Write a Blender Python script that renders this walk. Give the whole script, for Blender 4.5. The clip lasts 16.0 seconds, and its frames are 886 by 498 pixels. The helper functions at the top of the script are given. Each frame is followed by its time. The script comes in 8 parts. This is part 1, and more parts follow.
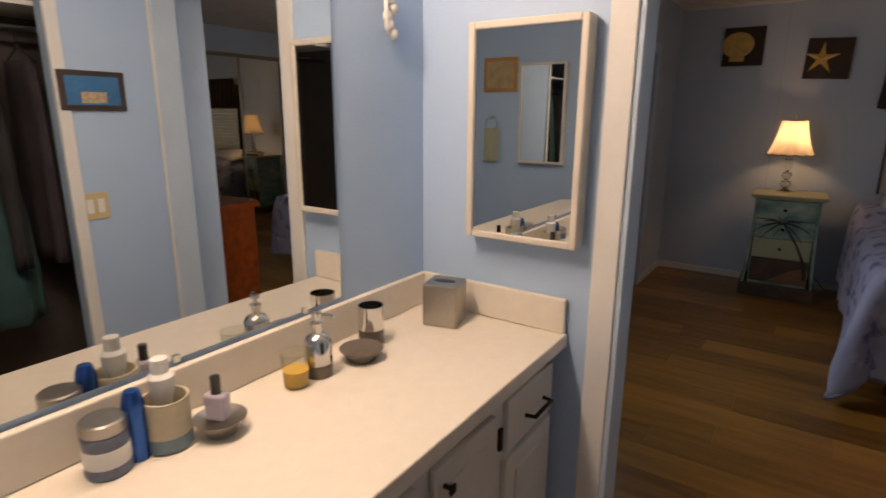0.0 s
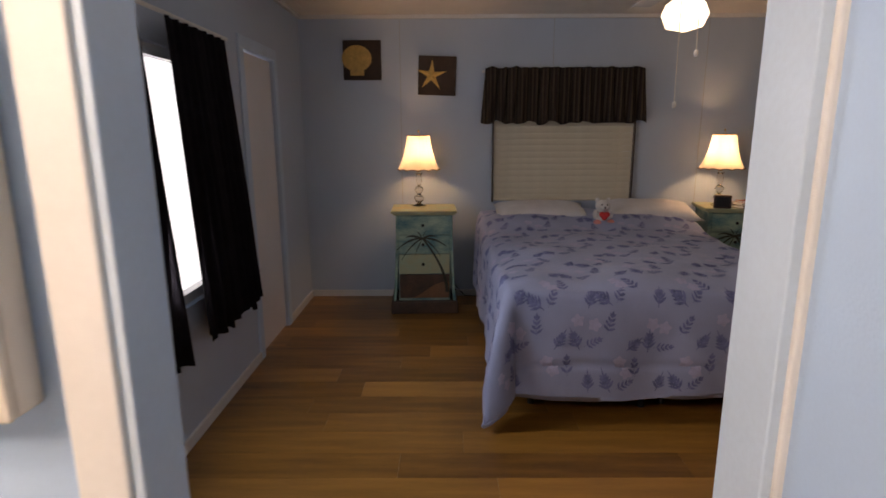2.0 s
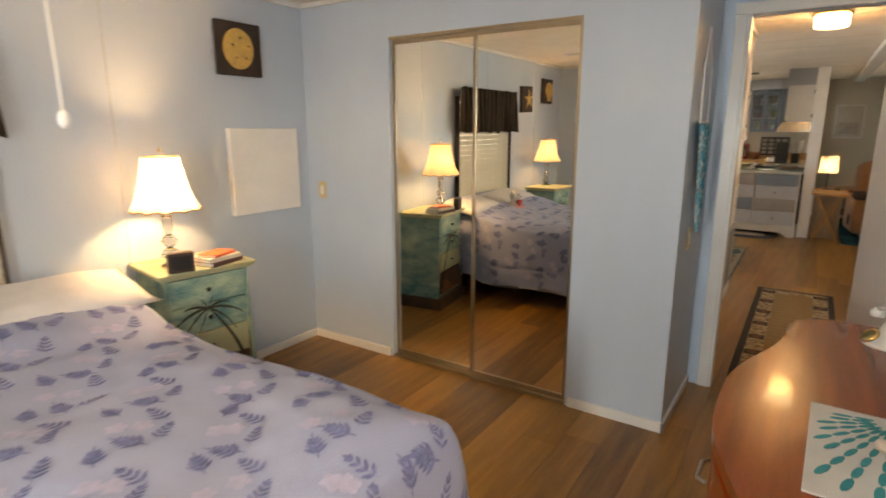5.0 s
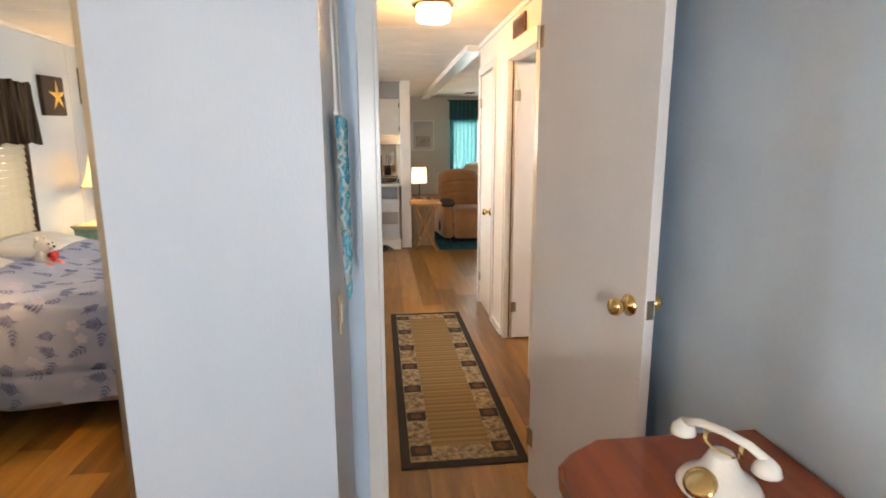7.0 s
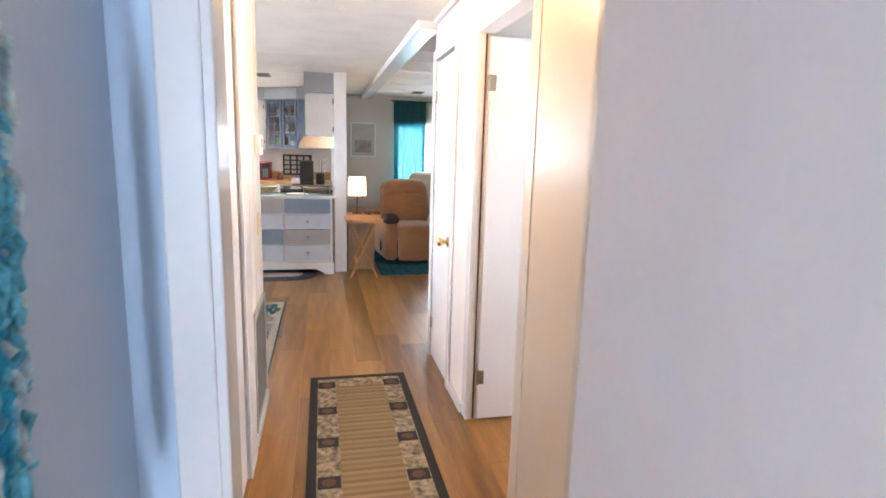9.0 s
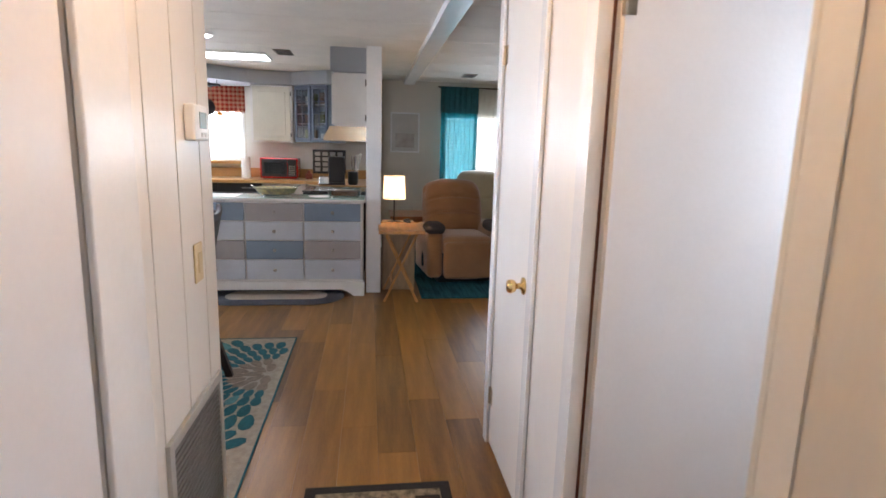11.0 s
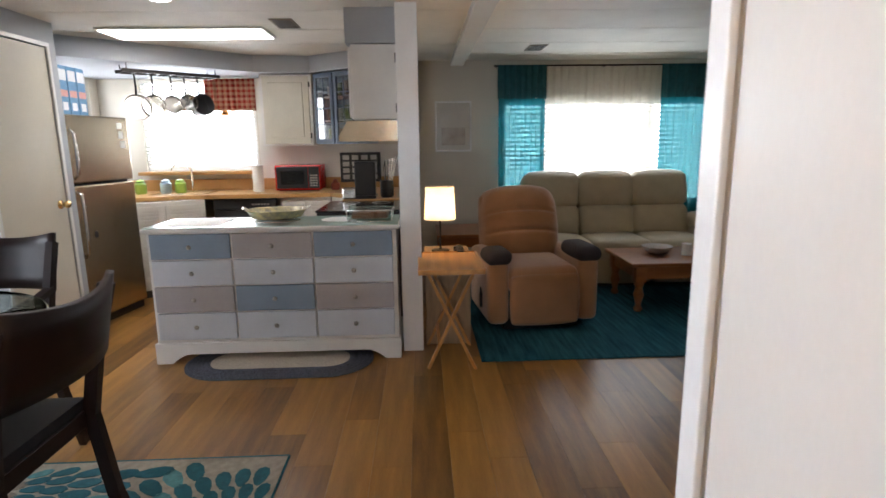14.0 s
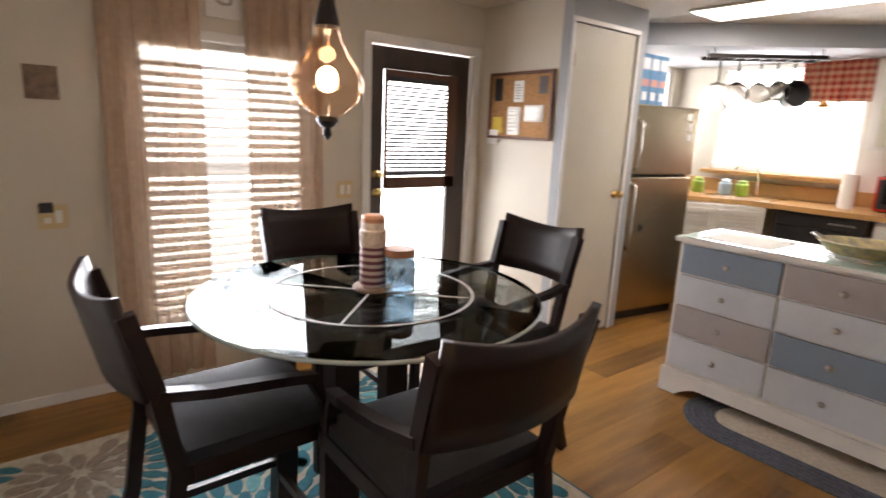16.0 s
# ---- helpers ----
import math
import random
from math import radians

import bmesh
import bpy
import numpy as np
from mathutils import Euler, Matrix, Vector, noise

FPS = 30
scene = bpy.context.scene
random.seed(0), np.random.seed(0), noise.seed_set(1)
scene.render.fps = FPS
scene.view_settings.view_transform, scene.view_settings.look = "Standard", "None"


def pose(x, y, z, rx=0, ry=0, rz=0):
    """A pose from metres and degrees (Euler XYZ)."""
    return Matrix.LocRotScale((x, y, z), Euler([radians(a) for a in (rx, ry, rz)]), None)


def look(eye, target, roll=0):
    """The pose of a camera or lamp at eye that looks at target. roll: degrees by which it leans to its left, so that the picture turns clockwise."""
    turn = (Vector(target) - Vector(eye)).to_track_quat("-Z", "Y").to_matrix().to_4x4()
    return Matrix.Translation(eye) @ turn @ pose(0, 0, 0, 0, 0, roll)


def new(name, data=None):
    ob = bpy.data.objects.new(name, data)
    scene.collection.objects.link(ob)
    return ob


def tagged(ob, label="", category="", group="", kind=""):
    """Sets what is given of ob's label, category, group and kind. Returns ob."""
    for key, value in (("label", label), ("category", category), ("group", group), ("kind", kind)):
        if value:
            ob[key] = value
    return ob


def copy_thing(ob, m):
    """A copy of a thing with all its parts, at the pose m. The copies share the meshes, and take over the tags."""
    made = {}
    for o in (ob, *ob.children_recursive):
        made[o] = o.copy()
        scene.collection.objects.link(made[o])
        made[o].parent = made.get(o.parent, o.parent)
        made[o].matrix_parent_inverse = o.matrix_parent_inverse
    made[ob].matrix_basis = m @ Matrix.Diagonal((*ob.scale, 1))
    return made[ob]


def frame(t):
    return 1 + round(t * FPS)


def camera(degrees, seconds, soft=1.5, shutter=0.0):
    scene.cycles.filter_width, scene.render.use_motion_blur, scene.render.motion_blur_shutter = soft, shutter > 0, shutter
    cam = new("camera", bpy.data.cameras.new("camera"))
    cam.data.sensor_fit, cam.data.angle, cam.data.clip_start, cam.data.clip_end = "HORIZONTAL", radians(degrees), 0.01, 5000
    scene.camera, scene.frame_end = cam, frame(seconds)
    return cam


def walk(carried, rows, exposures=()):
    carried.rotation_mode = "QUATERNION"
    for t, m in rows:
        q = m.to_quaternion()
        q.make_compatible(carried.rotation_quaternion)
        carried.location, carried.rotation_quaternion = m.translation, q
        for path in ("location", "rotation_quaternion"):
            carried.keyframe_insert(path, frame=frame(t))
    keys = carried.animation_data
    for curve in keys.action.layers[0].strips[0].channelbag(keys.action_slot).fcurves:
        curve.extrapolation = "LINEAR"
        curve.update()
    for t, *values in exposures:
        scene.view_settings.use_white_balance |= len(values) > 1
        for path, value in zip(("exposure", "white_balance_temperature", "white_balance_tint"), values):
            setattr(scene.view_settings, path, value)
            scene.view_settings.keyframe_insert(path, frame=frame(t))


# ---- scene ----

cam = camera(77.9, 16.0, soft=1.6, shutter=0.3)
PATH = [
    (0, (0.13, -0.06, 1.397), (-0.955, 1.55, 0.918), 0.4),
    (0.5, (0.153, 0.057, 1.4), (-0.729, 1.795, 0.952), 0.6),
    (1, (0.165, 0.216, 1.392), (-0.539, 2.04, 0.973), 0.2),
    (1.5, (0.121, 0.44, 1.386), (-0.169, 2.376, 0.976), 0.2),
    (2, (0.151, 0.715, 1.385), (0.145, 2.672, 0.97), -0.2),
    (2.5, (0.181, 0.999, 1.398), (0.341, 2.949, 0.985), 0.6),
    (3, (0.19, 1.3, 1.407), (0.758, 3.17, 0.983), -1.1),
    (3.5, (0.267, 1.579, 1.407), (1.01, 3.389, 0.994), -1.0),
    (4, (0.382, 1.885, 1.434), (1.456, 3.521, 1.021), -0.9),
    (4.5, (0.553, 2.169, 1.467), (2.02, 3.457, 1.033), -1.3),
    (5, (0.818, 2.39, 1.505), (2.446, 3.469, 1.072), -0.0),
    (5.2, (0.921, 2.454, 1.494), (2.645, 3.379, 1.08), 0.5),
    (7.3, (2.357, 2.734, 1.429), (4.304, 2.477, 1.052), -0.2),
    (7.5, (2.467, 2.692, 1.405), (4.418, 2.453, 1.039), 0.3),
    (8, (2.755, 2.68, 1.401), (4.675, 2.249, 1.045), 0.3),
    (8.5, (3.054, 2.606, 1.43), (4.962, 2.118, 1.085), 1.4),
    (8.7, (3.176, 2.595, 1.439), (5.091, 2.128, 1.095), 1.6),
    (10.8, (4.516, 2.434, 1.404), (6.457, 2.142, 1.021), 0.2),
    (11, (4.644, 2.407, 1.398), (6.593, 2.141, 1.038), 1.6),
    (11.5, (4.897, 2.363, 1.417), (6.856, 2.228, 1.041), 1.0),
    (12, (5.14, 2.363, 1.445), (7.091, 2.142, 1.062), 0.5),
    (12.5, (5.428, 2.343, 1.439), (7.386, 2.149, 1.077), -1.1),
    (13, (5.698, 2.299, 1.423), (7.656, 2.188, 1.034), -0.6),
    (13.5, (5.992, 2.316, 1.417), (7.949, 2.179, 1.028), -2.4),
    (14, (6.223, 2.297, 1.424), (8.185, 2.221, 1.045), -0.8),
    (14.5, (6.443, 2.295, 1.416), (8.391, 2.518, 1.02), -0.9),
    (15, (6.697, 2.343, 1.409), (8.573, 2.926, 1.034), -1.0),
    (15.5, (6.822, 2.466, 1.441), (8.4, 3.631, 1.051), -0.5),
    (16, (6.865, 2.517, 1.439), (8.069, 4.055, 1.009), 2.5),
]
walk(cam, [(t, look(eye, target, roll)) for t, eye, target, roll in PATH],
     exposures=[(0.0, -2.4, 7500, 24), (0.6, -2.3, 7500, 23), (1.4, -2.15, 7200, 22), (2.0, -1.65, 7100, 24), (2.5, -0.9, 7100, 20), (3.5, -0.4, 7900, 15), (5.0, 0.4, 8100, 13), (7.4, 1.35, 6800, 14), (8.6, 1.85, 5750, 15), (9.5, 1.15, 5700, 14),
                (11.0, 0.75, 5700, 14), (12.5, 0.6, 5400, 13), (13.5, 0.5, 5700, 13), (14.0, 0.55, 6000, 13), (14.5, 0.55, 8000, 14), (15.0, 0.65, 7700, 15), (16.0, 0.7, 6700, 18)])

# ---------------------------------------------------------------- world and large lights
world = bpy.data.worlds.new("sky")
scene.world = world
world.use_nodes = True
wn = world.node_tree.nodes
sky = wn.new("ShaderNodeTexSky")
sky.sky_type = 'NISHITA'
sky.sun_disc = False
sky.sun_elevation = radians(48)
sky.sun_rotation = radians(70)
wn["Background"].inputs["Strength"].default_value = 0.15
world.node_tree.links.new(sky.outputs["Color"], wn["Background"].inputs["Color"])


def lamp(name, kind, m, energy, color=(1, 1, 1), **settings):
    data = bpy.data.lights.new(name, kind)
    data.energy, data.color = energy, color
    if kind == "AREA":
        data.shape = "RECTANGLE"
        data.size, data.size_y = settings["size"]
        data.spread = radians(settings.get("spread", 180))
    elif kind == "POINT":
        data.shadow_soft_size = settings.get("radius", 0.04)
    elif kind == "SUN":
        data.angle = radians(0.6)
    ob = new(name, data)
    ob.matrix_world = m
    return ob


lamp("sun", "SUN", look((14, -6, 14), (8, 3, 0)), 3.0, (1, 0.95, 0.88))
AMBER, DAY = (1.0, 0.62, 0.31), (0.93, 0.97, 1.0)
# daylight in the window openings
lamp("window_light", "AREA", look((-0.88, 2.88, 1.25), (2, 2.9, 1.0)), 42, (0.84, 0.93, 1.0), size=(0.25, 1.1))
lamp("window_light", "AREA", look((12.13, 0.25, 1.35), (8, 0.4, 0.8)), 8, DAY, size=(1.9, 0.8))
lamp("window_light", "AREA", look((12.25, 4.65, 1.6), (9, 4.2, 0.8)), 7, DAY, size=(1.1, 0.8))
lamp("window_light", "AREA", look((7.72, 5.45, 1.3), (7.45, 2.5, 0.9)), 19, (0.88, 0.94, 1.0), size=(0.8, 1.3), spread=95)
lamp("window_light", "AREA", look((9.0, 5.6, 1.3), (8.9, 3, 0.8)), 5, DAY, size=(0.4, 1.1))
# added lamp at the unseen window_7, brightens the open door_2 leaf
lamp("window_light", "AREA", look((5.5, 0.55, 1.5), (5.9, 2.4, 1.0)), 3, DAY, size=(0.6, 0.7))
# electric lamps
lamp("bulb", "POINT", pose(-0.05, 5.05, 1.24), 18, AMBER, radius=0.035)
lamp("bulb", "POINT", pose(2.32, 5.05, 1.24), 23, AMBER, radius=0.035)
lamp("bulb", "POINT", pose(1.38, 3.7, 1.9), 5, (1.0, 0.80, 0.58), radius=0.08)
lamp("bulb", "POINT", pose(5.73, 2.38, 2.13), 7.5, (1.0, 0.52, 0.19), radius=0.08)
lamp("bulb", "POINT", pose(10.1, 2.17, 1.0), 4, AMBER, radius=0.035)
lamp("bulb", "POINT", pose(7.585, 4.0, 1.565), 2, AMBER, radius=0.04)
lamp("vanity_tubes", "AREA", look((-0.80, 0.45, 2.10), (-0.25, 0.55, 0)), 92, (1.0, 0.82, 0.62), size=(0.9, 0.12))
for vy in (0.28, 0.72):
    lamp("vanity_bulb", "POINT", pose(-0.77, vy, 2.04), 58, (1.0, 0.84, 0.66), radius=0.06)
lamp("kitchen_tubes", "AREA", look((10.75, 4.05, 2.26), (10.75, 4.05, 0)), 7, (1.0, 0.93, 0.8), size=(0.3, 1.15))

# ---------------------------------------------------------------- mesh helpers


def box(bm, x0, x1, y0, y1, z0, z1, bevel=0.0, seg=2):
    """Adds a box, with rounded edges where bevel is given."""
    t = bmesh.new()
    bmesh.ops.create_cube(t, size=1.0, matrix=Matrix.LocRotScale(((x0 + x1) / 2, (y0 + y1) / 2, (z0 + z1) / 2), None, (abs(x1 - x0), abs(y1 - y0), abs(z1 - z0))))
    if bevel:
        bmesh.ops.bevel(t, geom=t.edges[:], offset=bevel, segments=seg, profile=0.5, affect='EDGES')
    merge(bm, t)


def merge(bm, t, m=None):
    if m is not None:
        t.transform(m)
    me = bpy.data.meshes.new("tmp")
    t.to_mesh(me)
    t.free()
    bm.from_mesh(me)
    bpy.data.meshes.remove(me)


def lathe(bm, profile, seg=24, center=(0, 0), wave=None):
    """Turns a profile of (radius, height) round the upright axis."""
    rings = []
    for r, z in profile:
        ring = []
        for i in range(seg):
            a = 2 * math.pi * i / seg
            rr, zz = (r, z) if wave is None else wave(r, z, a)
            ring.append(bm.verts.new((center[0] + rr * math.cos(a), center[1] + rr * math.sin(a), zz)))
        rings.append(ring)
    for a, b in zip(rings, rings[1:]):
        for i in range(seg):
            bm.faces.new((a[i], a[(i + 1) % seg], b[(i + 1) % seg], b[i]))
    if profile[0][0] > 1e-4:
        bm.faces.new(rings[0][::-1])
    if profile[-1][0] > 1e-4:
        bm.faces.new(rings[-1])


def tube(bm, pts, r, seg=10, taper=None):
    """A round bar along points."""
    pts = [Vector(p) for p in pts]
    rings = []
    for i, p in enumerate(pts):
        d = (pts[min(i + 1, len(pts) - 1)] - pts[max(i - 1, 0)]).normalized()
        up = Vector((0, 0, 1)) if abs(d.z) < 0.9 else Vector((1, 0, 0))
        s = d.cross(up).normalized()
        u = s.cross(d)
        rr = r if taper is None else r * taper[i]
        rings.append([bm.verts.new(p + rr * (math.cos(2 * math.pi * k / seg) * s + math.sin(2 * math.pi * k / seg) * u)) for k in range(seg)])
    for a, b in zip(rings, rings[1:]):
        for k in range(seg):
            bm.faces.new((a[k], a[(k + 1) % seg], b[(k + 1) % seg], b[k]))
    bm.faces.new(rings[0][::-1])
    bm.faces.new(rings[-1])


def bar(bm, pts, w, h, bevel=0.0):
    """A bar of rectangular section (w across, h upwards) along points in space."""
    pts = [Vector(p) for p in pts]
    rings = []
    for i, p in enumerate(pts):
        d = (pts[min(i + 1, len(pts) - 1)] - pts[max(i - 1, 0)]).normalized()
        up = Vector((0, 0, 1)) if abs(d.z) < 0.95 else Vector((0, 1, 0))
        s = d.cross(up).normalized()
        u = s.cross(d)
        rings.append([bm.verts.new(p + a * w / 2 * s + b * h / 2 * u) for a, b in ((-1, -1), (1, -1), (1, 1), (-1, 1))])
    for a, b in zip(rings, rings[1:]):
        for k in range(4):
            bm.faces.new((a[k], a[(k + 1) % 4], b[(k + 1) % 4], b[k]))
    bm.faces.new(rings[0][::-1])
    bm.faces.new(rings[-1])


def slab(bm, outline, z0, z1):
    """An upright prism on an outline in the plan."""
    lo = [bm.verts.new((x, y, z0)) for x, y in outline]
    hi = [bm.verts.new((x, y, z1)) for x, y in outline]
    n = len(outline)
    bm.faces.new(lo[::-1])
    bm.faces.new(hi)
    for i in range(n):
        bm.faces.new((lo[i], lo[(i + 1) % n], hi[(i + 1) % n], hi[i]))


def sheet(bm, nu, nv, f, closed=False):
    """A net of nu by nv cells through f(u, v), u and v from 0 to 1."""
    g = [[bm.verts.new(f(i / nu, j / nv)) for i in range(nu + 1)] for j in range(nv + 1)]
    for j in range(nv):
        for i in range(nu):
            bm.faces.new((g[j][i], g[j][i + 1], g[j + 1][i + 1], g[j + 1][i]))


def part(name, bm, material, parent=None, label="", smooth=False, solid=0.0, kind=""):
    """Links a bmesh as one mesh object, under a thing or a part."""
    bmesh.ops.recalc_face_normals(bm, faces=bm.faces[:])
    me = bpy.data.meshes.new(name)
    bm.to_mesh(me)
    bm.free()
    if material is not None:
        me.materials.append(material)
    if smooth:
        me.shade_smooth()
        if smooth == "angle":
            me.set_sharp_from_angle(angle=radians(35))
    ob = new(name, me)
    if parent is not None:
        ob.parent = parent
    if solid:
        mod = ob.modifiers.new("thick", "SOLIDIFY")
        mod.thickness, mod.offset = solid, 0
    return tagged(ob, label=label, kind=kind)


def thing(name, label, category, at=(0, 0, 0), rz=0.0, group="", kind=""):
    ob = new(name)
    ob.empty_display_size = 0.1
    ob.matrix_world = pose(*at, 0, 0, rz)
    return tagged(ob, label, category, group, kind)


def bx(name, material, parent, x0, x1, y0, y1, z0, z1, bevel=0.0, label="", kind=""):
    bm = bmesh.new()
    box(bm, x0, x1, y0, y1, z0, z1, bevel)
    return part(name, bm, material, parent, label, kind=kind)


def text_bars(bm, x0, x1, z0, z1, rows, y, seed=1):
    """Rows of short bars, for writing that cannot be read, in an upright plane."""
    rnd = random.Random(seed)
    for k in range(rows):
        zc = z1 - (k + 0.5) * (z1 - z0) / rows
        w = (x1 - x0) * rnd.uniform(0.55, 1)
        box(bm, x0, x0 + w, y - 0.0006, y + 0.0006, zc - 0.22 * (z1 - z0) / rows, zc + 0.22 * (z1 - z0) / rows)


# ---------------------------------------------------------------- materials


def mat(name, col, rough=0.5, metal=0.0, var=0.12, scale=6.0, bump=0.05, bscale=80.0, stretch=(1, 1, 1), spec=0.5, trans=0.0, coat=0.0, rnd=0.0, col2=None, sheen=0.0):
    """A surface with variation at two scales and fine relief; rnd: how far pieces differ from one another."""
    m = bpy.data.materials.new(name)
    m.use_nodes = True
    nt = m.node_tree
    n, l = nt.nodes, nt.links
    b = n["Principled BSDF"]
    tc = n.new("ShaderNodeTexCoord")
    mp = n.new("ShaderNodeMapping")
    mp.inputs["Scale"].default_value = stretch
    l.new(tc.outputs["Object"], mp.inputs["Vector"])
    n1, n2 = n.new("ShaderNodeTexNoise"), n.new("ShaderNodeTexNoise")
    n1.inputs["Scale"].default_value, n1.inputs["Detail"].default_value = scale, 5
    n2.inputs["Scale"].default_value, n2.inputs["Detail"].default_value = bscale, 3
    l.new(mp.outputs["Vector"], n1.inputs["Vector"])
    l.new(mp.outputs["Vector"], n2.inputs["Vector"])
    add = n.new("ShaderNodeMath")
    add.operation = "MULTIPLY_ADD"
    add.inputs[1].default_value = 0.35
    l.new(n2.outputs["Fac"], add.inputs[0])
    l.new(n1.outputs["Fac"], add.inputs[2])
    fac = add.outputs[0]
    if rnd:
        oi = n.new("ShaderNodeObjectInfo")
        ge = n.new("ShaderNodeNewGeometry")
        s = n.new("ShaderNodeMath")
        s.operation = "ADD"
        l.new(oi.outputs["Random"], s.inputs[0])
        l.new(ge.outputs["Random Per Island"], s.inputs[1])
        fr = n.new("ShaderNodeMath")
        fr.operation = "FRACT"
        l.new(s.outputs[0], fr.inputs[0])
        a2 = n.new("ShaderNodeMath")
        a2.operation = "MULTIPLY_ADD"
        a2.inputs[1].default_value = rnd
        l.new(fr.outputs[0], a2.inputs[0])
        l.new(fac, a2.inputs[2])
        fac = a2.outputs[0]
    mr = n.new("ShaderNodeMapRange")
    mr.inputs["From Min"].default_value, mr.inputs["From Max"].default_value = 0.45, 0.95 + rnd
    l.new(fac, mr.inputs["Value"])
    mix = n.new("ShaderNodeMix")
    mix.data_type = "RGBA"
    lo = [max(0, c * (1 - var)) for c in col]
    hi = [min(1, c * (1 + var)) for c in (col if col2 is None else col2)]
    mix.inputs[6].default_value, mix.inputs[7].default_value = (*lo, 1), (*hi, 1)
    l.new(mr.outputs["Result"], mix.inputs[0])
    l.new(mix.outputs[2], b.inputs["Base Color"])
    b.inputs["Roughness"].default_value = rough
    b.inputs["Metallic"].default_value = metal
    b.inputs["Specular IOR Level"].default_value = spec
    b.inputs["Transmission Weight"].default_value = trans
    b.inputs["Coat Weight"].default_value = coat
    b.inputs["Sheen Weight"].default_value = sheen
    if bump:
        bp = n.new("ShaderNodeBump")
        bp.inputs["Strength"].default_value, bp.inputs["Distance"].default_value = min(1, bump * 4), 0.004
        l.new(n2.outputs["Fac"], bp.inputs["Height"])
        l.new(bp.outputs["Normal"], b.inputs["Normal"])
    return m


def glow(name, color, strength):
    m = bpy.data.materials.new(name)
    m.use_nodes = True
    b = m.node_tree.nodes["Principled BSDF"]
    b.inputs["Base Color"].default_value = (*color, 1)
    b.inputs["Emission Color"].default_value = (*color, 1)
    b.inputs["Emission Strength"].default_value = strength
    return m


def cloth(name, col, through_amount=0.5, var=0.1, scale=30, stripes=None):
    """Thin cloth or paper that lets light through."""
    m = mat(name, col, 0.9, var=var, scale=scale, bump=0.08, bscale=300, spec=0.1)
    nt = m.node_tree
    out, b = nt.nodes["Material Output"], nt.nodes["Principled BSDF"]
    tr = nt.nodes.new("ShaderNodeBsdfTranslucent")
    tr.inputs["Color"].default_value = (*col, 1)
    mx = nt.nodes.new("ShaderNodeMixShader")
    mx.inputs[0].default_value = through_amount
    nt.links.new(b.outputs[0], mx.inputs[1])
    nt.links.new(tr.outputs[0], mx.inputs[2])
    nt.links.new(mx.outputs[0], out.inputs["Surface"])
    return m


def sheer(name, col, clear=0.45, through_amount=0.6, tint=(1, 1, 1)):
    """Net curtain: threads with gaps between them."""
    m = cloth(name, col, through_amount)
    nt = m.node_tree
    out = nt.nodes["Material Output"]
    src = out.inputs["Surface"].links[0].from_socket
    tp = nt.nodes.new("ShaderNodeBsdfTransparent")
    tp.inputs["Color"].default_value = (*tint, 1)
    mx = nt.nodes.new("ShaderNodeMixShader")
    mx.inputs[0].default_value = clear
    nt.links.new(src, mx.inputs[1])
    nt.links.new(tp.outputs[0], mx.inputs[2])
    nt.links.new(mx.outputs[0], out.inputs["Surface"])
    return m


def banded(name, colors, axis, period, rough=0.9, through_amount=0.0, check=None):
    """Woven stripes across one axis (0 x, 1 y, 2 z), and a second set for a check."""
    m = mat(name, colors[0], rough, bump=0.1, bscale=250, spec=0.1)
    nt = m.node_tree
    n, l = nt.nodes, nt.links
    b = n["Principled BSDF"]
    tc = n.new("ShaderNodeTexCoord")
    sp = n.new("ShaderNodeSeparateXYZ")
    l.new(tc.outputs["Object"], sp.inputs[0])

    def ramp(ax, per, cols):
        d = n.new("ShaderNodeMath")
        d.operation = "DIVIDE"
        d.inputs[1].default_value = per
        l.new(sp.outputs[ax], d.inputs[0])
        f = n.new("ShaderNodeMath")
        f.operation = "FRACT"
        l.new(d.outputs[0], f.inputs[0])
        r = n.new("ShaderNodeValToRGB")
        r.color_ramp.interpolation = "CONSTANT"
        k = len(cols)
        while len(r.color_ramp.elements) < k:
            r.color_ramp.elements.new(0.5)
        for i, c in enumerate(cols):
            r.color_ramp.elements[i].position = i / k
            r.color_ramp.elements[i].color = (*c, 1)
        l.new(f.outputs[0], r.inputs[0])
        return r.outputs[0]
    c = ramp(axis, period, colors)
    if check is not None:
        c2 = ramp(check[0], check[1], check[2])
        mx = n.new("ShaderNodeMix")
        mx.data_type = "RGBA"
        mx.inputs[0].default_value = 0.5
        l.new(c, mx.inputs[6])
        l.new(c2, mx.inputs[7])
        c = mx.outputs[2]
    l.new(c, b.inputs["Base Color"])
    if through_amount:
        tr = n.new("ShaderNodeBsdfTranslucent")
        l.new(c, tr.inputs["Color"])
        mx = n.new("ShaderNodeMixShader")
        mx.inputs[0].default_value = through_amount
        l.new(b.outputs[0], mx.inputs[1])
        l.new(tr.outputs[0], mx.inputs[2])
        l.new(mx.outputs[0], n["Material Output"].inputs["Surface"])
    return m


def clear_glass(name, col=(0.97, 1, 0.99), rough=0.0, ior=1.45):
    m = bpy.data.materials.new(name)
    m.use_nodes = True
    b = m.node_tree.nodes["Principled BSDF"]
    b.inputs["Base Color"].default_value = (*col, 1)
    b.inputs["Roughness"].default_value = rough
    b.inputs["Transmission Weight"].default_value = 1
    b.inputs["IOR"].default_value = ior
    return m


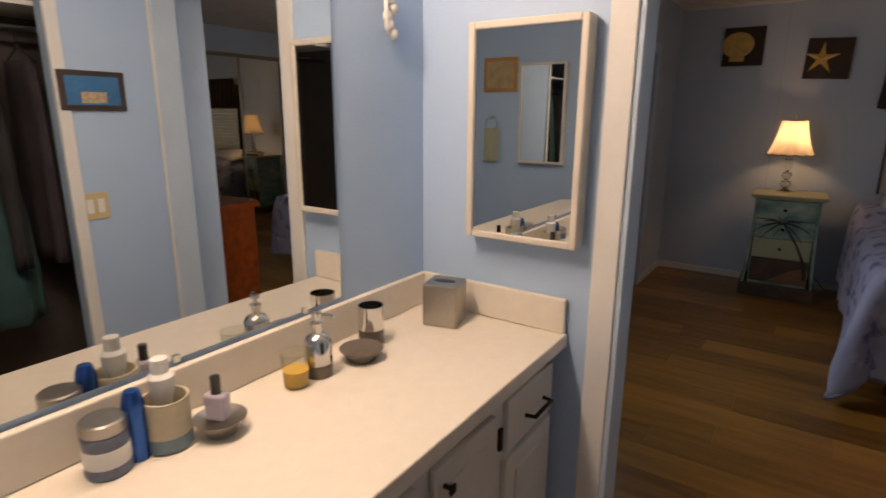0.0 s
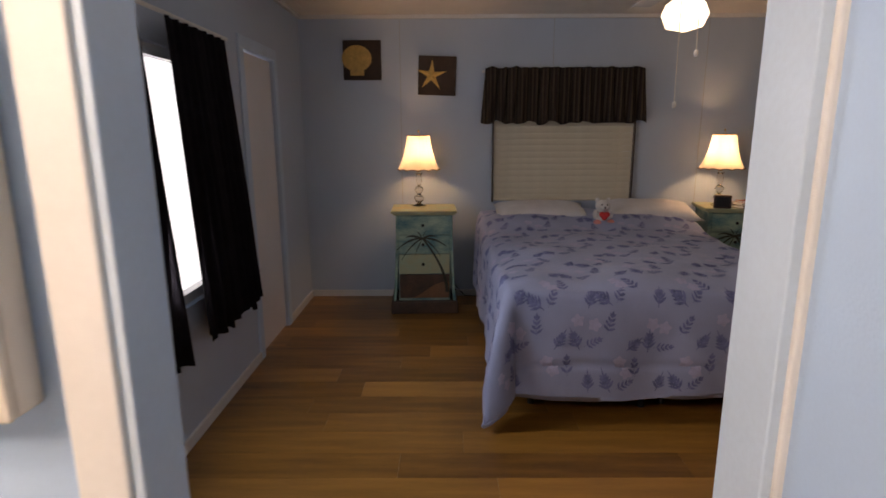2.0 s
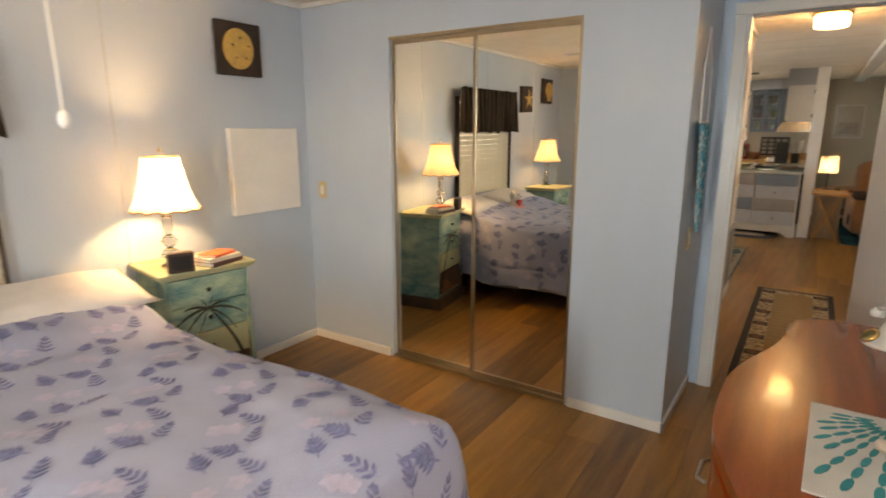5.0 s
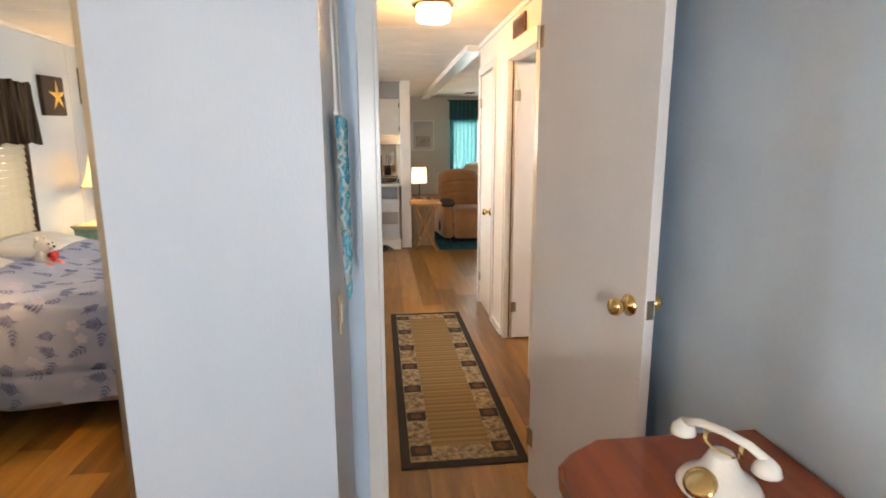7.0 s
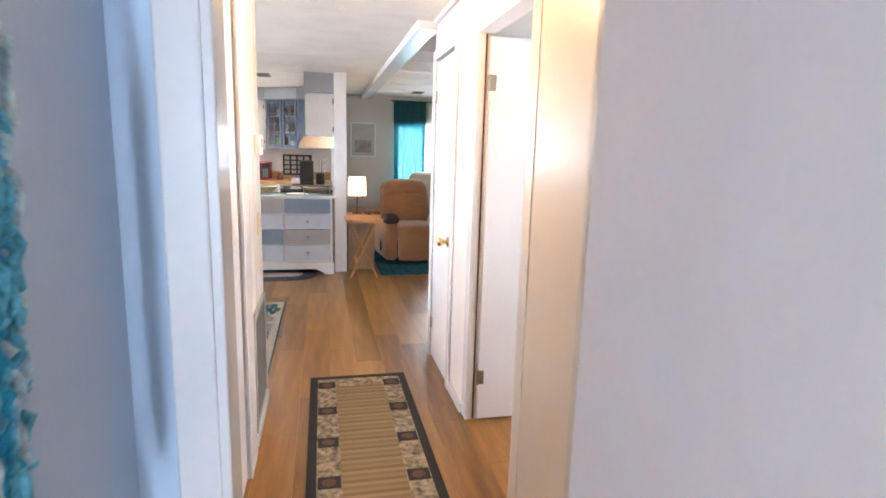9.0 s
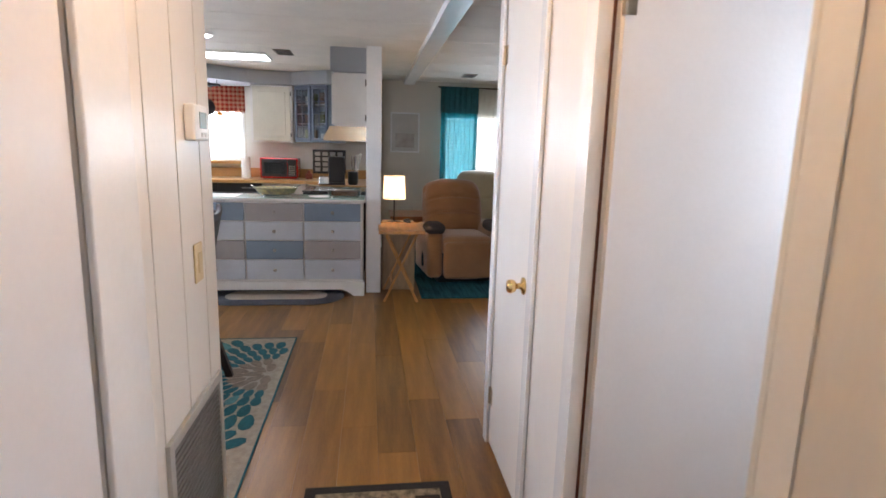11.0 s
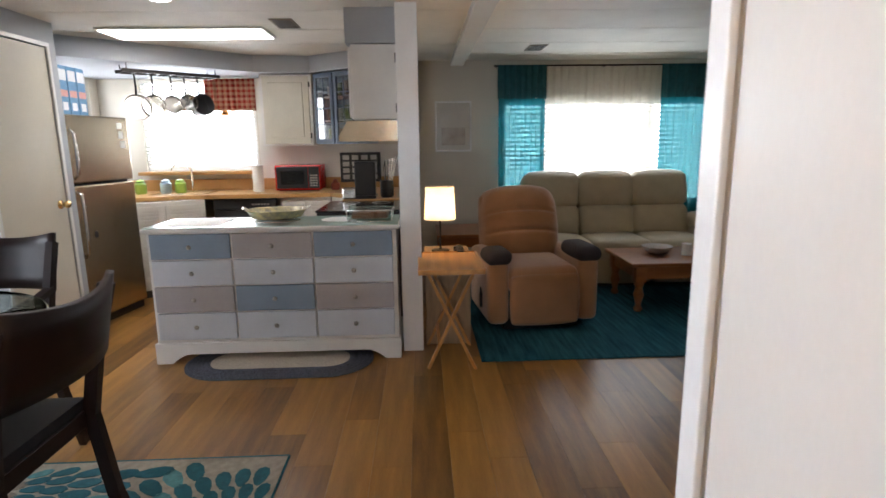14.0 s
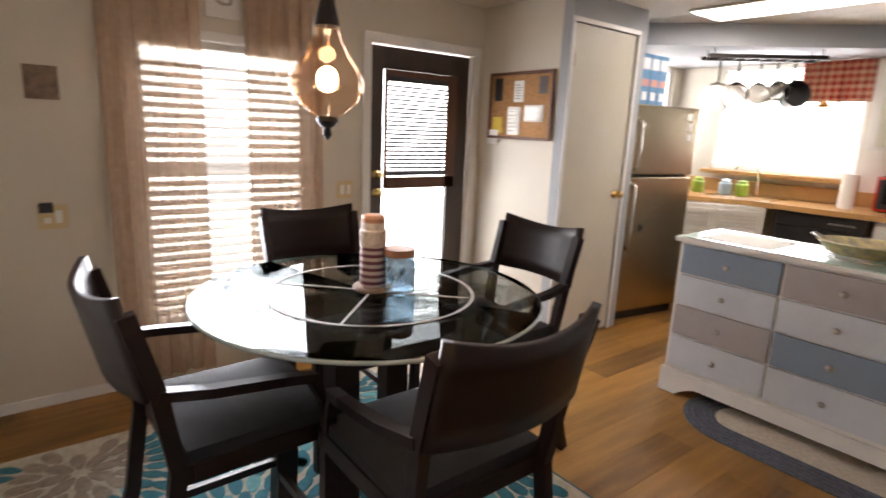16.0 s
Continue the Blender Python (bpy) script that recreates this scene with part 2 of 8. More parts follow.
def thin_pane(name, tint=(0.96, 0.98, 0.98), gloss=0.06):
    """A thin pane: mostly clear, with a mirror gloss; gloss None follows the angle of view."""
    m = bpy.data.materials.new(name)
    m.use_nodes = True
    nt = m.node_tree
    nt.nodes.remove(nt.nodes["Principled BSDF"])
    tp, gl, mx, fr = (nt.nodes.new("ShaderNode" + k) for k in ("BsdfTransparent", "BsdfGlossy", "MixShader", "Fresnel"))
    tp.inputs[0].default_value = (*tint, 1)
    gl.inputs["Roughness"].default_value = 0.01
    fr.inputs["IOR"].default_value = 1.5
    mx.inputs[0].default_value = gloss or 0
    if gloss is None:
        nt.links.new(fr.outputs[0], mx.inputs[0])
    nt.links.new(tp.outputs[0], mx.inputs[1])
    nt.links.new(gl.outputs[0], mx.inputs[2])
    nt.links.new(mx.outputs[0], nt.nodes["Material Output"].inputs["Surface"])
    return m


WALL_BED = mat("pale_blue_panel", (0.48, 0.57, 0.69), 0.42, var=0.05, scale=2, bump=0.03, bscale=140, stretch=(1, 1, 0.4))
WALL_BATH = mat("sky_blue_paint", (0.42, 0.58, 0.80), 0.5, var=0.05, scale=2, bump=0.05, bscale=180)
WALL_HALL = mat("cream_panel", (0.72, 0.69, 0.64), 0.3, var=0.05, scale=2, bump=0.025, bscale=120, stretch=(1, 1, 0.3))
WALL_LIVE = mat("beige_wall", (0.62, 0.58, 0.50), 0.6, var=0.05, scale=2, bump=0.04, bscale=160)
WALL_GREY = mat("grey_paint", (0.36, 0.38, 0.41), 0.6, var=0.05, scale=3, bump=0.04)
CEIL = mat("textured_ceiling", (0.74, 0.70, 0.63), 0.65, var=0.06, scale=4, bump=0.22, bscale=45)
TRIM = mat("white_trim", (0.78, 0.78, 0.77), 0.26, var=0.05, scale=5, bump=0.03, bscale=60)
TRIM_BLUE = mat("pale_blue_trim", (0.55, 0.68, 0.82), 0.4, var=0.06, scale=5, bump=0.03)
DOORW = mat("door_white", (0.76, 0.75, 0.76), 0.3, var=0.04, scale=3, bump=0.03)
GAP = mat("dark_gap", (0.05, 0.045, 0.04), 0.9)
GROOVE = mat("panel_groove", (0.40, 0.42, 0.45), 0.7)
BRASS = mat("brass", (0.78, 0.56, 0.24), 0.18, 1.0, var=0.08, bump=0)
BRONZE = mat("bronze_frame", (0.42, 0.36, 0.27), 0.3, 1.0, var=0.1, bump=0.01)
CHROME = mat("chrome", (0.8, 0.79, 0.77), 0.12, 1.0, var=0.04, bump=0)
STEEL = mat("brushed_steel", (0.52, 0.44, 0.32), 0.24, 1.0, var=0.08, scale=3, bump=0.04, bscale=200, stretch=(1, 1, 12))
PEWTER = mat("pewter", (0.4, 0.38, 0.35), 0.35, 1.0, var=0.1)
BLACK = mat("black_plastic", (0.015, 0.015, 0.017), 0.35, var=0.2)
IRON = mat("dark_iron", (0.025, 0.02, 0.018), 0.45, 0.6, var=0.2)
MIRROR = bpy.data.materials.new("mirror")
MIRROR.use_nodes = True
MIRROR.node_tree.nodes["Principled BSDF"].inputs["Base Color"].default_value = (0.86, 0.88, 0.87, 1)
MIRROR.node_tree.nodes["Principled BSDF"].inputs["Metallic"].default_value = 1
MIRROR.node_tree.nodes["Principled BSDF"].inputs["Roughness"].default_value = 0.005
MIRROR_WARM = MIRROR.copy()
MIRROR_WARM.name = "bronze_mirror"
MIRROR_WARM.node_tree.nodes["Principled BSDF"].inputs["Base Color"].default_value = (0.80, 0.76, 0.66, 1)
PANE = thin_pane("window_pane")
TABLE_GLASS = thin_pane("table_glass", (0.80, 0.86, 0.84), None)
CRYSTAL = clear_glass("crystal", (1, 0.97, 0.92))
COUNTER_BATH = mat("cream_laminate", (0.80, 0.74, 0.65), 0.35, var=0.03, scale=30, bump=0.01)
CAB_WHITE = mat("cabinet_paint", (0.70, 0.67, 0.62), 0.4, var=0.05, scale=6, bump=0.03)
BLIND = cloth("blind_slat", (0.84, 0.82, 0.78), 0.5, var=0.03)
# white slat copy with backlit shade put into its colour, also more opaque
BLIND_BACKLIT = cloth("opaque_backlit_slat", (0.62, 0.60, 0.57), 0.12, var=0.03)
BLIND_TAN = mat("tan_blind", (0.60, 0.54, 0.42), 0.55, var=0.06, scale=12, bump=0.02)
SKYGLOW = glow("bright_outdoors", (1.0, 1.0, 1.0), 4.5)
SHADE = cloth("lampshade_silk", (0.92, 0.80, 0.62), 0.6, var=0.05)
SHADE_TRIM = mat("shade_trim", (0.30, 0.16, 0.07), 0.8)
BULB = glow("bulb_glass", (1.0, 0.74, 0.42), 30)
DIFFUSER = glow("light_panel", (1.0, 0.97, 0.9), 5)
ESPRESSO = mat("espresso_wood", (0.013, 0.006, 0.006), 0.40, var=0.35, scale=5, bump=0.03, stretch=(1, 1, 6), spec=0.3)
BLACK_CLOTH = mat("black_upholstery", (0.012, 0.012, 0.016), 0.85, var=0.25, scale=30, bump=0.15, bscale=400)
CHERRY = mat("cherry_wood", (0.27, 0.055, 0.010), 0.22, var=0.3, scale=3, bump=0.015, stretch=(0.4, 6, 6), coat=0.2, spec=0.4)
HONEY = mat("honey_wood", (0.46, 0.22, 0.06), 0.3, var=0.25, scale=4, bump=0.03, stretch=(0.5, 6, 6), coat=0.2)
ORANGE_WOOD = mat("orange_oak", (0.28, 0.10, 0.025), 0.32, var=0.3, scale=4, bump=0.03, stretch=(6, 0.5, 6), coat=0.2)
DARK_WOOD = mat("dark_door_wood", (0.05, 0.03, 0.022), 0.4, var=0.25, scale=4, bump=0.04, stretch=(6, 6, 0.6))
RED_WOOD = mat("red_brown_wood", (0.13, 0.05, 0.025), 0.45, var=0.25, scale=4, bump=0.04, stretch=(6, 6, 0.6))
PLASTIC_CREAM = mat("almond_plastic", (0.62, 0.50, 0.28), 0.4, var=0.04)
PLASTIC_WHITE = mat("white_plastic", (0.78, 0.78, 0.76), 0.35, var=0.03)
PAPER = mat("paper", (0.78, 0.77, 0.74), 0.8, var=0.04)
WHITE_GLAZE = mat("white_ceramic", (0.80, 0.78, 0.74), 0.2, var=0.04)

# ---------------------------------------------------------------- structure
H_CEIL = 2.29


def wall(name, material, boxes, label=""):
    bm = bmesh.new()
    for b in boxes:
        box(bm, *b)
    ob = part(name, bm, material)
    return tagged(ob, label or "painted interior wall", "wall", kind="structure")


def grooves(name, parent, axis, plane, a, b, step, material, side=1):
    """Upright joints between wall panels, as thin battens set a hair proud."""
    bm = bmesh.new()
    k = a
    while k < b:
        if axis == "y":
            box(bm, k - 0.002, k + 0.002, plane - 0.0015, plane + 0.0015, 0.06, H_CEIL - 0.03)
        else:
            box(bm, plane - 0.0015, plane + 0.0015, k - 0.002, k + 0.002, 0.06, H_CEIL - 0.03)
        k += step
    return part(name, bm, material, parent)


wall_bed_west = wall("wall_bedroom_west", WALL_BED, [
    (-1.1, -1.0, 1.43, 2.55, 0, H_CEIL), (-1.1, -1.0, 2.55, 3.5, 0, 0.62), (-1.1, -1.0, 2.55, 3.5, 1.74, H_CEIL),
    (-1.1, -1.0, 3.5, 3.98, 0, H_CEIL), (-1.1, -1.0, 3.98, 4.54, 1.86, H_CEIL), (-1.1, -1.0, 4.54, 5.3, 0, H_CEIL)], "pale blue bedroom wall with window and closet door")
wall_bed_north = wall("wall_bedroom_north", WALL_BED, [
    (-1.1, 0.56, 5.3, 5.4, 0, H_CEIL), (0.56, 1.68, 5.3, 5.4, 0, 0.84), (0.56, 1.68, 5.3, 5.4, 1.8, H_CEIL), (1.68, 4.3, 5.3, 5.4, 0, H_CEIL)],
    "pale blue panelled wall behind the bed")
grooves("panel_joint", wall_bed_north, "y", 5.2995, -0.2, 3.4, 1.22, GROOVE)
wall_bed_east = wall("wall_bedroom_east", WALL_BED, [
    (3.515, 3.6, 4.57, 5.3, 0, H_CEIL), (3.515, 3.6, 3.37, 4.57, 2.03, H_CEIL), (3.515, 3.6, 2.86, 3.37, 0, H_CEIL), (3.6, 4.2, 2.86, 2.94, 0, H_CEIL),
    (3.6, 4.2, 5.22, 5.3, 0, H_CEIL), (4.12, 4.2, 2.94, 5.22, 0, H_CEIL)], "pale blue wall with mirrored closet and corner column")
wall_hall_door = wall("wall_hall_entry", TRIM_BLUE, [
    (4.2, 4.28, 2.74, 2.99, 0, H_CEIL), (4.2, 4.28, 1.75, 2.10, 0, H_CEIL), (4.2, 4.28, 2.10, 2.74, 2.07, H_CEIL)], "pale blue wall around the hall doorway")
wall_bed_south = wall("wall_bedroom_south", TRIM_BLUE, [
    (-1.0, -0.27, 1.43, 1.48, 0, H_CEIL), (-0.27, 0.59, 1.43, 1.48, 2.0, H_CEIL), (0.59, 1.15, 1.43, 1.48, 0, H_CEIL),
    (0.92, 1.15, 1.48, 1.85, 0, H_CEIL), (1.15, 4.2, 1.8, 1.85, 0, H_CEIL)], "pale blue wall behind the dresser")
wall_bath_north = wall("wall_bathroom_north", WALL_BATH, [
    (-0.92, -0.27, 1.38, 1.43, 0, H_CEIL), (-0.27, 0.59, 1.38, 1.43, 2.0, H_CEIL), (0.59, 1.15, 1.38, 1.43, 0, H_CEIL)], "sky blue bathroom wall beside the doorway")
wall_bath_west = wall("wall_bathroom_west", WALL_BATH, [(-1.1, -0.92, -1.6, 1.43, 0, H_CEIL)], "sky blue bathroom wall behind the vanity")
wall_bath_east = wall("wall_bathroom_east", WALL_BATH, [
    (0.6, 0.66, 0.95, 1.38, 0, H_CEIL), (0.6, 0.66, 0.1, 0.95, 2.02, H_CEIL), (0.6, 0.66, -1.6, 0.1, 0, H_CEIL)], "sky blue wall with open closet")
# the closet's shade is put into this lining's colour
wall("wall_closet", mat("shaded_closet_lining", (0.07, 0.06, 0.055), 0.6, var=0.15, scale=4), [(1.1, 1.15, -0.1, 1.38, 0, H_CEIL), (0.66, 1.1, -0.1, -0.05, 0, H_CEIL)], "closet lining darkened for the closet's shade")
wall("wall_bathroom_south", WALL_BATH, [(-1.1, 1.15, -1.7, -1.6, 0, H_CEIL)], "sky blue bathroom wall")
wall_hall_left = wall("wall_hall_left", WALL_HALL, [
    (4.28, 4.95, 2.91, 2.99, 0, H_CEIL), (4.95, 5.68, 2.91, 2.99, 2.02, H_CEIL), (5.68, 6.5, 2.91, 2.99, 0, H_CEIL), (6.42, 6.5, 2.99, 5.68, 0, H_CEIL)], "cream panelled hallway wall")
grooves("panel_joint", wall_hall_left, "y", 2.9095, 5.98, 6.49, 0.2, mat("cream_groove", (0.62, 0.59, 0.54), 0.5))
wall_hall_right = wall("wall_hall_right", WALL_HALL, [
    (4.28, 5.33, 1.75, 1.83, 0, H_CEIL), (5.33, 6.06, 1.75, 1.83, 2.03, H_CEIL), (6.06, 6.5, 1.75, 1.83, 0, H_CEIL), (6.5, 7.04, 1.75, 1.83, 2.03, H_CEIL),
    (7.04, 7.12, -2.6, 1.83, 0, H_CEIL)], "cream hallway wall with two doors")
wall("wall_side_room", WALL_HALL, [(4.28, 5.15, 0.4, 0.48, 0, H_CEIL), (5.85, 6.45, 0.4, 0.48, 0, H_CEIL), (5.15, 5.85, 0.4, 0.48, 0, 1.1), (5.15, 5.85, 0.4, 0.48, 1.9, H_CEIL), (6.42, 6.5, 0.48, 1.75, 0, H_CEIL), (4.28, 4.36, 0.48, 1.75, 0, H_CEIL), (6.5, 7.04, 1.2, 1.26, 0, H_CEIL)], "plain wall of a side room")
wall_dining = wall("wall_dining_north", WALL_LIVE, [
    (6.5, 7.36, 5.68, 5.78, 0, H_CEIL), (7.36, 8.28, 5.68, 5.78, 0, 0.3), (7.36, 8.28, 5.68, 5.78, 1.83, H_CEIL), (8.28, 8.70, 5.68, 5.78, 0, H_CEIL),
    (8.70, 9.54, 5.68, 5.78, 1.95, H_CEIL), (9.54, 11.55, 5.68, 5.78, 0, H_CEIL), (11.55, 12.2, 5.68, 5.78, 0, 1.2), (11.55, 12.2, 5.68, 5.78, 2.12, H_CEIL),
    (12.2, 12.45, 5.68, 5.78, 0, H_CEIL)], "beige dining wall with window and entry door")
wall_cork = wall("wall_pantry_side", WALL_LIVE, [(9.64, 9.72, 4.95, 5.68, 0, H_CEIL)], "beige side wall of the pantry")
wall_pantry = wall("wall_pantry_front", WALL_GREY, [(9.64, 10.42, 4.87, 4.95, 2.12, H_CEIL), (10.32, 10.42, 4.87, 4.95, 0, 2.12), (9.64, 9.66, 4.87, 4.95, 0, 2.12), (10.36, 10.42, 4.95, 5.68, 0, H_CEIL)], "grey painted pantry front")
wall_far = wall("wall_east", WALL_LIVE, [
    (12.35, 12.45, -2.6, -0.92, 0, H_CEIL), (12.35, 12.45, -0.92, 1.40, 0, 0.72), (12.35, 12.45, -0.92, 1.40, 1.86, H_CEIL), (12.35, 12.45, 1.40, 4.05, 0, H_CEIL),
    (12.35, 12.45, 4.05, 5.25, 0, 1.17), (12.35, 12.45, 4.05, 5.25, 2.13, H_CEIL), (12.35, 12.45, 5.25, 5.78, 0, H_CEIL)], "beige far wall with living room and kitchen windows")
wall("wall_living_south", WALL_LIVE, [(7.04, 12.45, -2.7, -2.6, 0, H_CEIL)], "beige living room wall")
wall_part = wall("wall_kitchen_partition", WALL_LIVE, [(9.95, 12.35, 2.31, 2.43, 0, H_CEIL)], "beige partition between kitchen and living room")
bx("end_trim", TRIM, wall_part, 9.86, 9.95, 2.30, 2.44, 0, H_CEIL, 0.004, "white painted end post")

bm = bmesh.new()
box(bm, -1.15, 12.5, -2.75, 5.8, H_CEIL, H_CEIL + 0.08)
for k in range(22):
    box(bm, -0.9 + k * 0.61, -0.896 + k * 0.61, -2.6, 5.7, H_CEIL - 0.0015, H_CEIL + 0.01)
ceiling = tagged(part("ceiling", bm, CEIL), "off-white textured panel ceiling", "ceiling", kind="structure")
bm = bmesh.new()
box(bm, 7.12, 12.35, 1.815, 1.955, H_CEIL - 0.055, H_CEIL + 0.004, 0.006)
beam = tagged(part("ceiling_beam", bm, TRIM), "white painted ceiling beam trim", "beam", kind="structure")
bm = bmesh.new()
for b in ((-0.998, -0.97, 1.5, 5.298), (-0.97, 3.49, 5.27, 5.298), (3.49, 3.513, 4.6, 5.27), (4.3, 7.1, 1.832, 1.855), (4.3, 6.5, 2.885, 2.908)):
    box(bm, *b, H_CEIL - 0.03, H_CEIL - 0.001, 0.004)
tagged(part("trim_ceiling", bm, TRIM), "white ceiling moulding", "trim", kind="structure")

# skirting
bm = bmesh.new()
for b in ((-1.0, -0.985, 1.49, 3.92), (-1.0, -0.985, 4.62, 5.285), (-0.985, 3.5, 5.285, 5.3), (3.5, 3.515, 4.6, 5.285), (3.5, 3.515, 2.845, 3.35), (3.5, 4.18, 2.845, 2.86),
          (4.3, 4.9, 2.895, 2.91), (5.95, 6.5, 2.895, 2.91), (4.3, 5.25, 1.83, 1.845), (6.14, 6.44, 1.83, 1.845), (6.5, 7.3, 5.665, 5.68), (9.655, 9.66, 4.95, 5.665), (12.335, 12.35, -2.6, 2.3)):
    box(bm, *b, 0.0, 0.055, 0.003)
tagged(part("baseboard", bm, TRIM), "narrow cream baseboard", "baseboard", kind="structure")

# floor: bed of boards, the boards themselves follow at the end
bm = bmesh.new()
box(bm, -1.15, 12.5, -2.75, 5.8, -0.08, -0.009)
floor = tagged(part("floor", bm, mat("floor_bed", (0.08, 0.045, 0.02), 0.8)), "warm brown wood-look plank floor", "floor", kind="structure")


def casing(name, parent, axis, plane, a, b, top, w, d, material, inside=None):
    """Door trim on a wall face: two uprights and a head; d: how far it stands out (signed)."""
    lo, hi = sorted((plane, plane + d))
    edge = min(0.004, abs(d) * 0.4)
    bm = bmesh.new()
    for p, q, z0, z1 in ((a - w, a, 0, top), (b, b + w, 0, top), (a - w, b + w, top, top + w)):
        if axis == "y":
            box(bm, p, q, lo, hi, z0, z1, edge)
        else:
            box(bm, lo, hi, p, q, z0, z1, edge)
    ob = part(name, bm, material, parent)
    return ob if parent else tagged(ob, "white painted door trim", "trim", kind="structure")


casing("door_casing", wall_bath_north, "y", 1.378, -0.27, 0.59, 2.0, 0.07, -0.015, TRIM)
casing("door_casing", wall_bed_south, "y", 1.482, -0.27, 0.59, 2.0, 0.07, 0.015, TRIM_BLUE)
bm = bmesh.new()
box(bm, -0.272, -0.255, 1.372, 1.488, 0, 2.0, 0.003)
box(bm, 0.575, 0.592, 1.372, 1.488, 0, 2.0, 0.003)
box(bm, -0.255, 0.575, 1.372, 1.488, 1.985, 2.0, 0.003)
part("door_jamb", bm, TRIM_BLUE, wall_bath_north, "pale blue painted jamb")
casing("door_casing", wall_hall_door, "x", 4.198, 2.10, 2.74, 2.07, 0.06, -0.015, TRIM)
casing("door_casing", wall_hall_door, "x", 4.282, 2.10, 2.74, 2.07, 0.06, 0.015, TRIM)
bm = bmesh.new()
box(bm, 6.055, 6.07, 1.745, 1.835, 0, 2.03, 0.002)
box(bm, 5.32, 5.335, 1.745, 1.835, 0, 2.03, 0.002)
box(bm, 5.335, 6.055, 1.745, 1.835, 2.015, 2.03, 0.002)
part("door_jamb", bm, TRIM, wall_hall_right)
# solid brown strip stands in for the shade in the hinge gap
bx("hinge_gap", mat("gap_shade_brown", (0.10, 0.035, 0.025), 0.8), wall_hall_right, 6.0485, 6.0545, 1.788, 1.795, 0.01, 2.01)
bm = bmesh.new()
box(bm, 4.19, 4.29, 2.725, 2.742, 0, 2.07, 0.003)
box(bm, 4.19, 4.29, 2.098, 2.112, 0, 2.07, 0.003)
part("door_jamb", bm, TRIM, wall_hall_door)
casing("door_casing", wall_bed_west, "x", -0.998, 3.98, 4.54, 1.86, 0.07, 0.014, TRIM_BLUE)
casing("door_casing", wall_hall_right, "y", 1.8303, 5.33, 6.06, 2.03, 0.075, 0.0035, TRIM)
casing("door_casing", wall_hall_right, "y", 1.832, 6.5, 7.04, 2.03, 0.06, 0.016, TRIM)
casing("door_casing", wall_hall_left, "y", 2.908, 4.95, 5.68, 2.02, 0.2, -0.016, TRIM)
casing("door_casing", wall_dining, "y", 5.678, 8.70, 9.54, 1.95, 0.06, -0.014, TRIM)
casing("closet_casing", wall_bath_east, "x", 0.598, 0.1, 0.95, 2.02, 0.05, -0.014, TRIM)


def knob(bm, center, direction, r=0.027):
    t = bmesh.new()
    lathe(t, [(0.032, 0), (0.033, 0.006), (0.012, 0.012), (0.011, 0.03), (r * 0.8, 0.036), (r, 0.05), (r * 0.85, 0.064), (0.0001, 0.068)], 18)
    rot = Vector((0, 0, 1)).rotation_difference(Vector(direction)).to_matrix().to_4x4()
    merge(bm, t, Matrix.Translation(center) @ rot)


def flush_door(name, label, at, rz, width, height, thick=0.035, knob_x=None, knob_z=0.95, material=None, both=True, hinges=True):
    """A flush door leaf; local x runs from the hinge edge to the latch edge."""
    t = thing(name, label, "door", at, rz, kind="structure")
    bx("leaf", material or DOORW, t, 0, width, -thick / 2, thick / 2, 0.012, height, 0.002)
    if knob_x is not None:
        bm = bmesh.new()
        knob(bm, (knob_x, -thick / 2, knob_z), (0, -1, 0))
        part("door_knob", bm, BRASS, t, "polished brass knob", True)
        if both:
            bm = bmesh.new()
            knob(bm, (knob_x, thick / 2, knob_z), (0, 1, 0))
            part("door_knob", bm, BRASS, t, "polished brass knob", True)
        bx("latch_plate", BRONZE, t, width - 0.001, width + 0.002, -0.012, 0.012, knob_z - 0.028, knob_z + 0.028, 0)
    if hinges:
        for z in (0.25, height - 0.22):
            bm = bmesh.new()
            tube(bm, [(-0.004, -thick / 2 - 0.004, z - 0.04), (-0.004, -thick / 2 - 0.004, z + 0.04)], 0.007, 8)
            box(bm, 0, 0.03, -thick / 2 - 0.002, -thick / 2 + 0.001, z - 0.038, z + 0.038)
            part("hinge", bm, BRONZE, t)
    return t


d = flush_door("door_1", "open white flush door with brass knob", (4.225, 2.12, 0), 180 + 13.5, 0.64, 2.05, knob_x=0.575, knob_z=0.98)
flush_door("door_2", "open white flush door to a side room", (6.052, 1.772, 0), 270, 0.68, 2.0, knob_x=0.62)
flush_door("door_3", "closed cream closet door with brass knob", (7.03, 1.815, 0), 180, 0.515, 2.015, knob_x=0.45, knob_z=0.90, material=WALL_HALL, both=False)
flush_door("door_4", "closed white hallway door", (4.955, 2.93, 0), 0, 0.715, 2.0, knob_x=None)
flush_door("door_5", "closed pale closet door in the bedroom wall", (-1.03, 4.535, 0), 270, 0.55, 1.85, knob_x=0.5, knob_z=0.94, both=False, hinges=False)

# ---------------------------------------------------------------- windows


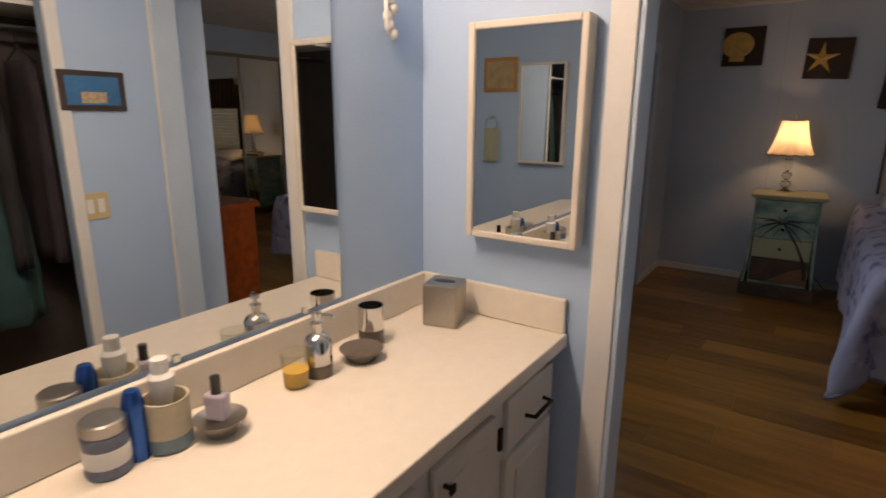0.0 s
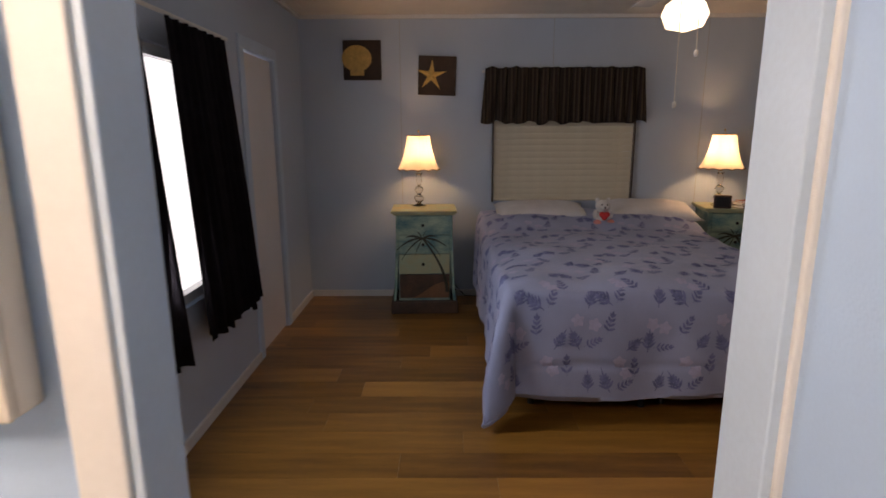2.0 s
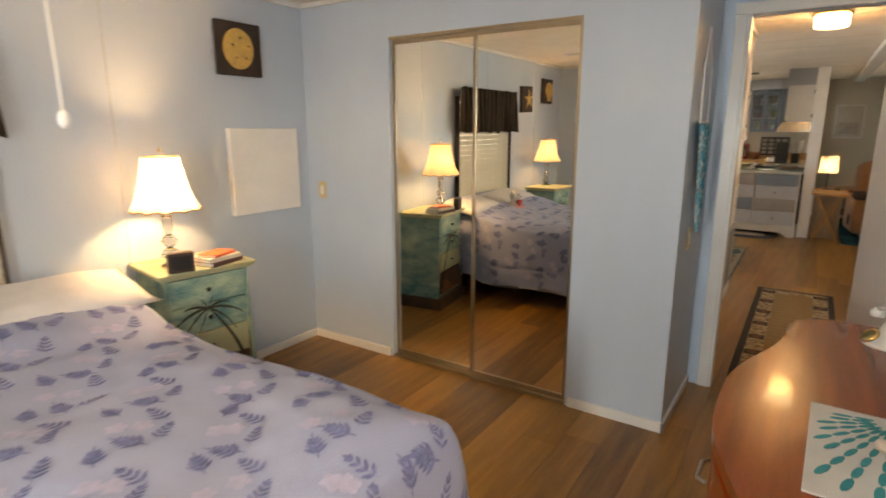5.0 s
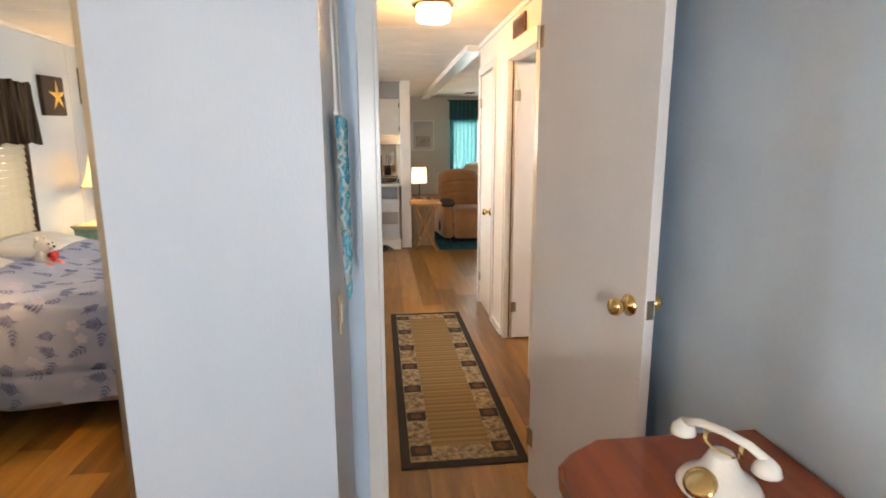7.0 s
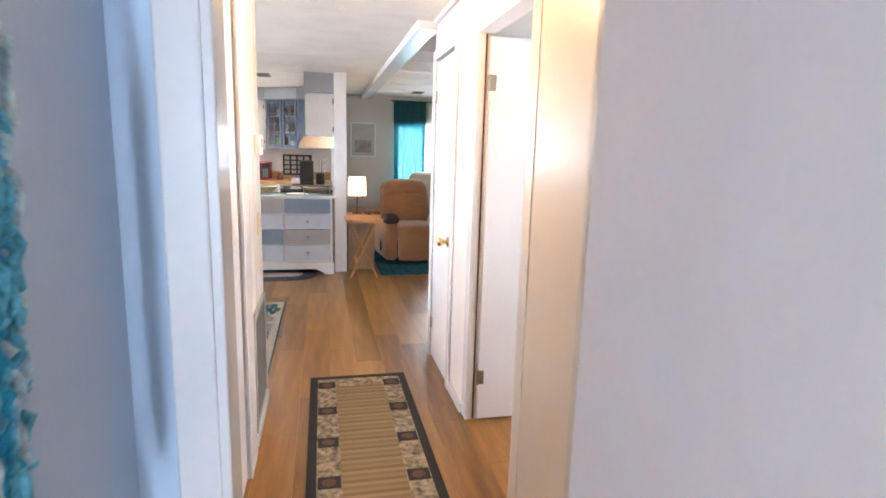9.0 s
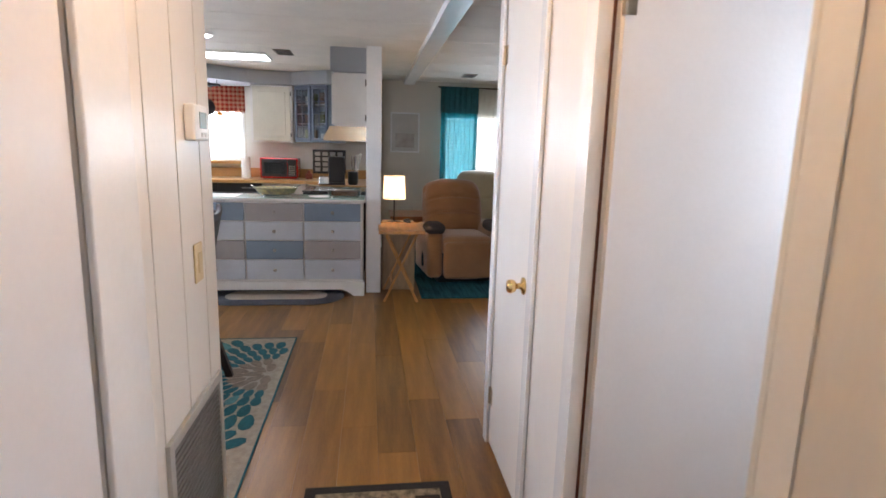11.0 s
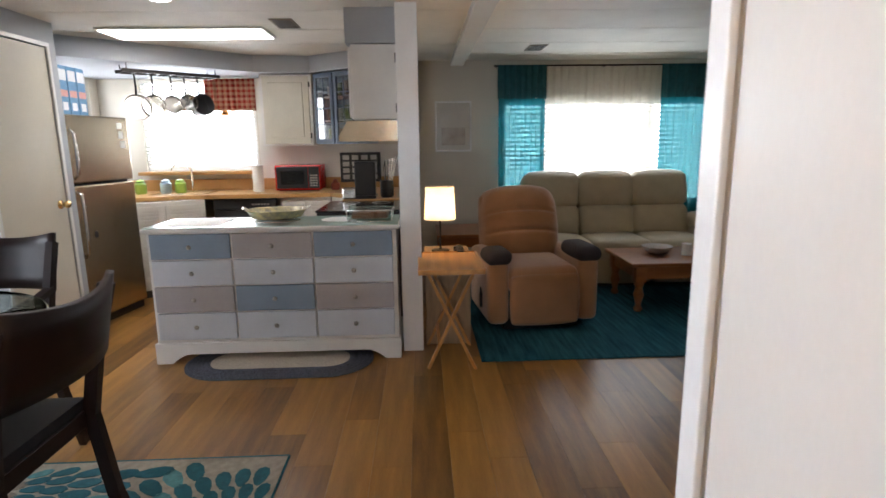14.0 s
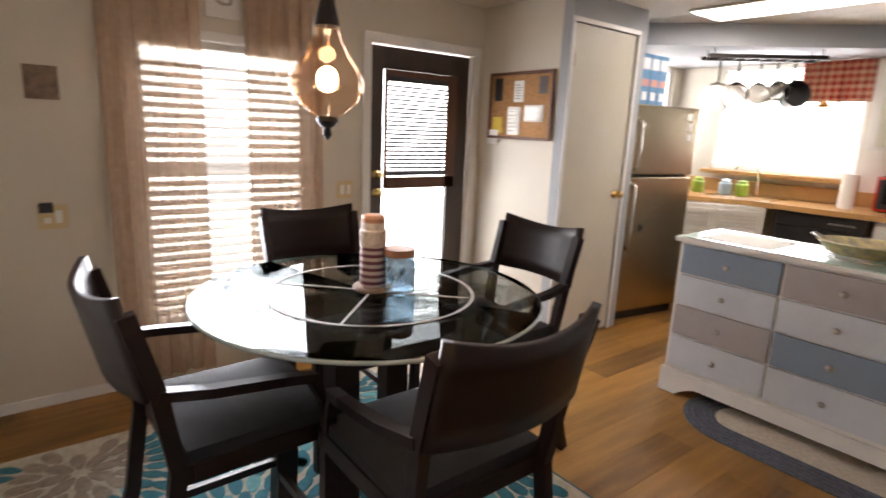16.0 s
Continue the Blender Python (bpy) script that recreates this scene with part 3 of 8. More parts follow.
def window(name, label, axis, plane, a, b, z0, z1, outward, rails=(), frame_mat=None, glow_back=True):
    """A framed pane in an opening; axis: the wall's normal."""
    t = thing(name, label, "window", kind="structure")
    fm = frame_mat or TRIM
    p0, p1 = sorted((plane + outward * 0.03, plane + outward * 0.08))

    def bb(bm, u0, u1, v0, v1, e=0.0):
        if axis == "x":
            box(bm, p0 + e, p1 - e, u0, u1, v0, v1, 0)
        else:
            box(bm, u0, u1, p0 + e, p1 - e, v0, v1, 0)
    bm = bmesh.new()
    w = 0.045
    bb(bm, a, a + w, z0, z1)
    bb(bm, b - w, b, z0, z1)
    bb(bm, a + w, b - w, z0, z0 + w)
    bb(bm, a + w, b - w, z1 - w, z1)
    for kind, k in rails:
        if kind == "h":
            bb(bm, a + w, b - w, k - 0.02, k + 0.02)
        else:
            bb(bm, k - 0.035, k + 0.035, z0 + w, z1 - w)
    part("window_frame", bm, fm, t)
    bm = bmesh.new()
    bb(bm, a + w, b - w, z0 + w, z1 - w, 0.023)
    g = part("pane", bm, PANE, t)
    g.visible_shadow = False
    return t


window("window_1", "bedroom window behind black curtains", "x", -1.0, 2.55, 3.5, 0.62, 1.74, -1)
window("window_2", "bedroom window above the headboard", "y", 5.3, 0.56, 1.68, 0.84, 1.8, 1)
window("window_3", "tall dining window with a middle rail", "y", 5.68, 7.36, 8.28, 0.3, 1.83, 1, rails=(("h", 1.16),))
window("window_4", "wide living room window in three lights", "x", 12.35, -0.92, 1.40, 0.72, 1.86, 1, rails=(("v", 0.93), ("v", -0.27)))
window("window_5", "kitchen window over the sink", "x", 12.35, 4.05, 5.25, 1.17, 2.13, 1)
window("window_6", "small kitchen side window", "y", 5.68, 11.55, 12.2, 1.2, 2.12, 1)
# window_7 is added out of view, to go with the side room lamp
window("window_7", "added unseen window of the side room", "y", 0.48, 5.15, 5.85, 1.1, 1.9, -1)
for k, b in enumerate(((5.0, 6.0, 0.2, 0.25, 0.9, 2.1), (-2.9, -2.85, -2, 14, -0.5, 4), (13.6, 13.65, -6, 7, -1, 4), (5.5, 13.6, 7.0, 7.05, -1, 4))):
    bx("backdrop", SKYGLOW, None, *b)
for ob in [o for o in bpy.data.objects if o.name.startswith("backdrop")]:
    tagged(ob, "bright overexposed daylight outdoors", "backdrop", kind="structure")
bm = bmesh.new()
box(bm, -30, 40, -30, 30, -0.6, -0.5)
tagged(part("ground", bm, mat("ground", (0.25, 0.24, 0.2), 0.9)), "pale ground outside", "ground", kind="structure")


def blind(name, label, axis, plane, a, b, z0, z1, material, pitch=0.022, tilt=55, depth=0.022, side=1, pull=True):
    """A venetian blind: each slat a mesh of its own under the blind."""
    t = thing(name, label, "blinds")
    L = b - a
    tl = bmesh.new()

    def slat_f(u, v):
        c = (v - 0.5) * depth
        cz = 0.0025 * (1 - (2 * v - 1) ** 2)
        y = c * math.cos(radians(tilt)) - cz * math.sin(radians(tilt))
        z = c * math.sin(radians(tilt)) + cz * math.cos(radians(tilt))
        return ((u - 0.5) * L, y, z)
    sheet(tl, 1, 3, slat_f)
    me = bpy.data.meshes.new("slat")
    tl.to_mesh(me)
    tl.free()
    me.materials.append(material)
    n = int((z1 - z0 - 0.05) / pitch)
    rot = 0 if axis == "y" else 90
    for i in range(n):
        s = new("slat", me)
        s.parent = t
        c = (a + b) / 2
        s.matrix_basis = pose(c, plane, z0 + 0.025 + i * pitch, 0, 0, rot) if axis == "y" else pose(plane, c, z0 + 0.025 + i * pitch, 0, 0, rot)
    for nm, zz0, zz1 in (("head_rail", z1 - 0.035, z1), ("bottom_rail", z0, z0 + 0.018)):
        if axis == "y":
            bx(nm, material, t, a, b, plane - 0.014, plane + 0.014, zz0, zz1, 0.003)
        else:
            bx(nm, material, t, plane - 0.014, plane + 0.014, a, b, zz0, zz1, 0.003)
    if pull:
        for c in (a + 0.12, b - 0.12):
            bm = bmesh.new()
            p = (c, plane - 0.014 * side) if axis == "y" else (plane - 0.014 * side, c)
            tube(bm, [(*p, z0 + 0.01), (*p, z1 - 0.02)], 0.0012, 5)
            part("lift_cord", bm, material, t)
    return t


blind("venetian_blind", "closed tan venetian blind in the bedroom window", "y", 5.275, 0.555, 1.685, 0.83, 1.8, BLIND_TAN, pitch=0.05, tilt=74, depth=0.05)
blind("venetian_blind", "white venetian blind, open slats, dining window", "y", 5.66, 7.38, 8.26, 0.32, 1.82, BLIND_BACKLIT, pitch=0.05, tilt=38, depth=0.044)
blind("venetian_blind", "white venetian blind behind the sofa", "x", 12.33, -0.9, 1.38, 0.75, 1.85, BLIND_BACKLIT, pitch=0.05, tilt=38, depth=0.044)
blind("venetian_blind", "white blind in the kitchen window", "x", 12.335, 4.07, 5.23, 1.2, 2.12, BLIND, pitch=0.036, tilt=30, depth=0.03)

for x0, x1 in ((0.542, 0.552), (1.688, 1.698)):
    bx("blind_stop", DARK_WOOD, wall_bed_north, x0, x1, 5.246, 5.299, 0.82, 1.80, 0.002, "dark wooden window stop")

# ---------------------------------------------------------------- bedroom things
COMF = mat("lavender_comforter", (0.315, 0.36, 0.54), 0.85, var=0.06, scale=7, bump=0.12, bscale=220, spec=0.1, sheen=0.2)
LEAF_PRINT = mat("leaf_print", (0.175, 0.20, 0.38), 0.85, var=0.35, scale=40, bump=0.1, bscale=220, spec=0.1)
PALE_PRINT = mat("pale_print", (0.42, 0.425, 0.60), 0.85, var=0.1, scale=40, bump=0.1, bscale=220, spec=0.1)
PILLOW = mat("white_cotton", (0.66, 0.66, 0.68), 0.85, var=0.06, scale=12, bump=0.15, bscale=150, spec=0.1)

BX0, BX1, BY0, BY1, BZ = 0.48, 2.01, 3.20, 5.2, 0.685


def comforter_at(s, t):
    """The comforter's surface over plan place (s, t); past the mattress it hangs down."""
    px, py = min(max(s, BX0), BX1), min(max(t, BY0), BY1)
    ox, oy = s - px, t - py
    o = math.hypot(ox, oy)
    puff = 0.012 * math.sin(s * 9 + 1) * math.sin(t * 7) + 0.018 * noise.noise((s * 2.2, t * 2.2, 0)) + 0.006 * noise.noise((s * 9, t * 9, 3))
    edge = min(px - BX0, BX1 - px, py - BY0)
    sag = 0.035 * math.exp(-max(edge, 0) / 0.07)
    h = min(max((t - 4.55) / 0.35, 0), 1)
    z = BZ + puff - sag + 0.075 * h * h * (3 - 2 * h)
    if o <= 1e-6:
        return Vector((s, t, z))
    dx, dy = ox / o, oy / o
    r = 0.06
    out = r * (1 - math.exp(-o / r * 1.1)) + 0.035 * o
    drop = max(0.0, o - 0.03)
    run = (s if abs(oy) > abs(ox) else t)
    west = 1.0 if s < 1.2 else 0.0
    corner = min(abs(dx), abs(dy)) * 1.4
    fold = min(1, o / 0.35) * (0.008 * math.sin(run * 9) + 0.006 * math.sin(run * 19 + 2) + 0.022 * noise.noise((run * 2.2, o * 1.5, 5)))
    out += fold * (1 - 0.5 * corner) + corner * (0.02 + 0.09 * west) * min(1, o / 0.5)
    # quilting seam a hand above the hem
    out -= 0.012 * math.exp(-((o - 0.37) / 0.012) ** 2) * (1 - corner)
    lowest = 0.15 + 0.012 * math.sin(run * 5) - corner * (0.14 * west - 0.03)
    zz = max(z - drop, lowest)
    out += max(0, lowest - (z - drop)) * 0.12
    return Vector((px + dx * out, py + dy * out, max(zz, 0.02)))


bed = thing("bed", "made double bed under a lavender leaf-print comforter", "bed", (0, 0, 0))
bm = bmesh.new()
D = 0.56
sheet(bm, 120, 120, lambda u, v: comforter_at(BX0 - D + u * (BX1 - BX0 + 2 * D), BY0 - D + v * (BY1 - BY0 + D)))
comf = part("comforter", bm, COMF, bed, "lavender comforter with slate-blue leaf sprigs", True, solid=0.018)
bx("mattress", PILLOW, bed, BX0 + 0.04, BX1 - 0.04, BY0 + 0.06, BY1 + 0.04, 0.36, 0.57, 0.04)
bx("box_spring", BLACK_CLOTH, bed, BX0 + 0.05, BX1 - 0.05, BY0 + 0.07, BY1 + 0.04, 0.17, 0.35, 0.015)
for px, py in ((0.6, 3.36), (1.16, 3.32), (1.28, 3.36), (1.90, 3.36), (0.6, 5.05), (1.90, 5.05), (1.28, 4.2)):
    bm = bmesh.new()
    tube(bm, [(px, py, 0), (px, py, 0.17)], 0.018, 8)
    part("leg", bm, BLACK, bed)


def leaf(bm, f, cx, cy, ang, length, width):
    """A pointed leaf laid on the surface f."""
    c, s = math.cos(ang), math.sin(ang)
    rows = []
    for k in range(5):
        a = k / 4
        w = width * math.sin(math.pi * (0.08 + 0.86 * a)) * (1 if a < 0.5 else 0.95)
        rows.append([bm.verts.new(f(cx + c * a * length - s * q * w, cy + s * a * length + c * q * w)) for q in (-0.5, 0.5)])
    for p, q in zip(rows, rows[1:]):
        bm.faces.new((p[0], p[1], q[1], q[0]))


def on_comforter(s, t):
    e = 0.004
    p = comforter_at(s, t)
    n = (comforter_at(s + e, t) - p).cross(comforter_at(s, t + e) - p)
    n = n.normalized() if n.length > 1e-9 else Vector((0, 0, 1))
    return p + n * 0.0125


def thin_sprig(bm, cx, cy, ang, L):
    """A stem with pairs of separate oval leaflets."""
    c, sn = math.cos(ang), math.sin(ang)
    for k in range(4):
        d = L * (0.12 + 0.24 * k)
        for sg in (-1, 1):
            leaf(bm, on_comforter, cx + c * d, cy + sn * d, ang + sg * (0.95 - 0.13 * k), L * (0.40 - 0.04 * k), L * 0.15)
    leaf(bm, on_comforter, cx + c * L * 0.85, cy + sn * L * 0.85, ang, L * 0.36, L * 0.15)
    leaf(bm, on_comforter, cx - c * L * 0.15, cy - sn * L * 0.15, ang, L * 1.1, L * 0.03)


def full_leaf(bm, cx, cy, ang, L):
    """A broad lobed leaf, its lobes grown together."""
    c, sn = math.cos(ang), math.sin(ang)
    leaf(bm, on_comforter, cx - c * L * 0.2, cy - sn * L * 0.2, ang, L * 1.45, L * 0.13)
    for k in range(4):
        d = L * (0.05 + 0.21 * k)
        for sg in (-1, 1):
            leaf(bm, on_comforter, cx + c * d, cy + sn * d, ang + sg * (0.80 - 0.06 * k), L * (0.56 - 0.08 * k), L * 0.17)


rnd = random.Random(4)
bm, bm2 = bmesh.new(), bmesh.new()
row = 0
t = BY0 - D + 0.07
PERIOD = 0.335


def printable(cs, ct):
    """Whether the cloth shows at (cs, ct), away from its cut corners."""
    if not (BX0 - D + 0.1 < cs < BX1 + D - 0.1 and BY0 - D + 0.07 < ct < BY1 - 0.1):
        return False
    ex = max(BX0 - cs, cs - BX1, 0)
    return not (ex and ct < BY0 and math.hypot(ex, BY0 - ct) > 0.46)


while t < BY1 - 0.05:
    s = BX0 - D + (row % 2) * PERIOD * 0.55
    turn = 0 if row % 2 else 0.5
    while s < BX1 + D:
        for kind_of, ds, dt in (("pair", 0.0, 0.0), ("thin", 0.125, 0.075), ("full", 0.225, 0.005), ("pale", 0.06, 0.10), ("pale", 0.18, -0.07)):
            cs, ct = s + ds + rnd.uniform(-0.012, 0.012), t + dt + rnd.uniform(-0.012, 0.012)
            ang = 1.57 + turn + rnd.uniform(-0.35, 0.35)
            if not printable(cs, ct):
                continue
            if kind_of == "pair":
                full_leaf(bm, cs, ct, ang + 0.2, 0.085)
                thin_sprig(bm, cs + 0.035, ct + 0.005, ang - 1.25, 0.075)
            elif kind_of == "thin":
                thin_sprig(bm, cs, ct, ang - 0.3, 0.085)
            elif kind_of == "full":
                full_leaf(bm, cs, ct, ang - 0.7, 0.075)
            else:
                for k in range(5):
                    leaf(bm2, on_comforter, cs, ct, k * 1.257 + ang, 0.032, 0.028)
        s += PERIOD
    t += 0.205
    row += 1
part("leaf_print", bm, LEAF_PRINT, comf, "slate-blue printed leaves", kind="stuff")
part("flower_print", bm2, PALE_PRINT, comf, "pale printed blossoms", kind="stuff")


def pillow(name, label, at, w, d, h, rz, rx, material):
    t = bmesh.new()

    def f(top):
        def g(u, v):
            a, b = 2 * u - 1, 2 * v - 1
            full = (1 - abs(a) ** 3.2) * (1 - abs(b) ** 3.2)
            e = 0.07 * (1 - abs(a * b))
            return ((a * (1 - e * abs(b))) * w / 2 + 0.015 * a * abs(b) ** 6, (b * (1 - e)) * d / 2, (1 if top else -0.55) * h / 2 * full ** 0.55 + 0.008 * noise.noise((a * 3, b * 3, at[0])))
        return g
    sheet(t, 18, 14, f(True))
    sheet(t, 18, 14, f(False))
    bmesh.ops.remove_doubles(t, verts=t.verts[:], dist=0.0008)
    ob = part(name, t, material, smooth=True)
    ob.matrix_world = pose(*at, rx, 0, rz)
    return tagged(ob, label, "pillow", group="bed pillows")


pillow("pillow", "plump white cotton bed pillow, slightly creased", (0.92, 5.05, 0.765), 0.72, 0.42, 0.14, 1, 11, PILLOW)
pillow("pillow", "plump white cotton bed pillow, slightly creased", (1.76, 5.03, 0.77), 0.72, 0.42, 0.15, -3, 12, PILLOW)

# plush bear, plain shape
bear = bmesh.new()


def ball(bm, c, r, sc=(1, 1, 1), seg=14):
    t = bmesh.new()
    bmesh.ops.create_uvsphere(t, u_segments=seg, v_segments=seg // 2 + 2, radius=r)
    merge(bm, t, Matrix.Translation(c) @ Matrix.Diagonal((*sc, 1)))


for c, r, sc in (((0, 0, 0.055), 0.055, (1, 0.85, 1.05)), ((0, -0.01, 0.145), 0.052, (1.05, 0.95, 0.95)), ((-0.04, 0, 0.19), 0.018, (1, 0.7, 1)), ((0.04, 0, 0.19), 0.018, (1, 0.7, 1)),
                 ((-0.055, -0.02, 0.085), 0.02, (1, 1, 1.8)), ((0.055, -0.02, 0.085), 0.02, (1, 1, 1.8)), ((0, -0.055, 0.135), 0.02, (1.1, 0.8, 0.8))):
    ball(bear, c, r, sc)
plush = thing("plush_bear", "small white plush bear holding a red heart", "plush toy", (1.335, 4.80, 0.70))
part("body", bear, mat("plush_white", (0.72, 0.70, 0.68), 0.95, bump=0.4, bscale=260), plush, smooth=True)
b2 = bmesh.new()
ball(b2, (-0.017, -0.062, 0.088), 0.022)
ball(b2, (0.017, -0.062, 0.088), 0.022)
ball(b2, (0, -0.062, 0.07), 0.022, (1, 0.8, 1.1))
part("heart", b2, mat("red_satin", (0.6, 0.03, 0.03), 0.5), plush, "red satin heart", True)
PINKP = mat("pink_plush", (0.75, 0.30, 0.28), 0.9, bump=0.3, bscale=260)
for sx in (-0.05, 0.05):
    b2 = bmesh.new()
    ball(b2, (sx, -0.06, 0.025), 0.03, (1, 1, 0.9))
    part("foot", b2, PINKP, plush, "pink plush foot", True)
b2 = bmesh.new()
ball(b2, (-0.02, -0.055, 0.16), 0.006)
ball(b2, (0.02, -0.055, 0.16), 0.006)
ball(b2, (0, -0.073, 0.14), 0.008)
part("face", b2, BLACK, plush, "black eyes and nose", True)

# nightstands
NS_TEAL = mat("brushed_teal", (0.035, 0.20, 0.25), 0.55, var=0.25, scale=6, bump=0.06, col2=(0.34, 0.42, 0.30), stretch=(1, 1, 2))
NS_CREAM = mat("worn_cream", (0.52, 0.45, 0.25), 0.5, var=0.2, scale=9, bump=0.05, col2=(0.26, 0.36, 0.26))
NS_DARK = mat("dark_shore_paint", (0.045, 0.03, 0.025), 0.5, var=0.3, scale=7, bump=0.05, col2=(0.09, 0.05, 0.03))
PALM = mat("palm_paint", (0.03, 0.03, 0.018), 0.6, var=0.3)
SAND = mat("sand_paint", (0.20, 0.10, 0.05), 0.6, var=0.3)


def nightstand(name, label, at, rz):
    t = thing(name, label, "nightstand", at, rz, group="pair of nightstands")
    W, Dp, Hh = 0.43, 0.36, 0.79
    bm = bmesh.new()
    # sides flare outward towards the foot
    for sgn in (-1, 1):
        o = []
        for k in range(9):
            z = 0.08 + (Hh - 0.08) * k / 8
            o.append((sgn * (W / 2 + 0.03 * (1 - k / 8) ** 2), z))
        ring = [[bm.verts.new((x + dx, y, z)) for dx, y in ((0, 0), (-sgn * 0.02, 0), (-sgn * 0.02, Dp), (0, Dp))] for x, z in o]
        for a, b in zip(ring, ring[1:]):
            for k in range(4):
                bm.faces.new((a[k], a[(k + 1) % 4], b[(k + 1) % 4], b[k]))
        bm.faces.new(ring[0][::-1])
        bm.faces.new(ring[-1])
    box(bm, -W / 2 + 0.015, W / 2 - 0.015, Dp - 0.015, Dp, 0.08, Hh)
    box(bm, -W / 2 + 0.015, W / 2 - 0.015, 0.012, Dp - 0.016, 0.1, Hh - 0.005)
    part("carcass", bm, NS_TEAL, t)
    bm = bmesh.new()
    box(bm, -W / 2 - 0.035, W / 2 + 0.035, -0.035, Dp + 0.01, Hh, Hh + 0.022, 0.007)
    box(bm, -W / 2 - 0.02, W / 2 + 0.02, -0.02, Dp, Hh - 0.014, Hh, 0.005)
    part("top", bm, NS_CREAM, t, "worn cream top")
    bm = bmesh.new()
    box(bm, -W / 2 - 0.045, W / 2 + 0.045, -0.03, Dp, 0.0, 0.1, 0.008)
    part("plinth", bm, NS_DARK, t, "dark brown plinth")
    zs = [0.12, 0.315, 0.475, 0.625, 0.772]
    for k in range(4):
        m = NS_DARK if k == 0 else (NS_CREAM if k == 1 else NS_TEAL)
        dr = bx("drawer", m, t, -W / 2 + 0.022, W / 2 - 0.022, -0.006, 0.012, zs[k] + 0.004, zs[k + 1] - 0.004, 0.003)
        if k:
            bm = bmesh.new()
            tt = bmesh.new()
            lathe(tt, [(0.006, 0), (0.006, 0.008), (0.012, 0.014), (0.0001, 0.02)], 10)
            merge(bm, tt, Matrix.Translation((-0.01, -0.006, (zs[k] + zs[k + 1]) / 2)) @ pose(0, 0, 0, 90))
            part("knob", bm, IRON, dr, "small dark knob", True)
    # painted palm and island
    bm = bmesh.new()
    Y = -0.0085

    def flat(x, z):
        return Vector((x, Y, z))
    prev = None
    for k in range(13):
        a = k / 12
        x, z = 0.175 - 0.19 * a ** 1.8, 0.17 + 0.43 * a
        w = 0.011 * (1.25 - 0.7 * a)
        cur = [bm.verts.new(flat(x - w, z)), bm.verts.new(flat(x + w, z))]
        if prev:
            bm.faces.new((prev[0], prev[1], cur[1], cur[0]))
        prev = cur
    cx, cz = -0.015, 0.60
    for ang, ln, sag in ((0.25, 0.19, 0.10), (0.75, 0.15, 0.07), (1.3, 0.10, 0.02), (1.9, 0.11, 0.03), (2.5, 0.15, 0.06), (2.95, 0.2, 0.12), (3.5, 0.17, 0.12), (-0.35, 0.15, 0.1), (4.3, 0.14, 0.02), (-0.8, 0.1, 0.05)):
        pts = []
        for k in range(7):
            a = k / 6
            pts.append((cx + math.cos(ang) * ln * a, cz + math.sin(ang) * ln * a * 0.8 - sag * a * a))
        for (x0, z0), (x1, z1), a in zip(pts, pts[1:], range(6)):
            w = 0.017 * (1 - abs(a - 2) / 6)
            v = [bm.verts.new(flat(*p)) for p in ((x0, z0), (x1, z1), (x1, z1 - w), (x0, z0 - w * 0.9))]
            bm.faces.new(v)
    part("palm_painting", bm, PALM, t, "hand-painted dark palm tree")
    bm = bmesh.new()
    prev = None
    for k in range(10):
        a = k / 9
        x, z = -0.10 + 0.29 * a, 0.125 + 0.13 * math.sin(a * 1.7) ** 1.5
        cur = [bm.verts.new(Vector((x, Y + 0.0009, 0.125))), bm.verts.new(Vector((x, Y + 0.0009, z)))]
        if prev:
            bm.faces.new((prev[0], prev[1], cur[1], cur[0]))
        prev = cur
    part("island_painting", bm, SAND, t, "painted brown sandbank")
    return t


nightstand("nightstand", "teal hand-painted nightstand with palm tree beside the bed", (-0.005, 4.83, 0), 2)
nightstand("nightstand", "teal hand-painted nightstand with clock and books on it", (2.41, 4.89, 0), -9)


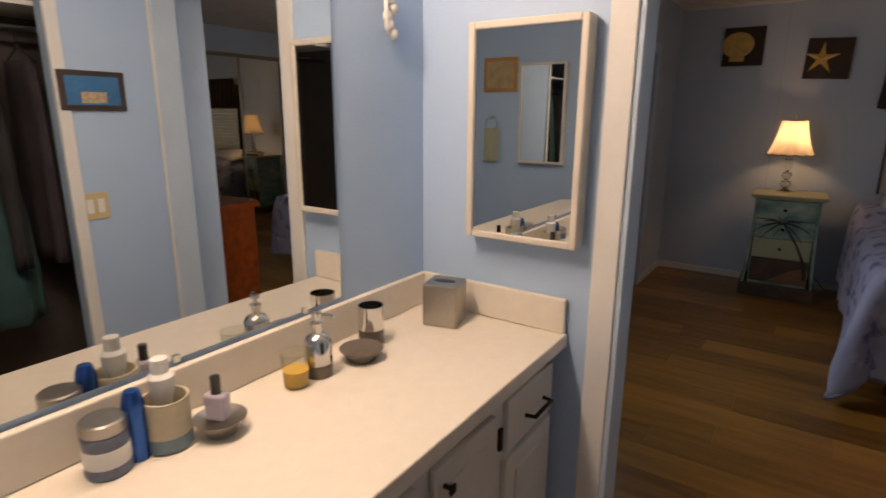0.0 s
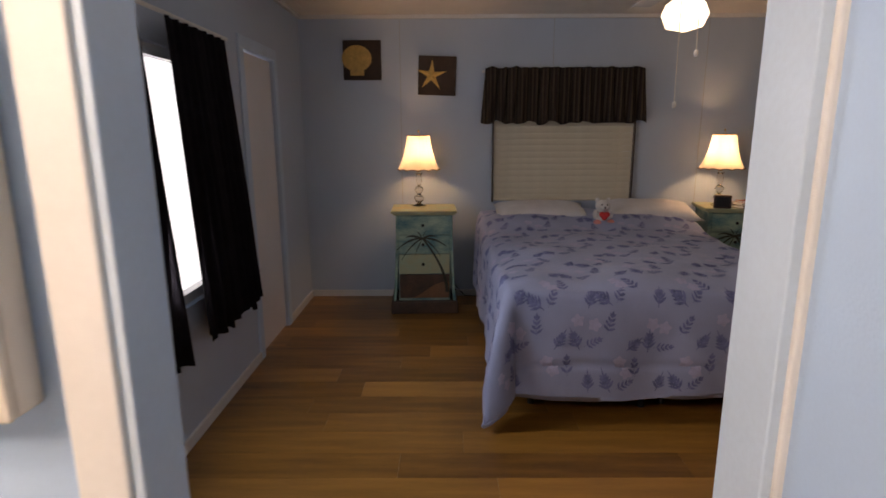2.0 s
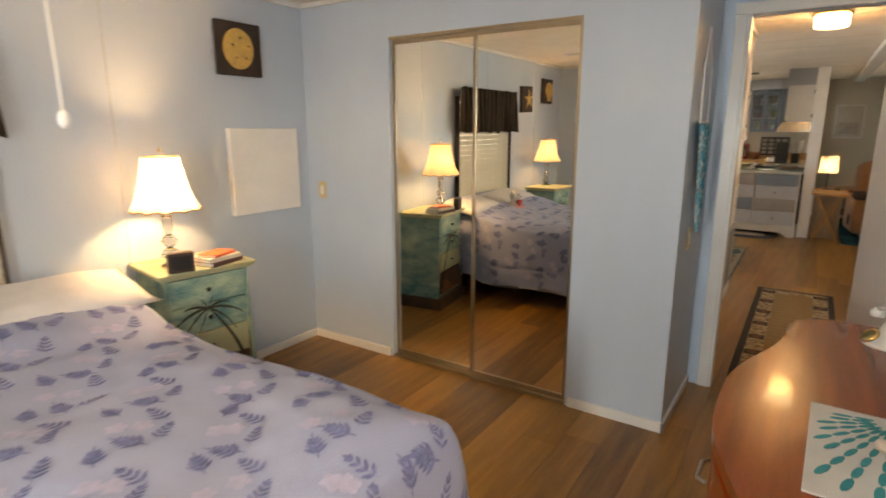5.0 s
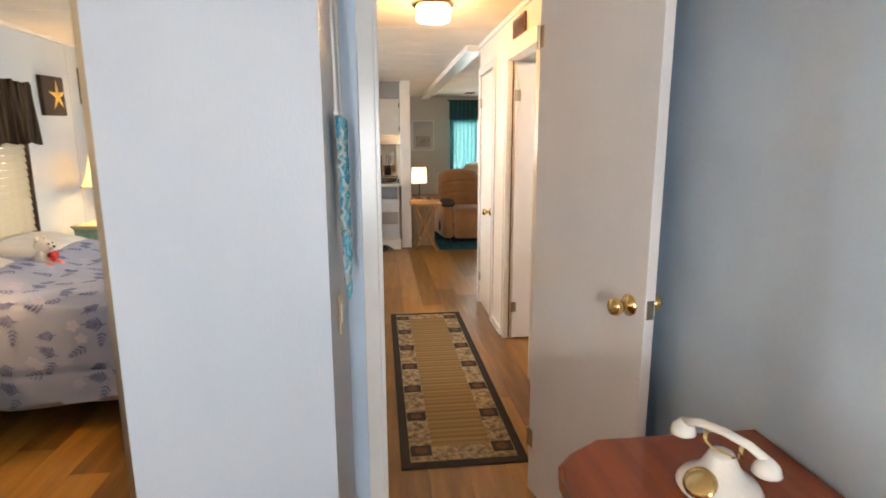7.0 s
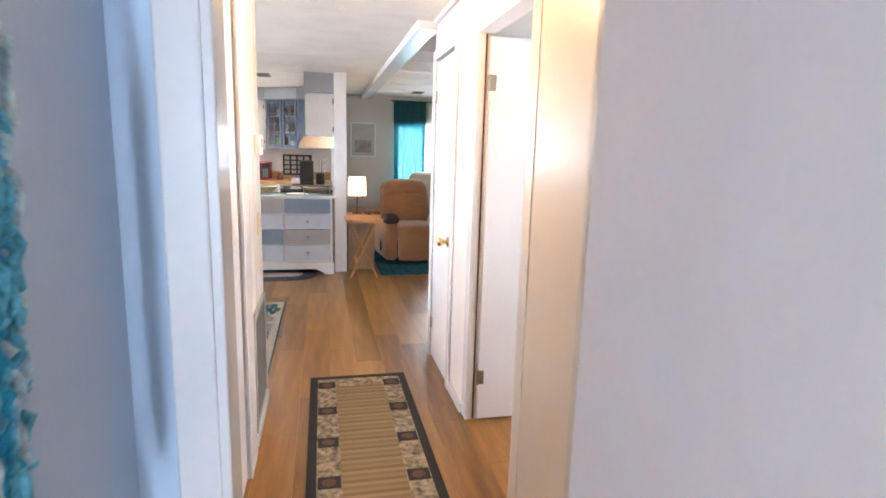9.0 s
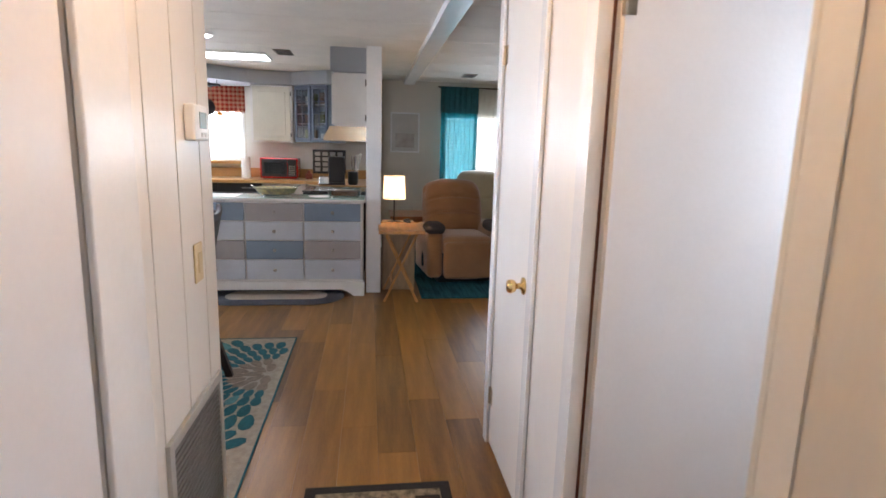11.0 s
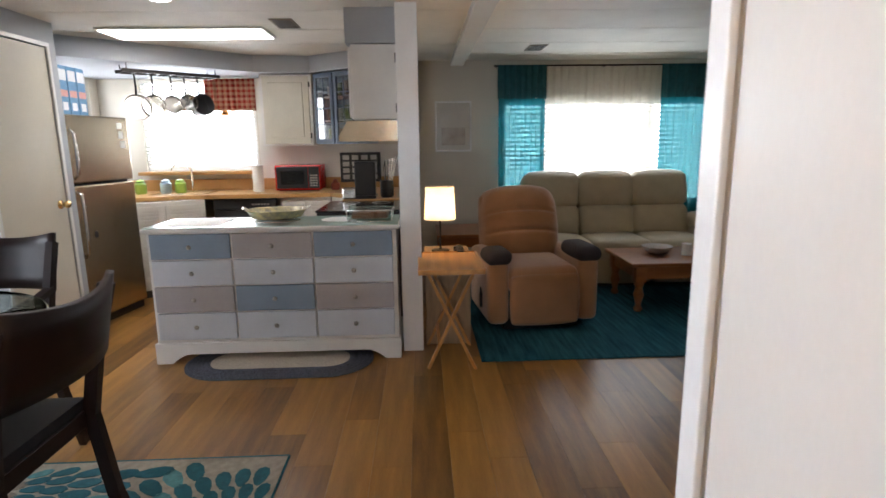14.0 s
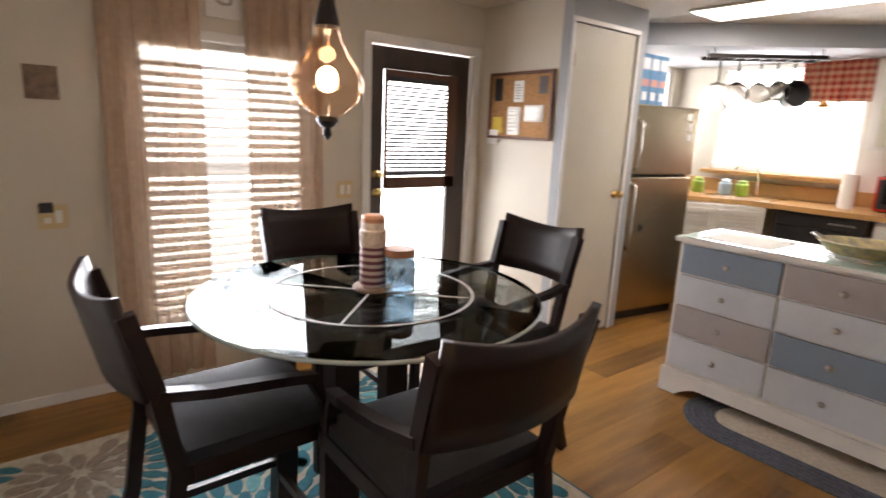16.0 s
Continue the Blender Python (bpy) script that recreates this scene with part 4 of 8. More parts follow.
def table_lamp(name, label, at):
    t = thing(name, label, "table lamp", at, group="bedside lamps")
    bm = bmesh.new()
    lathe(bm, [(0.05, 0), (0.05, 0.012), (0.028, 0.02), (0.012, 0.03), (0.03, 0.045), (0.042, 0.065), (0.03, 0.088), (0.011, 0.10), (0.028, 0.115), (0.036, 0.135), (0.026, 0.155),
               (0.010, 0.166), (0.016, 0.175), (0.024, 0.205), (0.02, 0.25), (0.026, 0.262), (0.012, 0.275), (0.012, 0.285)], 12)
    part("base", bm, CRYSTAL, t, "stacked faceted crystal base")
    bm = bmesh.new()
    tube(bm, [(0, 0, 0.275), (0, 0, 0.345)], 0.008, 8)
    tube(bm, [(0, 0, 0.3), (0.045, 0, 0.36), (0.05, 0, 0.45), (0.01, 0, 0.565), (0, 0, 0.59)], 0.0018, 6)
    lathe(bm, [(0.0001, 0.575), (0.008, 0.58), (0.006, 0.59), (0.0001, 0.6)], 8)
    part("stem", bm, BRASS, t)
    bm = bmesh.new()

    def bell(u, v):
        a = 2 * math.pi * u
        r = 0.152 - 0.105 * v + 0.04 * v * v + 0.012 * (1 - v) ** 4
        scal = 0.010 * abs(math.sin(a * 6)) * (1 - v) ** 3
        return (r * math.cos(a), r * math.sin(a), 0.30 + 0.265 * v - 0.012 + scal)
    sheet(bm, 72, 10, bell)
    bmesh.ops.remove_doubles(bm, verts=bm.verts[:], dist=0.0005)
    part("shade", bm, SHADE, t, "glowing cream scalloped bell shade", True)
    for v in (0.0, 1.0):
        bm = bmesh.new()
        ring = [Vector(bell(k / 72, v)) for k in range(73)]
        tube(bm, ring, 0.0035, 6)
        part("shade_trim", bm, SHADE_TRIM, t, "brown braid trim")
    bm = bmesh.new()
    for k in range(8):
        a = k * math.pi / 4
        tube(bm, [Vector(bell(k / 8, v / 6)) * 1.0 for v in range(7)], 0.0022, 5)
    part("shade_rib", bm, SHADE, t)
    bm = bmesh.new()
    ball(bm, (0, 0, 0.40), 0.026, (1, 1, 1.25), 12)
    g = part("bulb", bm, BULB, t, smooth=True)
    g.visible_shadow = False
    return t


table_lamp("table_lamp", "lit crystal table lamp on the bedside nightstand", (-0.05, 5.05, 0.812))
table_lamp("table_lamp", "lit crystal table lamp beside clock and books", (2.32, 5.05, 0.812))

# wall art: square canvases with a shell, a starfish and a sand dollar
CANVAS = mat("dark_brown_canvas", (0.035, 0.022, 0.016), 0.8, var=0.35, scale=10, bump=0.1, bscale=160)
GOLD = mat("gold_relief", (0.62, 0.40, 0.11), 0.55, var=0.2, scale=25, bump=0.25, bscale=60)


def art(label, x0, z0, kind_of, tilt=0.0):
    t = thing("canvas_art", label, "wall art", (x0 + 0.15, 5.283, z0 + 0.15), group="shell canvases")
    t.rotation_euler.y = radians(tilt)
    bx("canvas", CANVAS, t, -0.15, 0.15, -0.016, 0.016, -0.15, 0.15, 0.003)
    bm = bmesh.new()
    if kind_of == "star":
        # five tapered arms with raised midribs
        c0 = bm.verts.new((-0.045, -0.03, 0.0))
        rim = []
        for k in range(10):
            a = 0.28 + math.pi * k / 5
            r = 0.125 if k % 2 == 0 else 0.036
            rim.append(bm.verts.new((-0.045 + r * math.cos(a), -0.0172, r * math.sin(a))))
        for k in range(10):
            bm.faces.new((c0, rim[k], rim[(k + 1) % 10]))
    elif kind_of == "sand":
        rings = [[bm.verts.new((-0.01 + r * 0.105 * math.cos(2 * math.pi * k / 40), y, r * 0.115 * math.sin(2 * math.pi * k / 40))) for k in range(40)]
                 for r, y in ((1.0, -0.0165), (0.96, -0.022), (0.6, -0.026), (0.02, -0.028))]
        for p, q in zip(rings, rings[1:]):
            for k in range(40):
                bm.faces.new((p[k], p[(k + 1) % 40], q[(k + 1) % 40], q[k]))
        bm.faces.new(rings[-1])
    else:
        # a broad ribbed scallop on a small foot
        rings = []
        for v in (0.03, 0.35, 0.7, 0.9, 1.0):
            ring = []
            for k in range(72):
                a = 2 * math.pi * k / 72
                rib = 0.0016 * math.cos(a * 18) * v
                ring.append(bm.verts.new((-0.04 + 0.118 * v * math.cos(a), -0.017 - 0.010 * (1 - v ** 3) - rib, 0.012 + 0.100 * v * math.sin(a))))
            rings.append(ring)
        for p, q in zip(rings, rings[1:]):
            for k in range(72):
                bm.faces.new((p[k], p[(k + 1) % 72], q[(k + 1) % 72], q[k]))
        bm.faces.new(rings[0])
        box(bm, -0.095, 0.015, -0.024, -0.0165, -0.118, -0.08, 0.003)
    part("relief", bm, GOLD, t, "golden relief")
    if kind_of == "sand":
        bm = bmesh.new()
        for k in range(5):
            a = radians(90 + 72 * k)
            c = Vector((0.055 * math.cos(a), -0.0235, 0.06 * math.sin(a)))
            tube(bm, [c * 0.75, c * 1.15], 0.006, 6)
        part("petal", bm, CANVAS, t)


art("square dark canvas with golden scallop shell", -0.65, 1.80, "shell")
art("square dark canvas with golden starfish", -0.055, 1.68, "star", 2)
art("square dark canvas with golden sand dollar", 2.845, 1.805, "sand")

# access panel, switch, thermostat-like plates
bx("access_panel", TRIM, None, 2.87, 3.39, 5.258, 5.298, 0.975, 1.5, 0.006)
tagged(bpy.data.objects["access_panel"], "white painted square access panel on the wall", "wall panel")


def wall_plate(label, m, w=0.07, h=0.115, toggles=1, material=None):
    t = thing("light_switch", label, "light switch")
    t.matrix_world = m
    bx("plate", material or PLASTIC_CREAM, t, -w / 2, w / 2, -0.006, 0, -h / 2, h / 2, 0.003)
    for k in range(toggles):
        x = (k - (toggles - 1) / 2) * 0.045
        bx("toggle", PLASTIC_WHITE if material is None else material, t, x - 0.014, x + 0.014, -0.010, -0.005, -0.03, 0.03, 0.002)
    return t


wall_plate("almond switch plate on the pale blue wall", pose(3.513, 5.17, 1.085, 0, 0, -90))
wall_plate("almond switch plate on the blue corner column", pose(3.76, 2.858, 0.96))
wall_plate("almond switch plate in the hallway", pose(6.3, 2.908, 1.05, 0, 0, 0), material=PLASTIC_CREAM)
wall_plate("almond double switch plate beside the entry door", pose(8.52, 5.678, 1.03), w=0.11, toggles=2)
wall_plate("almond double switch plate on the bathroom wall", pose(0.598, 1.04, 1.0, 0, 0, 90 + 180), w=0.11, toggles=2)

# valance over the bed window
STRIPE = banded("brown_striped_cloth", [(0.035, 0.025, 0.02), (0.07, 0.055, 0.04), (0.03, 0.02, 0.017), (0.045, 0.035, 0.03), (0.085, 0.065, 0.045), (0.03, 0.022, 0.018), (0.05, 0.04, 0.03)], 0, 0.083)


def gathered(bm, a, b, z_top, z_bot, amp, waves, plane, axis="y", seed=0, flare=0.0, ragged=0.01, nu=120, nv=14, sag=None):
    """Gathered cloth hanging between a and b in an upright plane."""
    def f(u, v):
        ph = u * waves * 2 * math.pi
        k = amp * (0.5 + 0.5 * (1 - v)) * (math.sin(ph) + 0.4 * math.sin(2.3 * ph + seed) + 0.5 * noise.noise((u * waves * 0.7, v * 1.5, seed)))
        along = a + (b - a) * u + flare * (1 - v) * (u - 0.5) + 0.3 * amp * math.cos(ph)
        lo = z_bot if sag is None else z_bot + sag(u)
        z = lo + (z_top - lo) * v + ragged * noise.noise((u * waves, 0, seed + 3)) * (1 - v)
        return (along, plane + k, z) if axis == "y" else (plane + k, along, z)
    sheet(bm, nu, nv, f)


val = thing("valance", "gathered brown striped valance over the bed window", "valance")
bm = bmesh.new()
gathered(bm, 0.47, 1.72, 1.885, 1.46, 0.024, 15, 5.212, seed=1, flare=0.07, ragged=0.03, nu=200)
for v in bm.verts:
    # the ruffled heading stands up above the rod
    if v.co.z > 1.85:
        v.co.z += 0.016 * noise.noise((v.co.x * 16, 0, 2))
part("cloth", bm, STRIPE, val, smooth=True, solid=0.003)
bm = bmesh.new()
tube(bm, [(0.46, 5.264, 1.86), (1.73, 5.264, 1.86)], 0.01, 8)
tube(bm, [(0.46, 5.264, 1.86), (0.46, 5.3, 1.86)], 0.008, 8)
tube(bm, [(1.73, 5.264, 1.86), (1.73, 5.3, 1.86)], 0.008, 8)
part("rod", bm, PLASTIC_WHITE, val)
# black curtains on the side window
NEAR_BLACK = mat("black_curtain", (0.010, 0.008, 0.010), 0.95, var=0.3, scale=20, bump=0.15, bscale=250, spec=0.1)
cur = thing("curtain_pair", "black curtain panels, slightly parted", "curtains")
bm = bmesh.new()
gathered(bm, 2.93, 3.53, 1.83, 0.45, 0.022, 7, -0.92, "x", seed=2, flare=0.12, ragged=0.05)
for v in bm.verts:
    v.co.y += 0.15 * (1.83 - v.co.z)
part("panel", bm, NEAR_BLACK, cur, smooth=True, solid=0.003)
bm = bmesh.new()
gathered(bm, 2.12, 2.74, 1.83, 0.45, 0.022, 7, -0.92, "x", seed=5, flare=0.06, ragged=0.05)
for v in bm.verts:
    v.co.y += 0.10 * (1.83 - v.co.z)
part("panel", bm, NEAR_BLACK, cur, smooth=True, solid=0.003)
bm = bmesh.new()
tube(bm, [(-0.935, 2.15, 1.845), (-0.935, 3.6, 1.845)], 0.009, 8)
tube(bm, [(-0.935, 2.16, 1.845), (-1.0, 2.16, 1.845)], 0.007, 8)
tube(bm, [(-0.935, 3.59, 1.845), (-1.0, 3.59, 1.845)], 0.007, 8)
part("rod", bm, PLASTIC_WHITE, cur)

# mirrored sliding closet doors
mir = thing("closet_mirror_doors", "pair of sliding mirrored closet doors in bronze frames", "closet doors")
for k, (a, b, xp) in enumerate(((3.37, 3.985, 3.532), (3.955, 4.57, 3.556))):
    dd = bx("mirror_panel", MIRROR_WARM, mir, xp, xp + 0.005, a + 0.018, b - 0.018, 0.045, 1.995)
    bm = bmesh.new()
    for y0, y1, z0, z1 in ((a, a + 0.02, 0.02, 2.015), (b - 0.02, b, 0.02, 2.015), (a + 0.02, b - 0.02, 0.02, 0.05), (a + 0.02, b - 0.02, 1.99, 2.015)):
        box(bm, xp - 0.008, xp + 0.012, y0, y1, z0, z1, 0.002)
    part("frame", bm, BRONZE, dd, "bronze metal frame")
bx("track", BRONZE, mir, 3.517, 3.6, 3.37, 4.57, 2.012, 2.03)
bx("track", BRONZE, mir, 3.51, 3.6, 3.37, 4.57, 0.0, 0.02)

# ceiling fan with light
fan = thing("ceiling_fan", "white ceiling fan with a lit globe", "ceiling fan", (1.38, 3.7, 0))
bm = bmesh.new()
lathe(bm, [(0.06, 2.288), (0.06, 2.25), (0.02, 2.24), (0.02, 2.2), (0.10, 2.19), (0.11, 2.12), (0.07, 2.09), (0.05, 2.05)], 20)
part("motor", bm, PLASTIC_WHITE, fan, smooth="angle")
bm = bmesh.new()
lathe(bm, [(0.05, 2.05), (0.095, 2.02), (0.115, 1.97), (0.09, 1.91), (0.0001, 1.885)], 20)
g = part("globe", bm, glow("lit_globe", (1.0, 0.78, 0.5), 10), fan, "glowing glass globe", True)
g.visible_shadow = False
for k in range(5):
    bm = bmesh.new()
    box(bm, 0.16, 0.62, -0.06, 0.06, 2.135, 2.142, 0.002)
    box(bm, 0.09, 0.19, -0.018, 0.018, 2.128, 2.136, 0.001)
    bl = part("blade", bm, TRIM, fan)
    bl.rotation_euler.z = radians(72 * k + 20)
for dx, zz, r in ((-0.06, 1.52, 0.012), (0.03, 1.77, 0.012)):
    bm = bmesh.new()
    tube(bm, [(dx, -0.09, 2.08), (dx, -0.1, zz)], 0.0022, 6)
    ball(bm, (dx, -0.1, zz), r, (1, 1, 1.5), 8)
    part("pull_chain", bm, PLASTIC_WHITE, fan)

# dresser with serpentine front
dres = thing("dresser", "glossy red cherry dresser with serpentine front", "dresser", (2.24, 1.87, 0))
DW2 = 1.02


def dres_front(x):
    a = x / DW2
    return 0.515 + 0.135 * math.exp(-abs((a - 0.12) / 0.42) ** 3) - 0.12 * (max(0, a - 0.88) / 0.12) ** 2 - 0.02 * max(0, -a - 0.95) / 0.05


outline = [(-DW2, 0.0), (DW2, 0.0)] + [(x, dres_front(x) + 0.0) for x in [DW2 * (1 - 2 * k / 48) for k in range(49)]]
bm = bmesh.new()
slab(bm, outline, 0.765, 0.80)
bmesh.ops.bevel(bm, geom=[e for e in bm.edges if abs(e.verts[0].co.z - e.verts[1].co.z) < 1e-5 and e.verts[0].co.z > 0.79], offset=0.012, segments=3, affect='EDGES')
part("top", bm, CHERRY, dres, smooth="angle")
bm = bmesh.new()
inner = [(x * 0.975, max(0.01, y - 0.03) if y > 0 else 0.005) for x, y in outline]
slab(bm, inner, 0.10, 0.765)
part("carcass", bm, CHERRY, dres)
bm = bmesh.new()
slab(bm, [(x * 0.985, y - 0.02 if y > 0 else 0.0) for x, y in outline], 0.02, 0.10)
part("plinth", bm, CHERRY, dres)
for c in range(3):
    for r in range(3):
        x0 = -0.88 + c * 0.6
        bm = bmesh.new()
        sheet(bm, 14, 1, lambda u, v, x0=x0, r=r: (x0 + 0.56 * u, dres_front(x0 + 0.56 * u) - 0.016, 0.13 + r * 0.21 + 0.19 * v))
        dw = part("drawer", bm, CHERRY, dres, solid=0.02)
        bm = bmesh.new()
        yy = dres_front(x0 + 0.28) - 0.005
        tube(bm, [(x0 + 0.22, yy, 0.225 + r * 0.21), (x0 + 0.24, yy + 0.022, 0.22 + r * 0.21), (x0 + 0.32, yy + 0.022, 0.22 + r * 0.21), (x0 + 0.34, yy, 0.225 + r * 0.21)], 0.005, 8)
        part("handle", bm, PEWTER, dw, "antique metal handle", True)
for px in (-0.9, 0.9):
    for py in (0.06, 0.36):
        bx("foot", CHERRY, dres, px - 0.05, px + 0.05, py - 0.04, py + 0.04, 0, 0.02)

# ---------------------------------------------------------------- things on dresser and nightstand
mat_teal = mat("teal_print", (0.03, 0.30, 0.34), 0.8, var=0.2)
pm = thing("placemat", "white placemat with teal coral print on the dresser", "placemat", (2.22, 2.13, 0.802), -2)
bx("cloth", mat("white_linen", (0.72, 0.70, 0.66), 0.85, bump=0.15, bscale=300), pm, -0.22, 0.22, -0.16, 0.19, 0, 0.003, 0.001)
bm = bmesh.new()
for k in range(19):
    a = radians(100 + 160 * k / 18)
    r = 0.05 + 0.01 * (k % 2)
    while r < 0.46:
        ln, w = 0.045 + 0.06 * r, 0.011 + 0.03 * r
        p = []
        for q in range(8):
            e = 2 * math.pi * q / 8
            rr, ss = r + ln / 2 * (1 + math.cos(e)), w / 2 * math.sin(e)
            p.append((0.2 + rr * math.cos(a) - ss * math.sin(a), 0.015 + (rr * math.sin(a) + ss * math.cos(a)) * 0.9, 0.0036))
        if all(-0.214 < x < 0.216 and -0.155 < y < 0.185 for x, y, _ in p):
            bm.faces.new([bm.verts.new(v) for v in p])
        r += ln * 1.0
part("coral_print", bm, mat_teal, pm, "teal coral pattern", kind="stuff")
gj = thing("glass_jar", "clear ribbed glass jar with shells on the placemat", "jar", (2.36, 2.06, 0.806))
bm = bmesh.new()
lathe(bm, [(0.05, 0), (0.075, 0.02), (0.085, 0.06), (0.07, 0.10), (0.055, 0.115), (0.07, 0.13), (0.066, 0.13), (0.05, 0.113), (0.064, 0.098), (0.078, 0.06), (0.068, 0.022), (0.0001, 0.012)], 24, wave=lambda r, z, a: (r * (1 + 0.02 * math.cos(14 * a)), z))
part("body", bm, CRYSTAL, gj, smooth=True)
sh = bmesh.new()
for k, (x, y, r) in enumerate(((2.27, 2.12, 0.035), (2.20, 2.10, 0.022), (2.26, 2.18, 0.02))):
    t = bmesh.new()
    lathe(t, [(0.0001, -1.2), (0.35, -0.8), (0.7, -0.1), (0.75, 0.3), (0.5, 0.7), (0.2, 1.0), (0.0001, 1.3)], 10, wave=lambda rr, z, a: (rr * (1 + 0.12 * math.cos(3 * a + z * 4)), z))
    ob = part("seashell", t, mat("shell_pink", (0.62, 0.50, 0.42), 0.4, var=0.2, scale=40), smooth=True)
    ob.matrix_world = Matrix.Translation((x, y, 0.806 + r * 0.62)) @ pose(0, 0, 0, 85, 20 * k, 50 * k) @ Matrix.Diagonal((r, r, r, 1))
    tagged(ob, "small natural pinkish seashell on the placemat", "seashell", group="dresser shells")
ph = thing("telephone", "antique style white rotary telephone with gold trim", "telephone", (3.05, 2.10, 0.80), 205)
ph.scale = (0.70, 0.70, 0.62)
bm = bmesh.new()
lathe(bm, [(0.105, 0), (0.11, 0.012), (0.10, 0.03), (0.07, 0.05), (0.05, 0.08), (0.035, 0.115), (0.03, 0.125)], 22)
part("body", bm, WHITE_GLAZE, ph, smooth=True)
bm = bmesh.new()
tt = bmesh.new()
lathe(tt, [(0.045, 0), (0.045, 0.008), (0.03, 0.012), (0.0001, 0.012)], 20)
merge(bm, tt, Matrix.Translation((0, -0.085, 0.052)) @ pose(0, 0, 0, 50))
part("dial", bm, BRASS, ph, "gold rotary dial", True)
bm = bmesh.new()
tube(bm, [(-0.05, 0, 0.17), (-0.05, 0, 0.135), (-0.03, 0, 0.122), (0.03, 0, 0.122), (0.05, 0, 0.135), (0.05, 0, 0.17)], 0.006, 8)
part("cradle", bm, BRASS, ph, "gold cradle", True)
bm = bmesh.new()
tube(bm, [(-0.115, 0, 0.165), (-0.07, 0, 0.185), (0, 0, 0.192), (0.07, 0, 0.185), (0.115, 0, 0.165)], 0.013, 12)
for sx in (-0.118, 0.118):
    tt = bmesh.new()
    lathe(tt, [(0.012, 0.0), (0.03, -0.02), (0.036, -0.045), (0.03, -0.05), (0.0001, -0.046)], 16)
    merge(bm, tt, Matrix.Translation((sx, 0, 0.172)))
part("handset", bm, WHITE_GLAZE, ph, smooth=True)
# lamp at the back of the dresser
dl = thing("dresser_lamp", "unlit lamp with a brown cone shade on the dresser", "table lamp", (2.62, 2.0, 0.80))
bm = bmesh.new()
lathe(bm, [(0.06, 0), (0.06, 0.015), (0.02, 0.03), (0.03, 0.12), (0.02, 0.25), (0.008, 0.27), (0.008, 0.88)], 16)
part("base", bm, BRONZE, dl, smooth=True)
bm = bmesh.new()
lathe(bm, [(0.13, 0.86), (0.05, 1.03), (0.047, 1.03), (0.126, 0.862)], 24)
part("shade", bm, cloth("tan_shade", (0.45, 0.32, 0.2), 0.3), dl, smooth="angle")
# clock and books
ck = thing("alarm_clock", "small dark wooden alarm clock on the nightstand", "clock", (2.28, 4.90, 0.812), -20)
bx("case", DARK_WOOD, ck, -0.06, 0.06, -0.025, 0.025, 0, 0.10, 0.006)
bx("dial", BLACK, ck, -0.046, 0.046, -0.028, -0.025, 0.014, 0.086, 0.001)
for k, (w, dd, h, z, rz, col, lab) in enumerate(((0.21, 0.15, 0.022, 0.812, 12, (0.10, 0.05, 0.035), "closed brown hardback book on the nightstand"),
                                                 (0.2, 0.14, 0.02, 0.834, 4, (0.62, 0.58, 0.5), "closed pale book stacked on another"), (0.16, 0.11, 0.014, 0.854, 18, (0.5, 0.12, 0.05), "small red paperback on the stack"))):
    b = thing("book", lab, "book", (2.5, 4.93, z), rz, group="nightstand books")
    cm = mat("book_cover", col, 0.5, var=0.15)
    bx("cover", cm, b, -w / 2, w / 2, -dd / 2, dd / 2, h - 0.003, h, 0.0008)
    bx("cover", cm, b, -w / 2, w / 2, -dd / 2, dd / 2, 0, 0.003, 0.0008)
    bx("spine", cm, b, -w / 2, w / 2, -dd / 2, -dd / 2 + 0.003, 0.003, h - 0.003)
    bx("pages", PAPER, b, -w / 2 + 0.004, w / 2 - 0.004, -dd / 2 + 0.0035, dd / 2 - 0.004, 0.0035, h - 0.0035)
bm = bmesh.new()
tube(bm, [(0.2, 5.15, 0.3), (0.24, 5.2, 0.12), (0.32, 5.2, 0.03), (0.42, 5.26, 0.006), (0.5, 5.28, 0.006)], 0.004, 6)
tagged(part("power_cord", bm, BLACK, smooth=True), "thin black lamp cord trailing to the floor", "cord")

# macrame hanging
mac = thing("macrame_hanging", "turquoise and white yarn wall hanging", "wall hanging", (3.77, 2.85, -0.09))
bm = bmesh.new()
tube(bm, [(-0.12, -0.012, 1.62), (0.12, -0.012, 1.62)], 0.006, 8)
tube(bm, [(-0.105, -0.012, 1.62), (-0.10, -0.008, 1.86), (0, -0.004, 2.05), (0.10, -0.008, 1.86), (0.105, -0.012, 1.62)], 0.004, 6)
part("dowel", bm, PLASTIC_WHITE, mac)
YT = [mat("yarn_turquoise", (0.18, 0.56, 0.70), 0.95, var=0.4, scale=60, bump=0.5, bscale=180), mat("yarn_pale", (0.62, 0.76, 0.80), 0.95, var=0.3, scale=60, bump=0.5, bscale=180), mat("yarn_deep", (0.05, 0.38, 0.56), 0.95, var=0.4, scale=60, bump=0.5, bscale=180)]
rnd = random.Random(8)
for k in range(44):
    x = -0.11 + 0.22 * k / 43
    ln = 0.24 + 0.28 * (1 - abs(x - 0.02) / 0.16) + rnd.uniform(-0.03, 0.04)
    bm = bmesh.new()
    pts, tp = [], []
    n = 26
    xx = x
    for j in range(n):
        a = j / (n - 1)
        xx += (0.05 - xx) * 0.035 + rnd.uniform(-0.004, 0.004)
        pts.append((xx, -0.018 + rnd.uniform(-0.010, 0.008), 1.61 - ln * a))
        tp.append(rnd.uniform(0.7, 1.35))
    tube(bm, pts, 0.005, 6, tp)
    part("strand", bm, YT[0 if rnd.random() < 0.5 else (1 if rnd.random() < 0.6 else 2)], mac, smooth=True)

